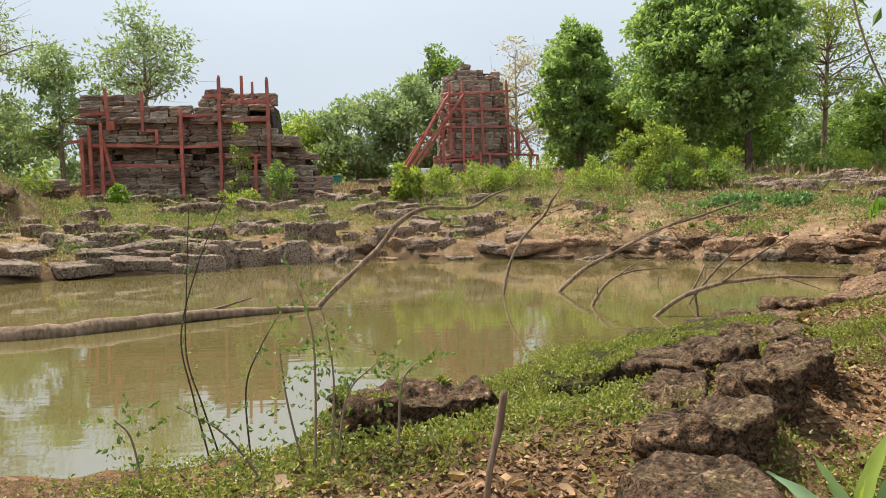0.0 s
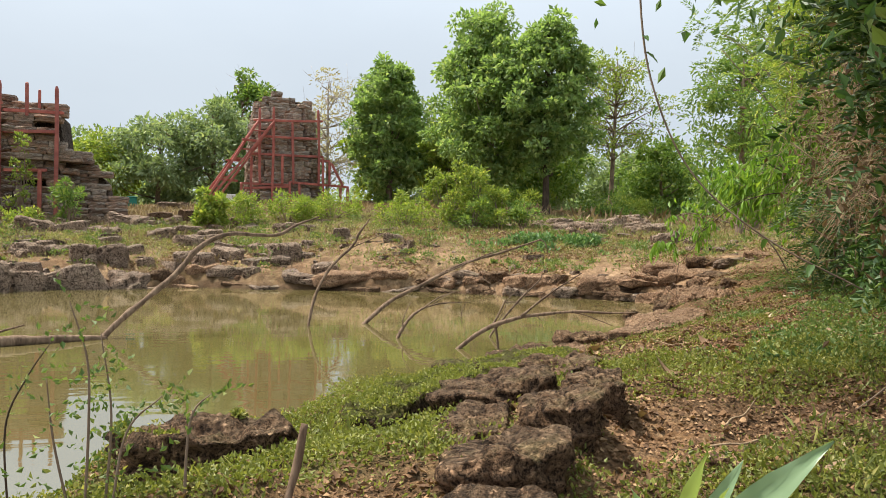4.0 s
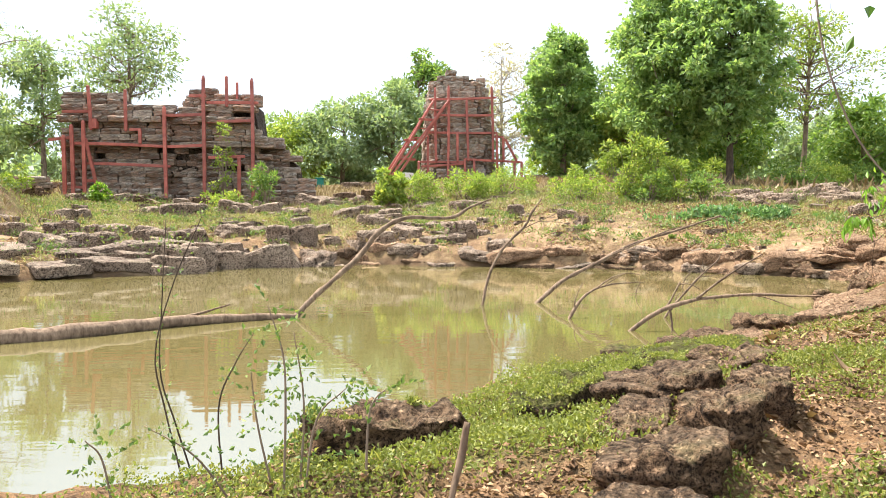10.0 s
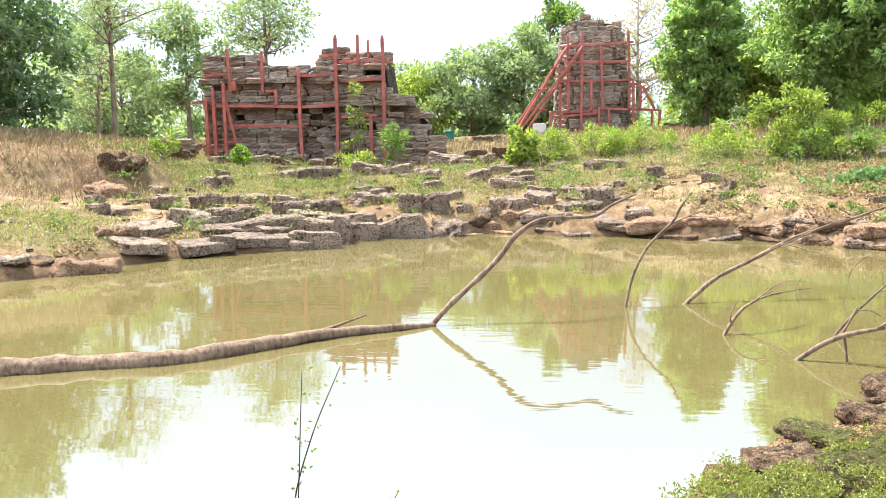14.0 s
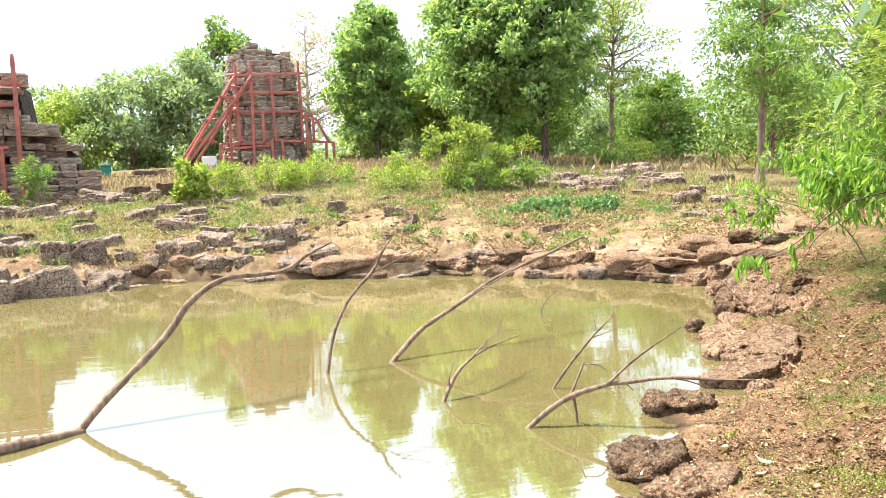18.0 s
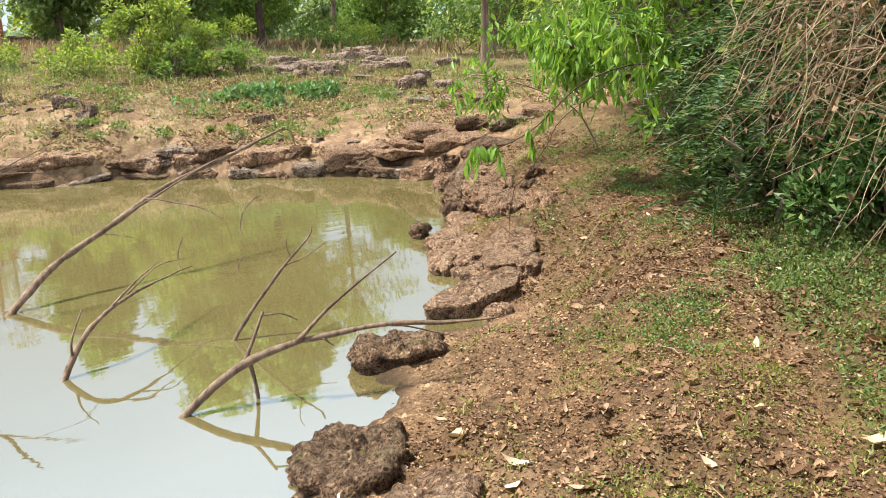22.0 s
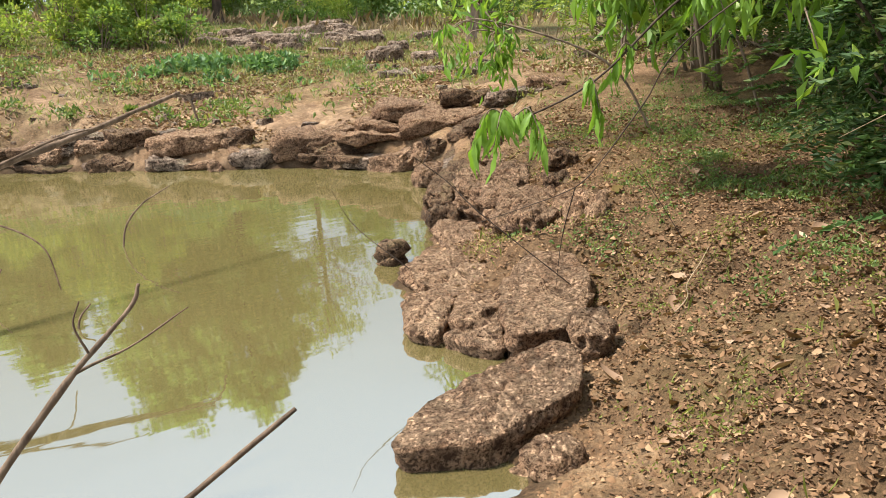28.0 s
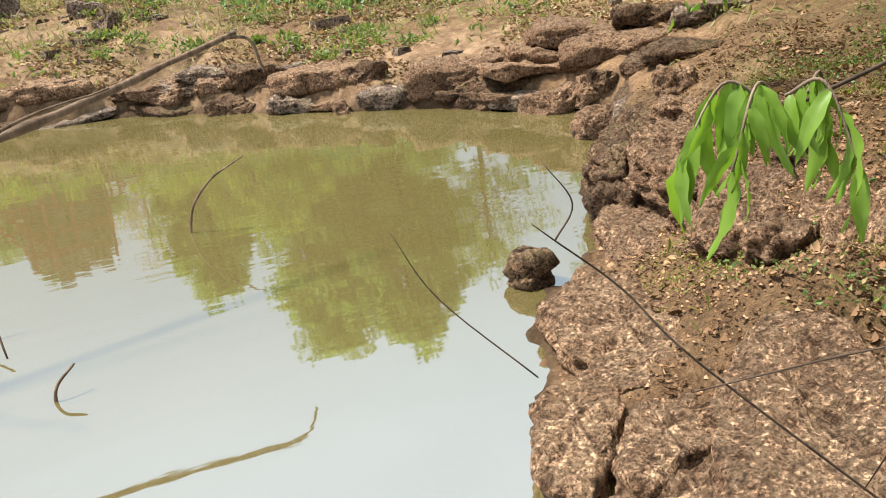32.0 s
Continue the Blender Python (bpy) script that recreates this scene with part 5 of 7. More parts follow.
FAR_BLOCKS_A = [(-1.27, 23.95, .59, .5, 7), (-.63, 24.17, .74, .5, 5), (-1.51, 22.34, 1.77, .5, 9), (-2.98, 19.89, 1.16, .4, 15), (-2.84, 21.02, .77, .45, 13), (-2.39, 21.73, 1.07, .45, 12), (-2.64, 24.51, .84, .31, 11), (-2.07, 25.07, .62, .22, 9), (1.22, 24.57, .68, .3, 0), (2.32, 24.71, .83, .33, -3), (3.81, 24.13, .82, .47, -7), (5.84, 26.73, .51, .34, -11), (7.08, 24.9, .55, .24, -15), (-3.4, 22.8, .85, .35, 14), (-3.88, 22.68, .85, .21, 15), (1.07, 30.32, 1.15, .27, 1), (.38, 29.25, .92, .26, 2), (1.32, 26.85, 1.0, .27, 0)]
FAR_BLOCKS_B = [(-.37, 25.42, .78, .22, 4), (4.72, 29.81, 1.51, .26, -7), (-3.71, 30.91, 1.19, .4, 10), (-2.69, 30.93, 1.18, .32, 8), (-5.13, 29.22, 1.51, .45, 14), (-1.38, 34.26, .88, .44, 5), (13.75, 27.45, .77, .27, -27), (15.05, 27.94, .8, .28, -29), (14.92, 28.87, 1.02, .2, -28), (18.75, 31.5, 1.17, .33, -32), (17.51, 27.12, .82, .29, -34), (14.92, 22.69, .75, .33, -35), (16.39, 24.23, .46, .29, -36), (15.38, 21.79, .66, .23, -38), (.18, 24.23, .44, .22, 3), (3.25, 26.02, .64, .19, -5), (-1.38, 30.03, .76, .27, 6), (2.61, 25.91, .48, .19, -3)]
FAR_BLOCKS_C = [(-5.93, 19.83, .96, .34, 23), (-7.44, 21.8, .54, .31, 24), (-6.35, 22.09, .77, .46, 21), (-6.02, 23.5, .65, .24, 19), (-5.6, 23.81, .59, .2, 18), (-5.38, 20.53, .84, .37, 21), (-4.93, 20.85, .57, .4, 19), (-4.15, 20.15, 1.76, .34, 17), (-4.22, 22.02, .74, .37, 16), (-3.17, 20.57, .96, .38, 14), (-2.41, 22.28, .88, .35, 11), (-2.78, 21.28, .7, .34, 13), (-9.04, 21.51, .47, .22, 29), (1.94, 29.11, .73, .26, -1), (13.2, 27.9, .6, .2, -20), (14.3, 28.3, .5, .3, -24), (16.0, 28.4, .7, .24, -26)]
for k, (x, y, w, h, a) in enumerate(FAR_BLOCKS_A + FAR_BLOCKS_B + FAR_BLOCKS_C):
    boulder(x, y, w, h, a, 300 + k, M_BLOCK, "fallen squared laterite block on the grassy bank", "fallen blocks of the far bank", 8, 6.5, 0.14, 0.0, 0.7 if w < 1 else 0.4, "stone_block", 6 * math.sin(k * 2.3))
rng = np.random.default_rng(76)
for k in range(34):
    x, y = 13.2 + rng.uniform(0, 6.5), 26.3 + rng.uniform(0, 5.5)
    w = rng.uniform(0.35, 0.95)
    boulder(x, y, w, w * rng.uniform(0.25, 0.45), rng.uniform(-50, 0), 640 + k, M_BLOCK, "tumbled reddish stone block in dry grass", "tumbled blocks in the field", 4, 6.0, 0.14, 0.0, 0.7, "stone_block", rng.normal() * 7)
rng = np.random.default_rng(77)
for k in range(90):
    x, y = rng.uniform(-9, 5), rng.uniform(19, 34)
    if shore_distance(np.array([x]), np.array([y]))[0] < 0.25:
        continue
    w = rng.uniform(0.22, 0.75)
    boulder(x, y, w, w * rng.uniform(0.25, 0.5), rng.uniform(-40, 40), 500 + k, M_BLOCK, "fallen squared laterite block on the grassy bank", "fallen blocks of the far bank", 4, 6.0, 0.14, 0.0, 0.7, "stone_block", rng.normal() * 6)

# crest of mossy rock along the near edge and rubble at the waterline
rng = np.random.default_rng(78)
for k, (x, y, w, h, a) in enumerate([(2.85, 6.75, .6, .06, -42), (3.2, 7.15, .6, .06, -40), (3.7, 7.55, .6, .07, -40)]):
    boulder(x + 0.17, y - 0.17, w, h, a, 170 + k, M_ROCK_MOSS if k % 2 else M_ROCK_DARK, "low rugged mossy rock of the ledge's crest", "rocks on the ledge", 26, 3.4, 0.3, 0.016, 0.55)
for k in range(90):
    i = int(rng.integers(len(OUTLINE)))
    x, y = OUTLINE[i] + rng.normal(size=2) * 0.22
    if not (2.0 < x < 13 and y > 13.5):
        continue
    w = rng.uniform(0.14, 0.42) * (1.6 if y > 14 else 1)
    boulder(x, y, w, w * rng.uniform(0.2, 0.5), rng.uniform(-60, 0), 700 + k, M_ROCK if rng.uniform() < 0.6 else M_ROCK_DARK, "small pitted laterite rock at the waterline", "small rocks at the waterline", 14 if y < 14 else 8, 3.0, 0.3, 0.012, 0.8)

# worn paving slabs stepping down to the water on the far left, and a rugged stone lip on the far shore
rng = np.random.default_rng(79)
for row, back in enumerate((0.3, 1.15)):
    i, gone = 0, 0.0
    run = [p for p in OUTLINE if p[0] < -1.2 and 16.9 < p[1] < 23.1 and p[0] > -8]
    for a, b in zip(run[:-1], run[1:]):
        step = np.asarray(b) - np.asarray(a)
        gone += float(np.linalg.norm(step))
        if gone < 1.05 + 0.35 * row or np.linalg.norm(step) > 3:
            continue
        along = math.degrees(math.atan2(step[1], step[0]))
        out = np.array([-step[1], step[0]]) / np.linalg.norm(step)
        x, y = np.asarray(a) + out * (back + rng.normal() * 0.08)
        w, d = gone * rng.uniform(0.85, 1.0), rng.uniform(0.6, 0.85)
        gone = 0.0
        ob = part("flat_stone", rock_mesh("flat_stone", w, d, 0.25, 800 + i + 40 * row, 14, 9.0, 0.1, 0.01), M_BLOCK)
        ob.matrix_basis = pose(x, y, max(ground(x, y), 0.0) + 0.01, 9 + rng.normal() * 3, rng.normal() * 4, along + rng.normal() * 8)
        tagged(ob, "worn flat laterite slab sloping to the far water's edge", "stone", "slabs of the far shore")
        i += 1
gone = 0.0
for k, (a, b) in enumerate(zip(OUTLINE[:-1], OUTLINE[1:])):
    if not (-1.6 < a[0] < 12 and a[1] > 15.2):
        continue
    step = np.asarray(b) - np.asarray(a)
    gone += float(np.linalg.norm(step))
    if gone < 0.85:
        continue
    gone = 0.0
    out = np.array([-step[1], step[0]]) / np.linalg.norm(step)
    x, y = np.asarray(a) + out * rng.uniform(-0.1, 0.2)
    w = rng.uniform(0.75, 1.35)
    boulder(x, y, w * 1.15, rng.uniform(0.05, 0.15), math.degrees(math.atan2(-out[0], out[1])) + rng.normal() * 10, 900 + k, (M_BLOCK, M_ROCK, M_BLOCK, M_BLOCK, M_ROCK_DARK)[int(rng.integers(5))], "rugged low laterite rock of the far shore's lip", "rocks of the far shore's lip", 14, 5.5, 0.24, 0.025, 0.8)
rng = np.random.default_rng(83)
for k in range(60):
    x, y = rng.uniform(-12.5, 2.5), 33.2 + rng.uniform(0, 1.9) ** 1.0
    w = rng.uniform(0.4, 0.95)
    boulder(x, y, w, w * rng.uniform(0.3, 0.6), rng.uniform(-25, 25), 1000 + k, M_BLOCK if k % 3 else M_ROCK_DARK, "fallen stone block at the foot of the ruined wall", "fallen blocks below the wall", 4, 7.0, 0.14, 0.0, 0.7, "stone_block", rng.normal() * 7)
for k, (x, y, w, h) in enumerate([(-9.3, 22.6, 1.1, .35), (-9.6, 23.8, 1.2, .5)]):
    boulder(x, y, w, h, 25, 1100 + k, M_ROCK_DARK if k % 2 else M_ROCK, "eroded lump of reddish earth below the mound", "earth lumps below the mound", 14, 2.6, 0.4, 0.03, 0.8, "earth_lump")
# ---- dead wood standing in the pond ----
def snag(name, label, limbs, material=None, sides=9):
    """limbs: (part name, places, radii); the first is the stem."""
    x, y, z = limbs[0][1][0]
    root = thing(name, x, y, z, label, "branch")
    for k, (pname, pts, radii) in enumerate(limbs):
        path = smooth_path(np.array(pts) - (x, y, z), 6)
        path = path + 0.006 * fbm(path * 6 + k, 2)[:, None]
        part(pname, Bundle().tube(path, [r * 0.78 for r in radii], sides if k == 0 else 6, 0.25, k).mesh(pname, True), material or M_DEAD, root)
    return root


snag("fallen_log", "long barkless pale log in the water with one raised limb", [
    ("stem", [(-6.0, 8.3, .0), (-4.6, 8.7, .03), (-3.5, 9.05, .04), (-2.6, 9.35, .03), (-1.9, 9.55, .03), (-1.2, 10.1, .05), (-.5, 10.75, .05), (.1, 11.1, .03), (.56, 11.4, .0)], [.15, .15, .14, .13, .115, .085, .065, .05]),
    ("limb", [(.5, 11.38, -.02), (.7, 11.49, .2), (1.02, 11.66, .48), (1.31, 11.82, .75), (1.55, 11.94, 1.04), (1.9, 12.13, 1.22), (2.5, 12.45, 1.22), (2.82, 12.61, 1.38), (3.13, 12.78, 1.5)], [.042, .045, .042, .038, .03, .014]),
    ("stub", [(-.75, 10.5, .08), (-.45, 10.85, .13), (-.2, 11.05, .2)], [.025, .012])], M_DEAD, 12)
snag("dead_branch", "thin dead branch rising from the pond with a forked tip", [
    ("stem", [(2.97, 12.66, -.2), (2.99, 12.66, .0), (3.1, 12.8, .4), (3.32, 12.95, .78), (3.65, 13.0, 1.11), (3.75, 13.0, 1.3), (3.9, 13.03, 1.5)], [.03, .03, .026, .024, .012]),
    ("twig", [(3.6, 13.0, 1.06), (3.95, 13.0, 1.22), (4.3, 13.05, 1.36)], [.012, .005]),
    ("twig", [(3.85, 13.0, 1.18), (4.25, 13.0, 1.15), (4.5, 13.0, .98)], [.008, .004])])
snag("dead_branch", "long dead branch slanting out of the pond with drooping twigs", [
    ("stem", [(3.7, 12.85, -.1), (3.82, 12.9, .0), (4.25, 13.15, .3), (4.82, 13.35, .55), (5.5, 13.6, .85), (6.3, 13.9, 1.05), (7.12, 14.21, 1.28)], [.044, .042, .036, .03, .018]),
    ("twig", [(7.05, 14.18, 1.26), (7.18, 14.2, 1.23), (7.25, 14.2, 1.06)], [.018, .012]),
    ("twig", [(5.2, 13.45, .76), (5.5, 13.1, .7), (5.75, 12.9, .55), (5.8, 12.8, .3)], [.012, .004]),
    ("twig", [(5.0, 13.4, .64), (5.9, 13.6, 1.0), (6.4, 13.7, 1.12)], [.016, .006]),
    ("twig", [(4.75, 13.3, .5), (4.95, 13.2, .45), (5.1, 13.2, .32)], [.008, .003])])
snag("dead_branch", "dead forked branch standing in the water", [
    ("stem", [(3.8, 10.92, -.15), (3.83, 10.97, .0), (3.98, 11.07, .2), (4.19, 11.2, .33), (4.6, 11.55, .38), (5.1, 12.0, .36)], [.026, .026, .022, .014, .006]),
    ("twig", [(4.1, 11.15, .28), (4.45, 11.4, .45), (4.75, 11.75, .5)], [.014, .005]),
    ("twig", [(3.9, 11.02, .1), (3.92, 11.03, .25), (4.02, 11.1, .42)], [.012, .005]),
    ("twig", [(4.4, 11.4, .38), (4.7, 11.6, .5), (5.0, 11.85, .47)], [.008, .004])])
snag("dead_branch", "crooked dead branch with several limbs reaching to the bank", [
    ("stem", [(4.1, 9.85, -.1), (4.23, 9.87, .0), (4.45, 9.83, .17), (4.65, 9.78, .27), (4.95, 9.6, .37), (5.3, 9.4, .42), (5.6, 9.15, .43), (5.85, 8.98, .44)], [.034, .036, .032, .024, .018, .008]),
    ("limb", [(4.85, 9.62, .36), (5.05, 9.6, .52), (5.25, 9.52, .68), (5.48, 9.45, .84)], [.02, .016, .006]),
    ("limb", [(4.6, 9.8, .26), (4.68, 9.83, .38), (4.76, 9.85, .52)], [.02, .01]),
    ("twig", [(4.75, 9.85, .5), (4.86, 9.8, .5), (4.95, 9.78, .44)], [.01, .004]),
    ("limb", [(4.62, 9.8, .27), (4.66, 9.82, .1), (4.68, 9.82, -.1)], [.018, .012]),
    ("twig", [(5.35, 9.36, .42), (5.55, 9.3, .36), (5.75, 9.25, .28)], [.01, .004]),
    ("twig", [(5.0, 9.56, .38), (5.05, 9.52, .32)], [.01, .004])], M_DEAD_DARK)
snag("dead_branch", "slim dead stick with side twigs leaning out of the water", [
    ("stem", [(4.97, 10.94, -.1), (5.01, 10.94, .03), (5.2, 10.9, .28), (5.4, 10.85, .52), (5.58, 10.8, .7), (5.62, 10.8, .78)], [.022, .02, .014, .006]),
    ("twig", [(5.38, 10.86, .5), (5.6, 10.95, .52), (5.85, 11.0, .6)], [.008, .003]),
    ("twig", [(5.45, 10.84, .56), (5.4, 10.8, .68), (5.42, 10.78, .76)], [.006, .003])], M_DEAD_DARK)
for k, pts in enumerate(([(6.8, 15.05, -.05), (6.85, 15.03, .18), (7.0, 14.97, .36), (7.2, 14.9, .48)], [(5.6, 13.9, -.05), (5.62, 13.9, .1), (5.7, 13.95, .22)]
                        , [(5.9, 13.0, -.05), (5.92, 13.0, .06), (6.0, 13.05, .12)])):
    snag("dead_twig", "thin dead twig sticking out of the water", [("stem", pts, [.014, .006])], M_DEAD_DARK, 6)
snag("wooden_stick", "broken dry stick planted in the moss", [("stem", [(1.74, 3.62, .22), (1.75, 3.63, .4), (1.78, 3.66, .52), (1.8, 3.67, .62)], [.014, .013, .015, .012])])
rng = np.random.default_rng(57)
for k, (x, y, a, length, r) in enumerate([(7.05, 9.55, 120, .16, .004), (7.9, 9.3, 60, .5, .004), (6.9, 8.6, 150, .35, .005), (5.6, 7.4, 40, .4, .005), (4.7, 6.6, 100, .3, .005), (8.2, 10.4, 20, .45, .004), (9.1, 11.0, 140, .5, .006), (6.2, 8.0, 70, .28, .004), (3.6, 4.4, 30, .35, .005), (3.3, 4.1, 160, .3, .005), (7.4, 8.7, 95, .9, .0035), (7.7, 9.0, 110, 1.1, .0035), (5.1, 6.9, 60, .3, .004), (8.7, 9.9, 75, .8, .0035)]):
    a = radians(a)
    run = [(x + math.cos(a) * length * u + rng.normal() * 0.04 * length, y + math.sin(a) * length * u + rng.normal() * 0.06 * length) for u in np.linspace(-0.5, 0.5, 5)]
    p = np.array([(u, v, ground(u, v) + 0.02 + rng.uniform(0.0, 0.05) * length) for u, v in run])
    t = thing("fallen_twig", *p[2], "thin dry twig lying on the leaf litter", "branch", "twigs on the bank")
    part("stem", Bundle().tube(smooth_path(p - p[2], 5), [r, r * 0.9, r * 0.5], 6, 0.2, k).mesh("stem", True), M_VINE, t)
# ---- thicket along the footpath ----
def big_leaf_mesh(seed, length=1.0, width=0.34, droop=0.25, wave=0.03):
    """A broad pointed leaf along +x with a folded midrib, curling down towards its tip."""
    rows, v = 9, []
    for i in range(rows):
        t = i / (rows - 1)
        w = width * math.sin(math.pi * min(1, t * 0.97 + 0.015) ** 0.8) ** 0.9 * (1 - 0.25 * t)
        for k, s in enumerate((-1, -0.5, 0, 0.5, 1)):
            z = -droop * t * t + 0.16 * abs(s) * w + wave * math.sin(t * 17 + seed + s * 2) * abs(s)
            v.append((t * length, s * w / 2, z))
    f = [(i * 5 + k, i * 5 + k + 1, i * 5 + k + 6, i * 5 + k + 5) for i in range(rows - 1) for k in range(4)]
    return mesh_of("leaf", v, f, True)


def pinned(parent, kind, material, at, way, size, rng, roll=0.0):
    me = kind[int(rng.integers(len(kind)))]
    if not me.materials:
        me.materials.append(material)
    ob = new("leaf", me)
    ob.parent = parent
    m = Vector(way).to_track_quat("X", "Z").to_matrix().to_4x4() @ pose(0, 0, 0, roll, 0, 0)
    m.translation = at
    ob.matrix_basis = m @ Matrix.Diagonal((size, size, size, 1))
    return ob


DROOP = [big_leaf_mesh(k, 1.0, 0.27, 0.35) for k in range(3)]
for me in DROOP:
    me.materials.append(M_LEAF_BIG)
hang = thing("leafy_branch", 9.3, 9.9, ground(9.3, 9.9), "thin branch with long drooping bright green leaves over the bank", "branch")
o = np.array([9.3, 9.9, ground(9.3, 9.9)])
hang_stem = smooth_path(np.array([(9.3, 9.9, .6), (9.25, 10.0, 1.4), (8.9, 10.25, 1.85), (8.3, 10.5, 1.75), (7.8, 10.7, 1.34), (7.35, 10.85, 1.15)]) - o, 8)
part("stem", Bundle().tube(hang_stem, [.016, .009, .006, .004], 7).mesh("stem", True), M_BARK_DARK, hang)
rng = np.random.default_rng(31)
for k, (base, toward) in enumerate((((7.36, 10.85, 1.2), (-.42, .3)), ((7.4, 10.83, 1.2), (.1, -.5)), ((7.38, 10.84, 1.2), (-.45, -.1)), ((7.45, 10.82, 1.2), (.35, .1)), ((7.75, 10.72, 1.32), (.0, -.3)), ((8.0, 10.62, 1.47), (-.4, .2)), ((8.3, 10.5, 1.74), (.2, -.4)), ((8.45, 10.45, 1.78), (-.3, .4)), ((8.75, 10.3, 1.83), (-.2, -.4)), ((9.0, 10.15, 1.75), (-.3, .3)), ((8.6, 10.36, 1.8), (-.5, -.1)), ((8.9, 10.2, 1.82), (.1, .4)))):
    b = np.array(base) - o
    tip = b + np.array([toward[0] * 0.3, toward[1] * 0.3, -0.12])
    spray = smooth_path([b, (b + tip) / 2 + (0, 0, 0.09), tip], 7)
    twig = part("twig", Bundle().tube(spray, [.0045, .0025], 5).mesh("twig", True), M_BARK, hang)
    for j in range(13):
        at = spray[min(len(spray) - 1, int(len(spray) * (j + 1.5) / 14))]
        side = 1 if j % 2 else -1
        way = (-toward[1] * side * 0.7 + toward[0] * 0.3 + rng.normal() * 0.22, toward[0] * side * 0.7 + toward[1] * 0.3 + rng.normal() * 0.22, -1.0 + rng.normal() * 0.3)
        pinned(twig, DROOP, M_LEAF_BIG, at, way, rng.uniform(0.1, 0.18), rng, rng.uniform(-70, 70))
for pts, r in (([(8.3, 9.7, 2.0), (7.5, 9.96, 1.53), (7.41, 10.12, 1.27), (7.32, 10.25, 1.05), (7.25, 10.33, .94), (7.12, 10.48, .86), (6.95, 10.6, .8)], .0055), ([(7.25, 10.33, .94), (7.3, 10.45, .7), (7.42, 10.6, .42)], .004), ([(7.3, 10.4, .5), (6.99, 10.62, .83), (6.9, 10.71, .96), (6.81, 10.77, 1.05), (6.78, 10.79, 1.08)], .004), ([(6.81, 10.77, 1.05), (6.84, 10.76, 1.11), (6.8, 10.78, 1.18)], .003), ([(8.2, 10.45, .52), (8.1, 10.55, .75), (8.0, 10.65, .95)], .004), ([(7.15, 11.38, .42), (6.95, 11.55, .65), (6.85, 11.6, .85)], .004)):
    p, r = np.array(pts), r * 0.65
    t = thing("bare_twig", *p[0], "thin bare twig reaching over the bank", "branch")
    part("stem", Bundle().tube(smooth_path(p - p[0], 6), [r, r * 0.8, r * 0.4], 6).mesh("stem", True), M_BARK_DARK, t)


def feathery(x, y, height, radius, seed, label, low=0.3, clumps=60, per=230, leaf=0.085, mat=None, lean=(0, 0)):
    """A shrubby tree whose fine leaflets stand in rows along thin sprays."""
    rng = np.random.default_rng(seed)
    root = thing("thicket_tree", x, y, ground(x, y) - 0.1, label, "tree", "thicket trees")
    wood, at, way = Bundle(), [], []
    for k in range(5):
        a = rng.uniform(0, 6.28)
        e = np.array([math.cos(a) * radius * 0.6 + lean[0], math.sin(a) * radius * 0.6 + lean[1], height * rng.uniform(0.7, 0.95)])
        stem = Bundle().tube(smooth_path([(0.1 * math.cos(a), 0.1 * math.sin(a), 0), e * (0.25, 0.25, 0.45) + rng.normal(size=3) * 0.1, e], 6), [.028, .018, .007], 7, 0.1, k)
        part("limb", stem.mesh("limb", True), M_BARK, root)
    for k in range(clumps):
        u = turned(rng, 1)[0] * rng.uniform(0.3, 1.0) ** 0.5
        c = np.array([u[0] * radius + lean[0] * (0.5 + 0.5 * u[2]), u[1] * radius + lean[1] * (0.5 + 0.5 * u[2]), low + (height - low) * (0.5 + 0.5 * u[2])])
        wood.tube(smooth_path([(c[0] * 0.3, c[1] * 0.3, c[2] * 0.6), c * (0.7, 0.7, 0.9) + rng.normal(size=3) * 0.1, c], 4), [.016, .009, .003], 4)
        for _ in range(max(1, per // 26)):
            d = turned(rng, 1, (u[0] * 0.8, u[1] * 0.8, -0.1))[0]
            s0, L = c + rng.normal(size=3) * 0.2, rng.uniform(0.25, 0.5)
            side = np.cross(d, (0, 0, 1)) + rng.normal(size=3) * 0.15
            side /= np.linalg.norm(side) + 1e-9
            t = np.linspace(0.1, 1, 13)
            row = s0 + d * (t * L)[:, None] + np.array([0, 0, -0.12]) * (t ** 2)[:, None]
            for sgn in (-1, 1):
                at.append(row)
                w = side * sgn + d * 0.45 + rng.normal(size=(13, 3)) * 0.12
                way.append(w / np.linalg.norm(w, axis=-1)[:, None])
    tagged(part("twigwork", wood.mesh("twigwork", True), M_BARK, root), kind="stuff")
    part("foliage", Bundle().add(*leaf_arrays(rng, np.concatenate(at), np.concatenate(way), leaf, 0.36)).mesh("foliage"), mat or M_LEAF_B, root)
    return root


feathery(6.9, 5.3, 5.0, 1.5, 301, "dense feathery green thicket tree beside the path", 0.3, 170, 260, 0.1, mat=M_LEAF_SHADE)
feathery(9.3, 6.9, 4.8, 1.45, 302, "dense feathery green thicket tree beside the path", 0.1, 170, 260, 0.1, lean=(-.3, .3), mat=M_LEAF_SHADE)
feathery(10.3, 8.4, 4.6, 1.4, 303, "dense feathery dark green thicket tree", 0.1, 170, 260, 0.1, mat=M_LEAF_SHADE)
feathery(11.0, 10.1, 5.0, 1.5, 304, "dense feathery yellow-green thicket tree at the field's corner", 0.9, 80, 240, lean=(-.8, .6), mat=M_LEAF_Y)
feathery(12.4, 11.8, 4.6, 1.5, 310, "dense feathery green thicket tree at the field's corner", 0.3, 80, 240, lean=(-.3, .3), mat=M_LEAF_B)
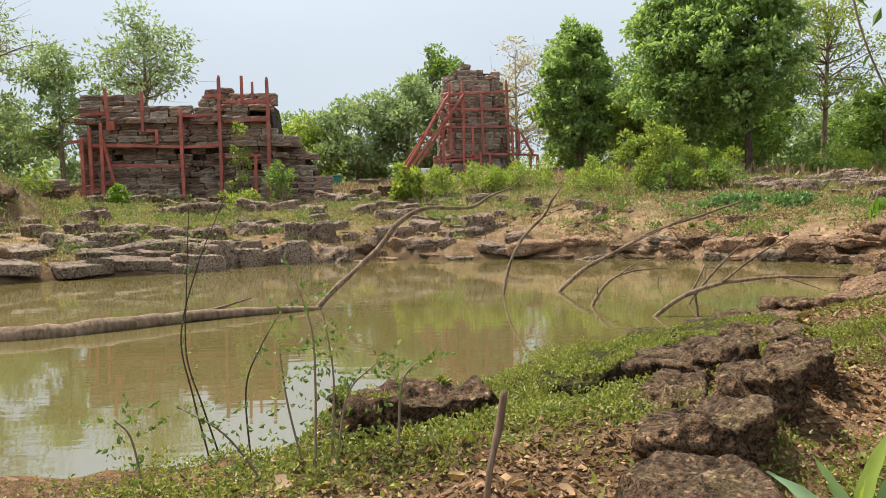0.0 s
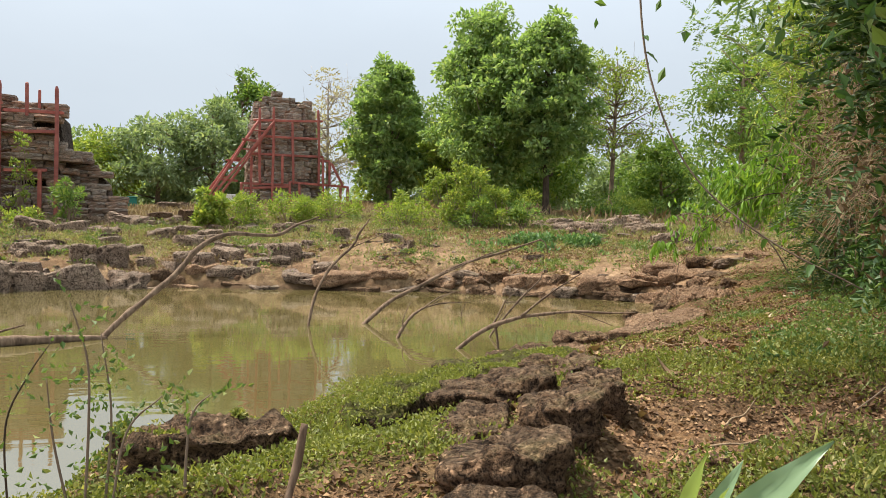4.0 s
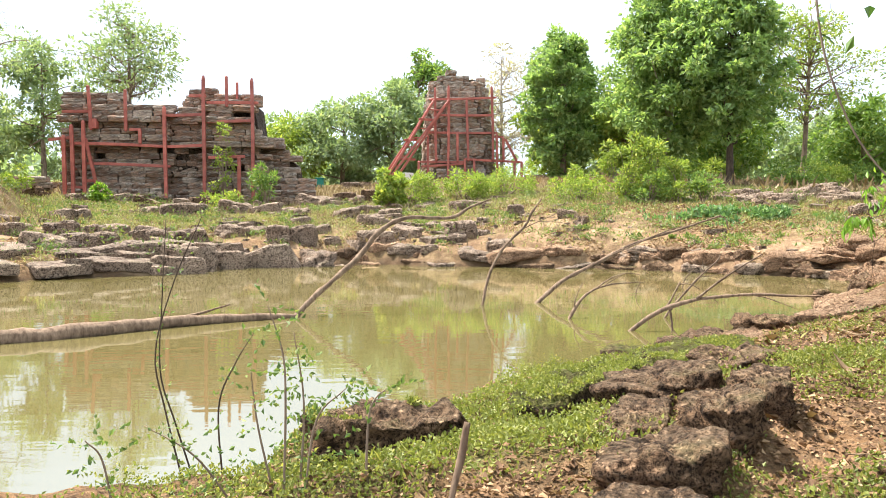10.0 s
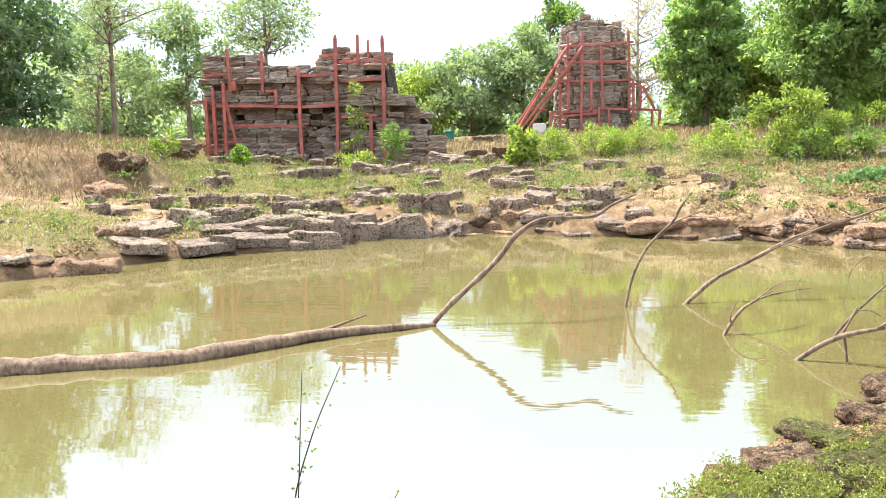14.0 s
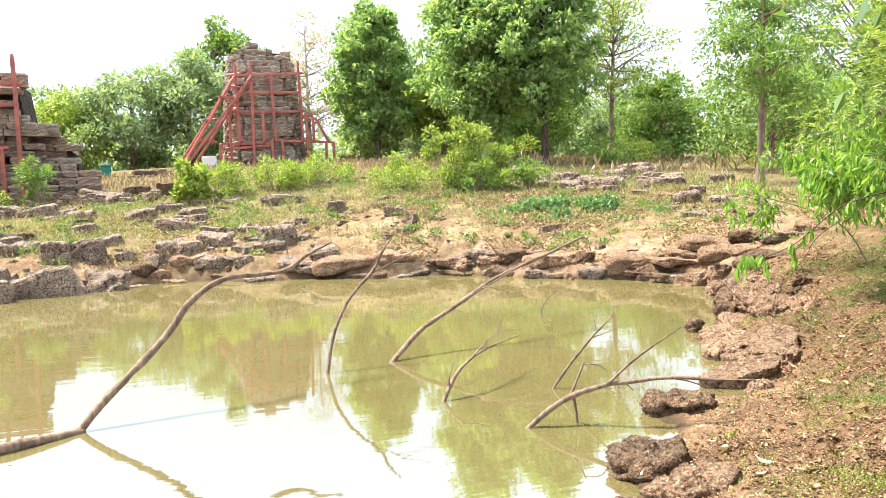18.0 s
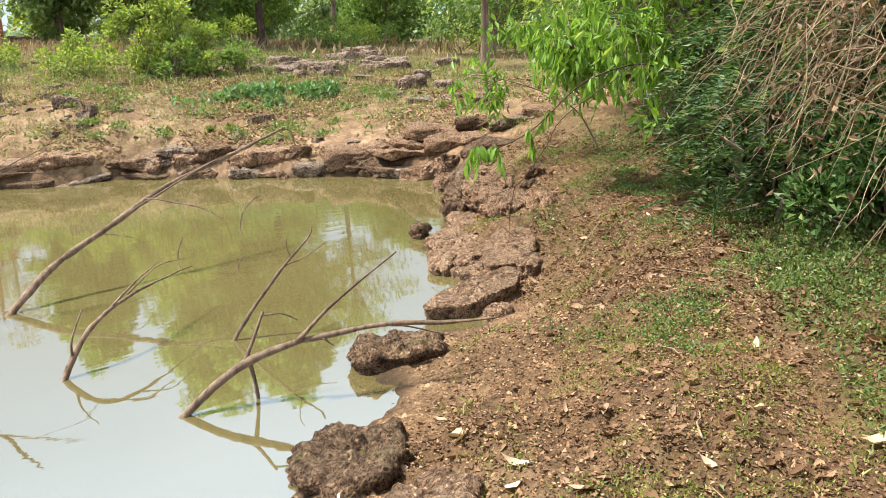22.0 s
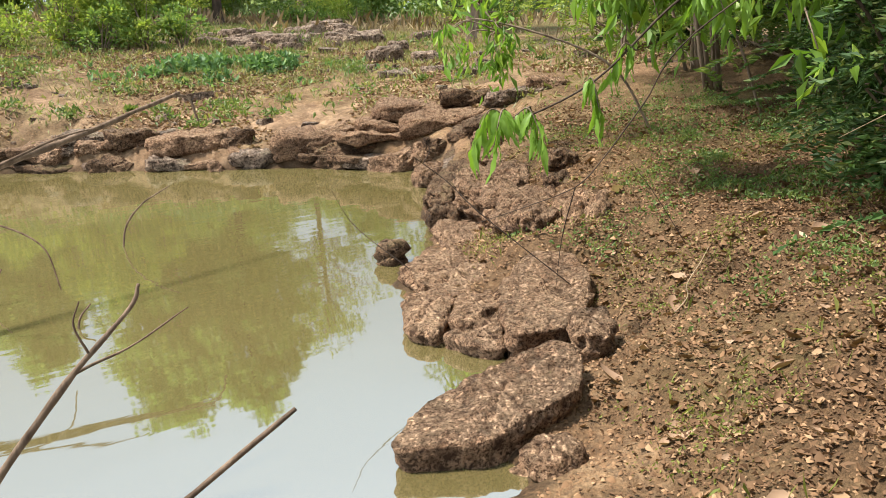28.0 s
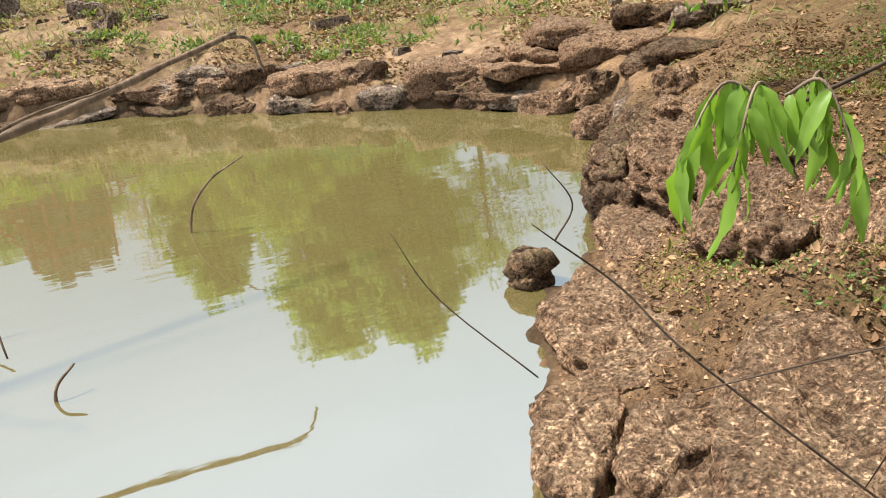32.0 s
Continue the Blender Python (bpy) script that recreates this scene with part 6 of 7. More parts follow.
feathery(12.8, 13.3, 5.4, 1.9, 311, "overhanging feathery yellow-green tree at the field's corner", 2.2, 46, 220, lean=(-1.3, .7), mat=M_LEAF_B)
feathery(14.4, 14.6, 4.2, 1.8, 305, "feathery green thicket tree at the field's corner", 0.2, 70, 220)
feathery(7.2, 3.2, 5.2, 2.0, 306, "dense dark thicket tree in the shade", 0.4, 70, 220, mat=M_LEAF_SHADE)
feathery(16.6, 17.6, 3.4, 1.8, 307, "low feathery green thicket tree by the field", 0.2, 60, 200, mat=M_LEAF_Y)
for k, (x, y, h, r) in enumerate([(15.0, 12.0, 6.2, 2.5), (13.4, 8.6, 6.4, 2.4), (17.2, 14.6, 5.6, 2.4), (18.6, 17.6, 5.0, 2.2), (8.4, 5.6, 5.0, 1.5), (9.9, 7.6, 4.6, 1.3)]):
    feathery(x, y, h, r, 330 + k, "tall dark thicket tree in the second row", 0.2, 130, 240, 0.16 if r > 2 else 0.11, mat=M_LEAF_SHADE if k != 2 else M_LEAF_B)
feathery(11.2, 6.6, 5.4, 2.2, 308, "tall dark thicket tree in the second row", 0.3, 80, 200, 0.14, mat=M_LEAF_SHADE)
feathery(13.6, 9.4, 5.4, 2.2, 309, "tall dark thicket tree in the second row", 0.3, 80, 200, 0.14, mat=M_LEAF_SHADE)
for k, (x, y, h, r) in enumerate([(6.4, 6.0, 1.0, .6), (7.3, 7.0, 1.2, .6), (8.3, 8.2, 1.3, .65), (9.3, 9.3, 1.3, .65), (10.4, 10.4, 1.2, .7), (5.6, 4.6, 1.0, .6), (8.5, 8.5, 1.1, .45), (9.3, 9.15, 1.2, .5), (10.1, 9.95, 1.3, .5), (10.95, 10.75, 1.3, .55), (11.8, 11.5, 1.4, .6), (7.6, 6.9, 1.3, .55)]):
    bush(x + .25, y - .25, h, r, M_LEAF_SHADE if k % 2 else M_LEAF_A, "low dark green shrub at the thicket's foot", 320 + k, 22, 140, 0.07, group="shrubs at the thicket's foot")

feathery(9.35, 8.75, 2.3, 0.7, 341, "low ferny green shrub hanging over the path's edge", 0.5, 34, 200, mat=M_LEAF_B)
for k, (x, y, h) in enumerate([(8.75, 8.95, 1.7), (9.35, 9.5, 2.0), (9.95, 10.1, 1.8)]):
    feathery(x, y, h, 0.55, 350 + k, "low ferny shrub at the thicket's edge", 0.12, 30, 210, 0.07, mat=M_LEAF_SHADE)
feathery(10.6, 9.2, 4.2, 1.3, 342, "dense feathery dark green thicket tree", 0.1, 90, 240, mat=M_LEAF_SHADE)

# drooping clusters of long fresh leaves over the path
rng = np.random.default_rng(41)
for (x, y, z), n, gap in (((10.6, 13.1, 2.25), 18, 0.6), ((9.1, 11.5, 1.98), 44, 0.4), ((9.0, 10.6, 2.1), 24, 0.4), ((11.3, 12.4, 2.9), 22, 0.8), ((9.9, 13.8, 1.65), 9, 0.32), ((9.6, 11.0, 2.6), 12, 0.6)):
    foot = (x + 1.2, y - 1.0)
    t = thing("drooping_bush", foot[0], foot[1], ground(*foot), "slender shrub with drooping clusters of long bright green leaves", "bush", "drooping shrubs")
    o = np.array([*foot, ground(*foot)])
    c = np.array([x, y, z]) - o
    part("stem", Bundle().tube(smooth_path([(0, 0, -0.05), c * (0.3, 0.3, 0.7), c + (0, 0, gap * 0.4), c + (-.3, .2, gap * 0.1)], 6), [.014, .01, .005], 7).mesh("stem", True), M_BARK, t)
    at, way = [], []
    wood = Bundle()
    for k in range(n):
        q = c + rng.normal(size=3) * gap * np.array([0.6, 0.6, 0.45])
        wood.tube(smooth_path([c * 0.9 + (0, 0, 0.1), (c + q) / 2 + (0, 0, 0.12), q], 4), [.008, .004], 4)
        m = 20
        d = turned(rng, m, (0, 0, -1.9))
        at.append(q + rng.normal(size=(m, 3)) * 0.09)
        way.append(d)
    tagged(part("twigwork", wood.mesh("twigwork", True), M_BARK, t), kind="stuff")
    part("foliage", Bundle().add(*leaf_arrays(rng, np.concatenate(at), np.concatenate(way), 0.15, 0.34)).mesh("foliage"), M_LEAF_BIG, t)

# heap of dry vines
tangle = thing("dry_vine_heap", 7.62, 7.72, ground(7.62, 7.72), "tangled heap of dry beige vines hanging over the path", "vine")
rng = np.random.default_rng(51)
for k in range(420):
    u = rng.uniform(-1, 1)
    c = np.array([u * 1.1 + rng.normal() * 0.25, u * 1.1 + rng.normal() * 0.22, 0.7 + rng.beta(2, 1.8) * 2.1])
    d = np.array([-0.5, 0.3, -0.05]) + rng.normal(size=3) * np.array([0.38, 0.38, 0.28])
    L = rng.uniform(0.3, 0.65)
    sag = np.array([0, 0, -rng.uniform(0.0, 0.22)])
    path = smooth_path([c - d * L * 0.7, c + rng.normal(size=3) * 0.08 + (0, 0, .1), c + d * L * 0.6 + sag, c + d * L + sag * 2.2], 5)
    path[:, 2] = np.maximum(path[:, 2], 0.06)
    part("vine", Bundle().tube(path, [rng.uniform(.0025, .006), .0015], 5).mesh("vine", True), M_VINE, tangle)
lv = Bundle()
n = 2200
spread_u = rng.uniform(-1, 1, n)
at = np.stack([spread_u * 1.1 + rng.normal(size=n) * 0.3, spread_u * 1.1 + rng.normal(size=n) * 0.25, 0.5 + rng.beta(2, 2, n) * 2.4], -1)
lv.add(*leaf_arrays(rng, at, turned(rng, n, (0, 0, -0.8)), 0.06, 0.45))
tagged(part("withered_leaves", lv.mesh("withered_leaves"), M_WITHER, tangle), kind="stuff")

# old tree at the first stop
old = thing("old_tree", 4.15, 3.85, 0.3, "old leaning tree with pale flaking bark and bare roots", "tree")
o = np.array([4.15, 3.85, 0.3])


def limb(parent, name, pts, radii, material, sides=10, rough=0.2):
    return part(name, Bundle().tube(smooth_path(np.array(pts) - o, 6), radii, sides, rough, len(pts)).mesh(name, True), material, parent)


def ridged(parent, name, pts, radii, material, sides=40, depth=0.02, seed=0.0, label=""):
    """A limb whose bark stands in ridges along it."""
    path = smooth_path(np.array(pts) - o, 12)
    v, f = tube_arrays(path, radii, sides)
    n = len(path) * sides
    axis = np.repeat(path, sides, axis=0)
    away = v[:n] - axis
    away /= np.linalg.norm(away, axis=-1)[:, None] + 1e-9
    q = v[:n] * (20, 20, 3.2) + seed
    v[:n] += away * (depth * (1.3 * np.abs(fbm(q, 3)) + 0.9 * fbm(v[:n] * 5 + seed, 2)))[:, None]
    return part(name, Bundle().add(v, f).mesh(name, True), material, parent, label)


ridged(old, "trunk", [(4.46, 3.66, .8), (4.43, 3.68, 1.05), (4.42, 3.68, 1.5), (4.42, 3.68, 2.2), (4.5, 3.68, 3.2), (4.7, 3.7, 4.6)], [.15, .17, .18, .17, .12, .06], M_BARK_OLD, 64, 0.045, 2.0)
for k, (pts, r) in enumerate((([(4.04, 3.98, .28), (4.07, 3.95, .42), (4.14, 3.9, .58), (4.25, 3.83, .78), (4.36, 3.75, 1.02)], [.07, .085, .075, .06, .05]), ([(4.36, 3.7, .3), (4.36, 3.72, .6), (4.4, 3.7, 1.0)], [.05, .05, .06]), ([(4.6, 3.45, .3), (4.52, 3.55, .7), (4.45, 3.66, 1.1)], [.08, .07, .07]), ([(4.75, 3.85, .35), (4.56, 3.78, .7), (4.46, 3.7, 1.05)], [.07, .06, .06]), ([(4.2, 4.1, .3), (4.3, 3.95, .6), (4.4, 3.75, .98)], [.03, .035, .035]))):
    ridged(old, "root", pts, r, M_BARK_OLD if k == 0 else M_BARK_DARK, 22, 0.016, 3.0 + k)
for pts, r in (([(4.2, 3.85, .95), (4.24, 3.84, .86), (4.3, 3.78, .74), (4.36, 3.72, .7)], [.016, .014, .012]), ([(4.23, 3.86, .93), (4.22, 3.87, .8), (4.26, 3.84, .7), (4.24, 3.86, .6)], [.009, .007, .004]), ([(4.36, 3.76, .78), (4.33, 3.77, .66), (4.35, 3.75, .55)], [.012, .009, .006]), ([(4.3, 3.8, .72), (4.37, 3.74, .69), (4.45, 3.68, .68)], [.012, .01, .008])):
    limb(old, "rootlet", pts, r, M_BARK, 8, 0.2)
limb(old, "limb", [(4.2, 3.92, .95), (4.2, 3.9, 1.2), (4.16, 3.93, 1.5), (4.06, 4.0, 1.95), (3.98, 4.05, 2.4), (3.95, 4.1, 3.0)], [.035, .025, .022, .02, .014], M_BARK_OLD, 10)
limb(old, "limb", [(4.45, 3.7, 2.6), (4.2, 4.4, 3.0), (4.0, 5.2, 3.1), (3.8, 5.9, 2.9)], [.05, .035, .015], M_BARK, 7)
limb(old, "limb", [(4.55, 3.7, 3.6), (4.0, 4.4, 4.4), (3.2, 5.0, 4.8), (2.5, 5.3, 4.9)], [.06, .04, .015], M_BARK, 7)
limb(old, "limb", [(4.5, 3.7, 3.0), (5.2, 4.6, 3.3), (5.8, 5.4, 3.2)], [.05, .03, .012], M_BARK, 7)
# dark lump fills the space where the roots' hollow lies in shade
mass = part("root_mass", rock_mesh("root_mass", 0.6, 0.42, 0.72, 5.5, 26, 2.6, 0.5, 0.03, True), M_BARK_DARK, old, "dark lump in place of the shaded hollow under the roots")
mass.matrix_basis = pose(0.38, -0.2, 0.5)
rng = np.random.default_rng(61)
for k in range(40):
    a = np.array([4.27 + rng.normal() * 0.07, 3.84 + rng.normal() * 0.07, rng.uniform(0.75, 1.15)])
    b = a + np.array([rng.normal() * 0.12 - 0.03, rng.normal() * 0.1 + 0.03, -rng.uniform(0.15, 0.4)])
    b[2] = max(b[2], 0.42)
    limb(old, "rootlet", [a, (a + b) / 2 + rng.normal(size=3) * 0.05, b], [.0045, .002], M_BARK if k % 3 else M_VINE, 5, 0.0)
ivy = [big_leaf_mesh(k, 1.0, 0.5, 0.25) for k in (11, 12)]
for me in ivy:
    me.materials.append(M_LEAF_A)
for k in range(26):
    a = np.array([4.15, 4.15, 1.85]) - o + rng.normal(size=3) * (0.2, 0.3, 0.33)
    pinned(old, ivy, M_LEAF_A, a, (rng.normal() * 0.5, rng.normal() * 0.5, -0.9), rng.uniform(0.05, 0.085), rng, rng.uniform(-60, 60))
at, way = [], []
# the highest clusters hang out of view, added to shade ledge and bank
for c, s, n in (((4.6, 3.8, 4.4), 1.1, 700), ((3.9, 5.3, 3.1), .6, 300), ((5.6, 5.2, 3.3), .7, 400), ((4.6, 4.6, 3.2), .7, 350), ((5.0, 4.4, 2.2), .5, 170), ((4.45, 4.3, 2.0), .35, 60), ((5.0, 4.9, 3.9), 1.5, 2600), ((5.6, 3.6, 4.0), 1.6, 2400), ((6.2, 5.2, 3.4), 1.2, 1200), ((3.6, 3.2, 4.9), 1.1, 1700), ((4.9, 4.6, 4.0), 0.9, 800), ((2.7, 5.0, 5.0), 1.2, 1700), ((2.0, 3.9, 5.2), 1.3, 1500), ((3.8, 4.6, 5.2), 1.4, 1700)):
    at.append(np.array(c) - o + rng.normal(size=(n, 3)) * s * np.array([1, 1, 0.6]) * 0.6)
    way.append(turned(rng, n, (0, 0, -1.0)))
part("crown", Bundle().add(*leaf_arrays(rng, np.concatenate(at), np.concatenate(way), 0.12, 0.42)).mesh("crown"), M_LEAF_A, old)
at = np.array([4.35, 4.25, 1.3]) - o + rng.normal(size=(420, 3)) * (0.18, 0.25, 0.34)
at[:, 2] = np.maximum(at[:, 2], 0.12)
part("withered_leaves", Bundle().add(*leaf_arrays(rng, at, turned(rng, 420, (0, 0, -1.2)), 0.05, 0.42)).mesh("withered_leaves"), M_WITHER, old, "brown withered leaves")
creeper = thing("creeper", 3.57, 5.1, ground(3.57, 5.1), "thin hanging creeper with a few dark leaves", "vine")
p = np.array([(3.55, 5.14, 3.0), (3.57, 5.13, 2.19), (3.63, 5.06, 1.75), (3.78, 4.97, 1.4), (4.0, 4.75, 1.12), (4.3, 4.5, .9)]) - (3.57, 5.1, ground(3.57, 5.1))
cp = smooth_path(p, 6)
part("stem", Bundle().tube(cp, [.006, .005, .004], 5).mesh("stem", True), M_BARK, creeper)
small = [big_leaf_mesh(k, 1.0, 0.45, 0.2) for k in (7, 8)]
for me in small:
    me.materials.append(M_LEAF_A)
for k in (2, 7, 8, 12, 17, 20, 24, 27):
    pinned(creeper, small, M_LEAF_A, cp[k], (rng.normal(), rng.normal(), -0.5), rng.uniform(0.06, 0.1), rng)

# sapling leaning in front of the first stop
sap = thing("sapling", 3.1, 1.9, ground(3.1, 1.9), "sapling branch with long pale and yellow-green leaves", "plant")
o = np.array([3.1, 1.9, ground(3.1, 1.9)])
sp = smooth_path(np.array([(3.1, 1.9, .3), (3.0, 2.0, .8), (2.7, 2.15, .9), (2.46, 2.24, .87), (2.3, 2.31, .83), (2.12, 2.38, .775), (2.0, 2.43, .73)]) - o, 6)
part("stem", Bundle().tube(sp, [.006, .005, .0038, .0025], 8).mesh("stem", True), M_BARK, sap)
lance = [big_leaf_mesh(k, 1.0, 0.22, 0.12, 0.012) for k in (1, 4)]
lance_blue = [big_leaf_mesh(k, 1.0, 0.21, 0.14, 0.02) for k in (2, 5)]
for me in lance:
    me.materials.append(M_LEAF_Y)
for me in lance_blue:
    me.materials.append(M_LEAF_BLUE)
rng = np.random.default_rng(71)
for at, to, blue in (((2.02, 2.42, .74), (2.17, 2.32, .93), 1), ((2.01, 2.42, .74), (2.07, 2.38, .89), 1), ((2.0, 2.43, .735), (2.03, 2.41, .9), 0), ((2.0, 2.43, .73), (1.95, 2.45, .85), 1), ((1.99, 2.43, .73), (1.89, 2.47, .82), 1), ((2.02, 2.42, .74), (2.02, 2.37, .86), 0),
                     ((2.06, 2.4, .75), (2.16, 2.36, .8), 0), ((1.98, 2.43, .725), (1.88, 2.44, .77), 0), ((2.0, 2.42, .735), (1.96, 2.37, .84), 0), ((2.34, 2.28, .84), (2.35, 2.22, .95), 0), ((2.34, 2.28, .8), (2.28, 2.2, .9), 1), ((2.36, 2.26, .8), (2.4, 2.2, .88), 1), ((2.34, 2.27, .8), (2.26, 2.22, .83), 1), ((2.36, 2.26, .8), (2.46, 2.24, .84), 1)):
    a, b = np.array(at) - o, np.array(to) - o
    pinned(sap, lance_blue if blue else lance, None, a, b - a, float(np.linalg.norm(b - a)) * 0.66, rng, rng.choice((-1, 1)) * rng.uniform(45, 85))
part("twig", Bundle().tube(smooth_path(np.array([(2.35, 2.29, .845), (2.34, 2.28, .88), (2.35, 2.25, .92)]) - o, 4), [.003, .002], 5).mesh("twig", True), M_LEAF_Y, sap)
part("twig", Bundle().tube(smooth_path(np.array([(2.55, 2.2, .88), (2.45, 2.24, .8), (2.35, 2.27, .79)]) - o, 4), [.004, .002], 5).mesh("twig", True), M_LEAF_Y, sap)

# tall weeds at the water's edge
rng = np.random.default_rng(81)
for pts, label in (([(.79, 5.0, 0.0), (.70, 5.0, .3), (.64, 5.0, .52), (.65, 5.0, .82), (.67, 5.0, 1.16)], "tall bare weed stem with few tiny leaves"), ([(.74, 5.0, 0.0), (.66, 5.0, .35), (.62, 5.0, .6), (.7, 5.0, .9), (.82, 5.0, 1.18)], "tall bare weed stem with few tiny leaves"),
                   ([(.9, 5.0, .02), (.88, 5.0, .36), (.95, 5.0, .55), (1.03, 5.0, .68)], "curved thin bare weed stem"), ([(1.16, 4.9, .1), (1.17, 4.9, .4), (1.16, 4.9, .62), (1.1, 4.9, .82)], "leafy green weed with paired leaflets"), ([(1.12, 4.95, .1), (1.05, 4.95, .3), (1.02, 4.95, .55)], "leafy green weed with paired leaflets"),
                   ([(1.25, 4.85, .15), (1.3, 4.85, .35), (1.42, 4.85, .48)], "leafy green weed with paired leaflets"), ([(.95, 4.95, .05), (.8, 4.9, .2), (.6, 4.9, .33)], "small leafy green weed on the bank"), ([(.5, 4.85, .05), (.45, 4.85, .2), (.4, 4.8, .3)], "small leafy green weed on the bank"), ([(1.22, 4.95, .12), (1.24, 4.95, .4), (1.2, 4.95, .7)], "leafy green weed with paired leaflets"), ([(1.5, 4.8, .2), (1.52, 4.8, .4), (1.6, 4.8, .5)], "small leafy green weed on the bank")):
    p = np.array(pts)
    if "leafy" in label:
        p = np.array([1.59, 1.53, 1.11]) + (p - (1.59, 1.53, 1.11)) * 0.8
    p[0, 2] = ground(p[0, 0], p[0, 1]) - 0.02
    t = thing("weed", *p[0], label, "plant", "weeds at the water's edge")
    path = smooth_path(p - p[0], 7)
    part("stem", Bundle().tube(path, [.0048, .0036, .0016], 6).mesh("stem", True), M_BARK_DARK if "bare" in label else M_BARK, t)
    at, way = [], []
    sparse = "bare" in label
    for k in range(3 if not sparse else 6, len(path), 2):
        for s in (-1, 1):
            e = turned(rng, 1, (s * 1.2, 0.2, 0.3))[0]
            m = 6 if not sparse else 2
            row = path[k] + e * np.linspace(0.02, 0.11 if not sparse else 0.03, m)[:, None]
            at.append(row)
            way.append(turned(rng, m, e * 1.2 + (0, 0, 0.6)))
    part("foliage", Bundle().add(*leaf_arrays(rng, np.concatenate(at), np.concatenate(way), 0.018 if sparse else 0.024, 0.6)).mesh("foliage"), M_HERB, t)
# ---- moss, herbs, grass and fallen leaves ----
rng = np.random.default_rng(90)
_green = lambda x, y: cover_fields(x, y)[0]
_litter = lambda x, y: cover_fields(x, y)[3]

pts, d = scatter(rng, 420000, (-0.8, 5.2, 2.6, 8.2), _green, 1.0)
lift = rng.uniform(0, 1, len(pts)) ** 2 * (0.035 + 0.05 * ease((fbm(pts * 4, 2) + 0.1) / 0.5))
stuff("creeping_herb", Bundle().add(*leaf_arrays(rng, pts + np.c_[0 * lift, 0 * lift, lift], turned(rng, len(pts), (0, 0, 0.55)), 0.02, 0.6)).mesh("creeping_herb"), M_MOSS, "low carpet of small yellow-green creeping leaves", "groundcover")
pts, d = scatter(rng, 130000, (4.3, 13.0, 4.0, 16.0), lambda x, y: ease((cover_fields(x, y)[0] - 0.25) / 0.6), 1.2)
lift = rng.uniform(0, 1, len(pts)) ** 1.6 * 0.13
stuff("undergrowth", Bundle().add(*leaf_arrays(rng, pts + np.c_[0 * lift, 0 * lift, lift], turned(rng, len(pts), (0, 0, 0.5)), 0.032, 0.58)).mesh("undergrowth"), M_HERB, "dense low green undergrowth beside the path", "groundcover")
def mounds(x, y):
    u, v = (x - 12) * .88 - (y - 23.8) * .48, (x - 12) * .48 + (y - 23.8) * .88
    m = np.exp(-((u + 0.75) / 0.75) ** 4 - (v / 0.75) ** 4) + 0.9 * np.exp(-((u - 0.85) / 0.7) ** 4 - ((v + 0.1) / 0.8) ** 4) + 0.3 * np.exp(-(u / 2.3) ** 4 - ((v + 0.3) / 1.0) ** 4)
    return m * ease((fbm(np.stack([x, y, 0 * x], -1) * 1.6, 3) + 0.3) / 0.35)


pts, d = scatter(rng, 15000, (9.2, 15.0, 21.5, 26.0), mounds)
lift = rng.uniform(0, 1, len(pts)) * 0.3 * np.clip(mounds(pts[:, 0], pts[:, 1]), 0.1, 1)
stuff("green_creeper", Bundle().add(*leaf_arrays(rng, pts + np.c_[0 * lift, 0 * lift, lift], turned(rng, len(pts), (0, 0, 0.6)), 0.14, 0.65)).mesh("green_creeper"), M_CREEPER, "mounds of broad green creeper on the far bank", "groundcover")
pts, d = scatter(rng, 130000, (-14, 20, 15, 36), lambda x, y: 0.9 * cover_fields(x, y)[0] * ease((shore_distance(x, y) - 0.2) / 0.3))
lift = rng.uniform(0, 1, len(pts)) * 0.05
stuff("short_grass", Bundle().add(*leaf_arrays(rng, pts + np.c_[0 * lift, 0 * lift, lift], turned(rng, len(pts), (0, 0, 1.2)), 0.11, 0.3)).mesh("short_grass"), M_TURF, "short patchy green grass on the far bank", "grass")


def blades(rng, pts, tall, wide, spread=0.35):
    n = len(pts)
    w = turned(rng, n, (0, 0, 1 / spread))
    side = np.cross(w, turned(rng, n))
    side /= np.linalg.norm(side, axis=-1)[:, None] + 1e-9
    h = tall * rng.uniform(0.5, 1.2, n)[:, None]
    bend = turned(rng, n) * np.array([1, 1, 0.1]) * h * 0.3
    v = np.stack([pts - side * wide / 2, pts + side * wide / 2, pts + w * h * 0.6 + side * wide * 0.3, pts + w * h + bend], 1).reshape(-1, 3)
    k = np.arange(n)[:, None] * 4
    return v, np.concatenate([k + [0, 1, 2, 2], k + [0, 2, 3, 3]])


def dry(x, y):
    n = fbm(np.stack([x, y, 0 * x], -1) * 0.8 + 5, 3)
    m = np.exp(-(((x + 13.5) / 4.8) ** 2 + ((y - 24.5) / 3.6) ** 2) ** 2)
    return np.clip(0.85 * m + 0.1 * ease((y - 21) / 5) * (0.4 + 1.2 * n) + 0.35 * ease((y - 34) / 4), 0, 1) * ease((shore_distance(x, y) - 0.5) / 0.6)


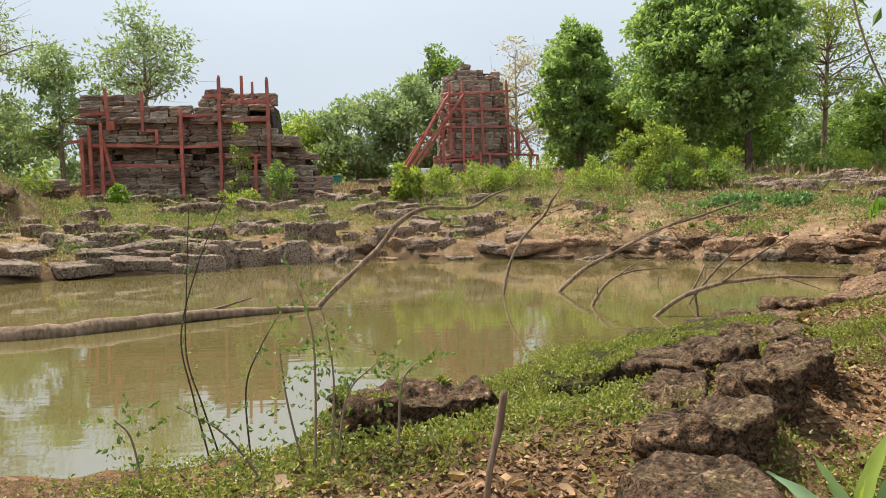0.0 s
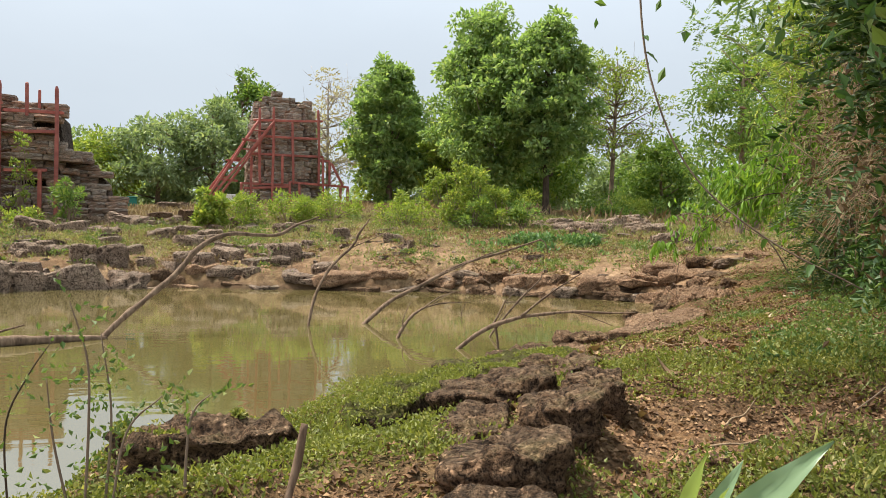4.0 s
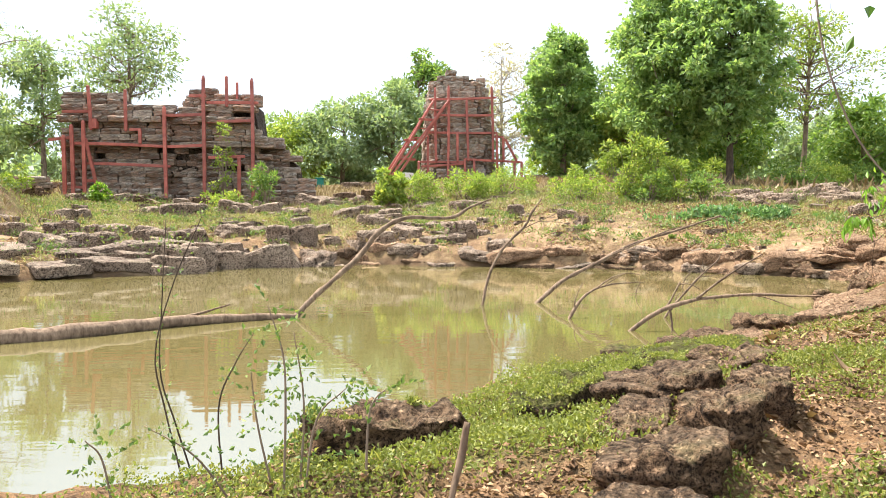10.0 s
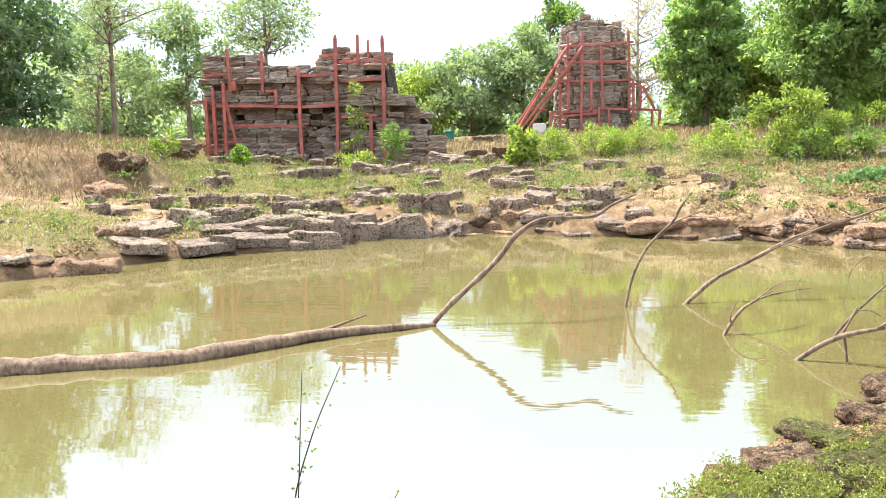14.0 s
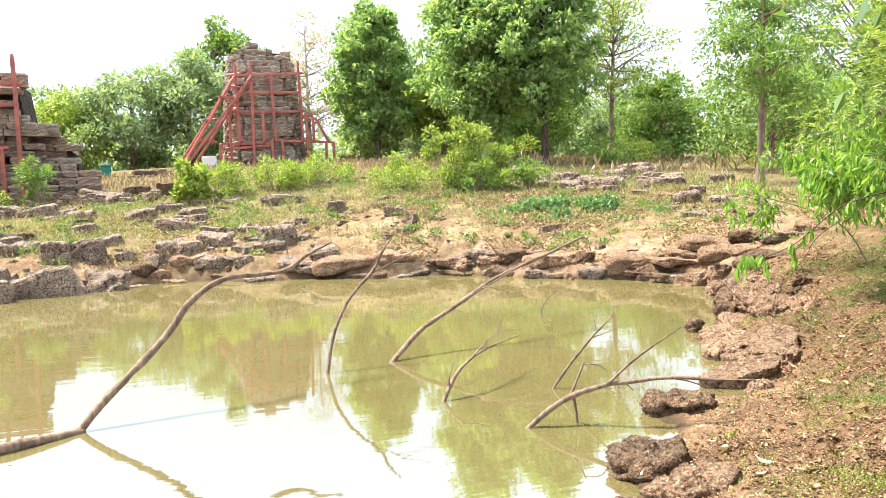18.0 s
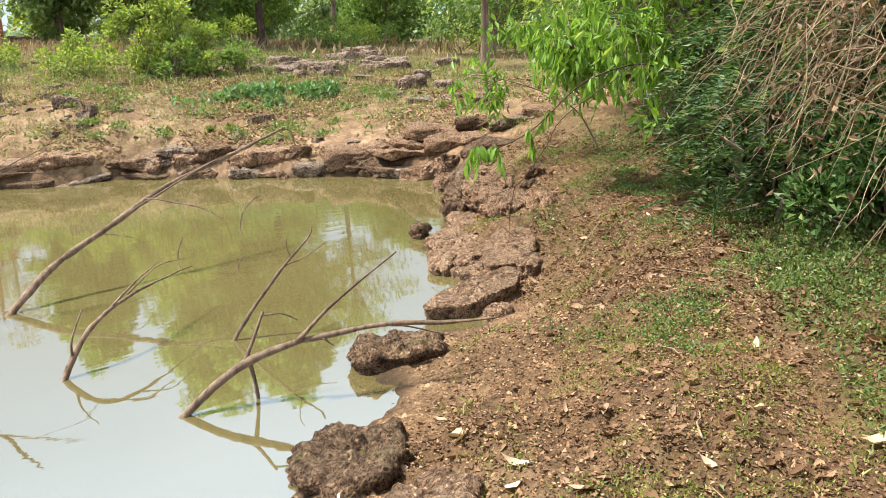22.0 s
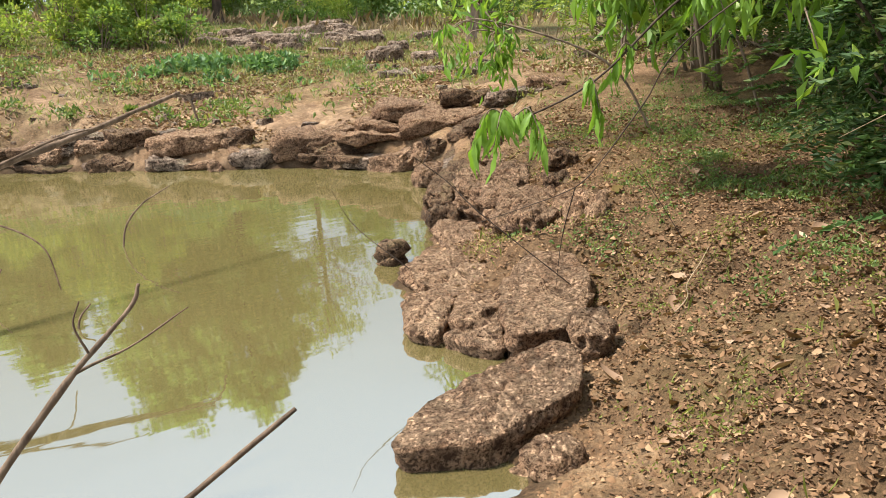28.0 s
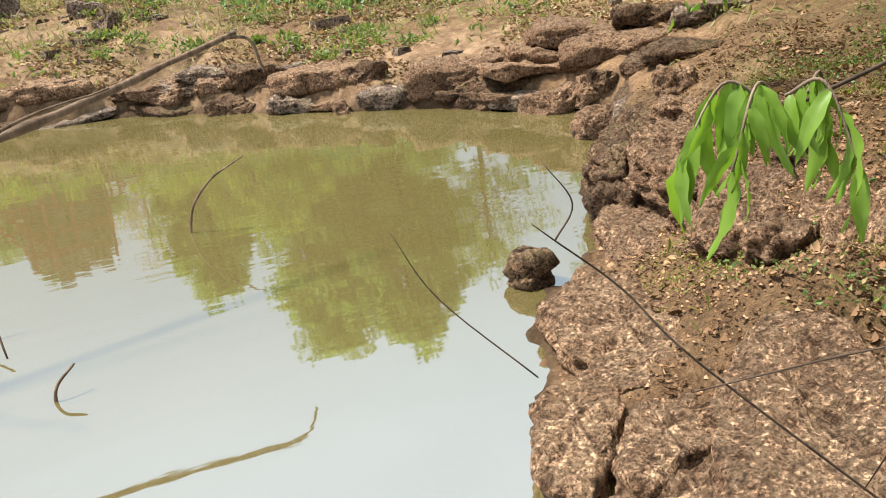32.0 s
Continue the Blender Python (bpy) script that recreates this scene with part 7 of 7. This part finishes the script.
pts, d = scatter(rng, 130000, (-20, 24, 19, 44), dry)
stuff("dry_grass", Bundle().add(*blades(rng, pts, 0.26, 0.014)).mesh("dry_grass"), M_STRAW, "dry straw-coloured grass on mound and field", "grass")
pts, d = scatter(rng, 4200, (11, 32, 30.5, 44), lambda x, y: 0.6 * ease((fbm(np.stack([x, y, 0 * x], -1) * 0.6, 2) + 0.35) / 0.5))
stuff("tall_dry_grass", Bundle().add(*blades(rng, pts, 0.6, 0.02, 0.45)).mesh("tall_dry_grass"), M_STRAW, "tall dry grass at the field's edge", "grass")
pts, d = scatter(rng, 16000, (1.2, 9.5, 2.6, 12.5), lambda x, y: ease((fbm(np.stack([x, y, 0 * x], -1) * 3 + 8, 2) - 0.25) / 0.3) * ease((shore_distance(x, y) - 0.1) / 0.2))
stuff("grass_tuft", Bundle().add(*blades(rng, pts, 0.075, 0.005, 0.7)).mesh("grass_tuft"), M_MOSS, "small tufts of fresh green grass on the path", "grass")


def curled(rng, pts, size):
    """Dry pointed leaves lying on the ground, folded along the midrib and curled at the ends."""
    n = len(pts)
    a, s = rng.uniform(0, 6.28, n), size * rng.uniform(0.5, 1.35, n)
    u = np.stack([np.cos(a), np.sin(a), rng.normal(size=n) * 0.3], -1) * s[:, None]
    v = np.stack([-np.sin(a), np.cos(a), rng.normal(size=n) * 0.25], -1) * (s * rng.uniform(0.17, 0.3, n))[:, None]
    lift = np.array([0, 0, 1]) * s[:, None]
    e = rng.uniform(0, 0.4, (4, n))[..., None]
    c = pts + np.array([0, 0, 0.006])
    q = np.stack([c - u * 0.5 + lift * e[0], c - u * 0.2 - v * 0.85 + lift * e[2], c + u * 0.16 - v + lift * e[2], c - u * 0.2 + v * 0.85 + lift * e[3], c + u * 0.16 + v + lift * e[3], c + u * 0.55 + lift * e[1], c - u * 0.15, c + u * 0.18], 1).reshape(-1, 3)
    k = np.arange(n)[:, None] * 8
    return q, np.concatenate([k + f for f in ([0, 1, 6, 6], [1, 2, 7, 6], [2, 5, 7, 7], [0, 6, 3, 3], [3, 6, 7, 4], [4, 7, 5, 5])])


pts, d = scatter(rng, 100000, (-0.6, 12.5, 2.4, 16.0), _litter)
stuff("fallen_leaves", Bundle().add(*curled(rng, pts, 0.024 + 0.034 * rng.uniform(0, 1, len(pts)) ** 2)).mesh("fallen_leaves", True), M_LITTER, "brown curled fallen leaves strewn over the path", "leaf litter")
pts, d = scatter(rng, 1500, (0.4, 10.5, 2.8, 13.5), _litter)
stuff("large_fallen_leaves", Bundle().add(*curled(rng, pts, 0.06 + 0.05 * rng.uniform(0, 1, len(pts)))).mesh("large_fallen_leaves", True), M_PALE_LEAF, "larger pale dry leaves on the path", "leaf litter")
pts, d = scatter(rng, 190000, (1.0, 10.5, 2.6, 14.5), lambda x, y: 0.9 * ease((shore_distance(x, y) - 0.0) / 0.2) * (1 - 0.75 * cover_fields(x, y)[0]))
peak = np.array([(1, 0, -.3), (0, 1, -.3), (-1, 0, -.3), (0, -1, -.3), (.1, .1, .5)])
pts = pts + np.array([0, 0, 0.005])
size = rng.uniform(0.004, 0.011, len(pts)) * (1 + 1.5 * (rng.uniform(0, 1, len(pts)) < 0.04))
cv = (pts[:, None] + peak * (size[:, None, None] * rng.uniform(0.55, 1.4, (len(pts), 5, 1)))).reshape(-1, 3)
fk = np.array([(0, 1, 4), (1, 2, 4), (2, 3, 4), (3, 0, 4)])
stuff("earth_clods", mesh_of("earth_clods", cv, (np.arange(len(pts))[:, None, None] * 5 + fk).reshape(-1, 3), True), M_CLOD, "crumbs and clods of reddish earth", "soil")

# broken bits of dry leaf over the whole bank
pts, d = scatter(rng, 300000, (1.0, 12.0, 2.6, 15.5), lambda x, y: (0.25 + 0.75 * cover_fields(x, y)[3]) * ease((shore_distance(x, y) - 0.1) / 0.3) * (1 - 0.6 * cover_fields(x, y)[0]))
way = turned(rng, len(pts)) * (1, 1, 0.35)
way /= np.linalg.norm(way, axis=-1)[:, None]
stuff("leaf_crumbs", Bundle().add(*leaf_arrays(rng, pts + (0, 0, 0.008), way, 0.026, 0.5, 0.5)).mesh("leaf_crumbs"), M_LITTER, "crumbled brown dry leaf bits on the bank", "leaf litter")

# small green seedlings in the litter of the path
pts, d = scatter(rng, 32000, (2.5, 11.0, 3.0, 14.0), lambda x, y: ease((fbm(np.stack([x, y, 0 * x], -1) * 2.2 + 31, 2) - 0.16) / 0.4) * ease((shore_distance(x, y) - 0.3) / 0.3))
at = (pts[:, None] + rng.normal(size=(len(pts), 8, 3)) * (0.03, 0.03, 0.01) + (0, 0, 0.015)).reshape(-1, 3)
stuff("seedlings", Bundle().add(*leaf_arrays(rng, at, turned(rng, len(at), (0, 0, 0.35)), 0.018, 0.5)).mesh("seedlings"), M_MOSS, "scattered small green seedlings among fallen leaves", "groundcover")

pts, d = scatter(rng, 26000, (6.2, 12.5, 7.6, 13.5), lambda x, y: ease((fbm(np.stack([x, y, 0 * x], -1) * 1.8 + 51, 3) - 0.08) / 0.4) * ease((shore_distance(x, y) - 0.6) / 0.4) * (0.35 + 0.65 * ease((strip_of(x, y) + 0.55) / 0.3)))
at = (pts[:, None] + rng.normal(size=(len(pts), 5, 3)) * (0.035, 0.035, 0.012) + (0, 0, 0.025)).reshape(-1, 3)
stuff("low_herbs", Bundle().add(*leaf_arrays(rng, at, turned(rng, len(at), (0, 0, 0.35)), 0.027, 0.6)).mesh("low_herbs"), M_HERB, "patches of small dark green herbs in the leaf litter", "groundcover")

# scrap of white plastic at the water's edge
scrap = part("plastic_scrap", rock_mesh("plastic_scrap", 0.07, 0.05, 0.06, 3.3, 8, 2.2, 0.5), M_WHITE)
scrap.matrix_basis = pose(4.42, 8.42, max(ground(4.42, 8.42), 0) + 0.02, 10, 20, 40)
tagged(scrap, "crumpled scrap of white plastic at the waterline", "litter")

# rubble and weeds on the far bank
pts, d = scatter(rng, 5200, (-10, 19, 15, 36), lambda x, y: (0.25 + 0.75 * ease((fbm(np.stack([x, y, 0 * x], -1) * 0.7 + 2, 2) + 0.1) / 0.3)) * ease((shore_distance(x, y) - 0.1) / 0.2) * np.clip(0.75 - 0.05 * np.abs(x - 1), 0.2, 1))
cube = np.array([(-1, -1, -1), (1, -1, -1), (1, 1, -1), (-1, 1, -1), (-.85, -.85, .6), (.85, -.85, .6), (.85, .85, .6), (-.85, .85, .6)])
half = rng.gamma(2.0, 0.035, len(pts))[:, None, None] + 0.02
turn = rng.uniform(0, 6.28, len(pts))
box = cube * half * np.stack([rng.uniform(0.9, 1.7, len(pts)), rng.uniform(0.7, 1.1, len(pts)), rng.uniform(0.35, 0.9, len(pts))], -1)[:, None] + rng.normal(size=(len(pts), 8, 3)) * half * 0.16
c, s = np.cos(turn)[:, None], np.sin(turn)[:, None]
box = np.stack([box[..., 0] * c - box[..., 1] * s, box[..., 0] * s + box[..., 1] * c, box[..., 2]], -1) + pts[:, None]
fk = np.array([(4, 5, 6, 7), (0, 1, 5, 4), (1, 2, 6, 5), (2, 3, 7, 6), (3, 0, 4, 7)])
stuff("rubble", mesh_of("rubble", box.reshape(-1, 3), (np.arange(len(pts))[:, None, None] * 8 + fk).reshape(-1, 4)), M_RUBBLE, "scattered reddish brown stone rubble on the bank", "rubble")
spots, d = scatter(rng, 620, (-11, 18, 18, 35), lambda x, y: ease((shore_distance(x, y) - 0.4) / 0.4) * (0.3 + 0.7 * ease((fbm(np.stack([x, y, 0 * x], -1) * 0.5 + 14, 2) + 0.05) / 0.2)))
m = 60
size = rng.gamma(3.0, 0.07, len(spots))
at = (spots[:, None] + rng.normal(size=(len(spots), m, 3)) * size[:, None, None] * (0.8, 0.8, 0.0) + np.stack([0 * size, 0 * size, size], -1)[:, None] * rng.uniform(0, 1, (len(spots), m, 1)) * 0.9).reshape(-1, 3)
stuff("bank_weeds", Bundle().add(*leaf_arrays(rng, at, turned(rng, len(at), (0, 0, 0.7)), 0.1, 0.45)).mesh("bank_weeds"), M_WEED, "low clumps of green weeds among the stones", "weeds")

# creeping herb on top of the ledge's rocks
at = []
for edge, c, top, fall in MOSS_TOPS:
    n = 5200
    k = rng.integers(len(edge), size=n)
    q = (edge[k] - c) * np.sqrt(rng.uniform(0, 1, (n, 1)))
    q = q[fbm(np.c_[q + c, 0 * q[:, 0]] * 3 + 4, 3) > -0.12]
    at.append(np.c_[q + c, top + q @ fall + rng.uniform(-0.005, 0.025, len(q))])
at = np.concatenate(at)
stuff("rock_herb", Bundle().add(*leaf_arrays(rng, at, turned(rng, len(at), (0, 0, 0.55)), 0.02, 0.6)).mesh("rock_herb"), M_MOSS, "small creeping leaves growing over the ledge's rocks", "groundcover")
pts, d = scatter(rng, 110000, (-7, 18, 16.0, 29), lambda x, y: ease((shore_distance(x, y) - 0.15) / 0.3) * ease((fbm(np.stack([x, y, 0 * x], -1) * 0.9 + 40, 3) + 0.3) / 0.4))
stuff("bank_litter", Bundle().add(*curled(rng, pts, 0.065)).mesh("bank_litter"), M_BANK_LEAF, "dry brown leaf litter on the far bank", "leaf litter")
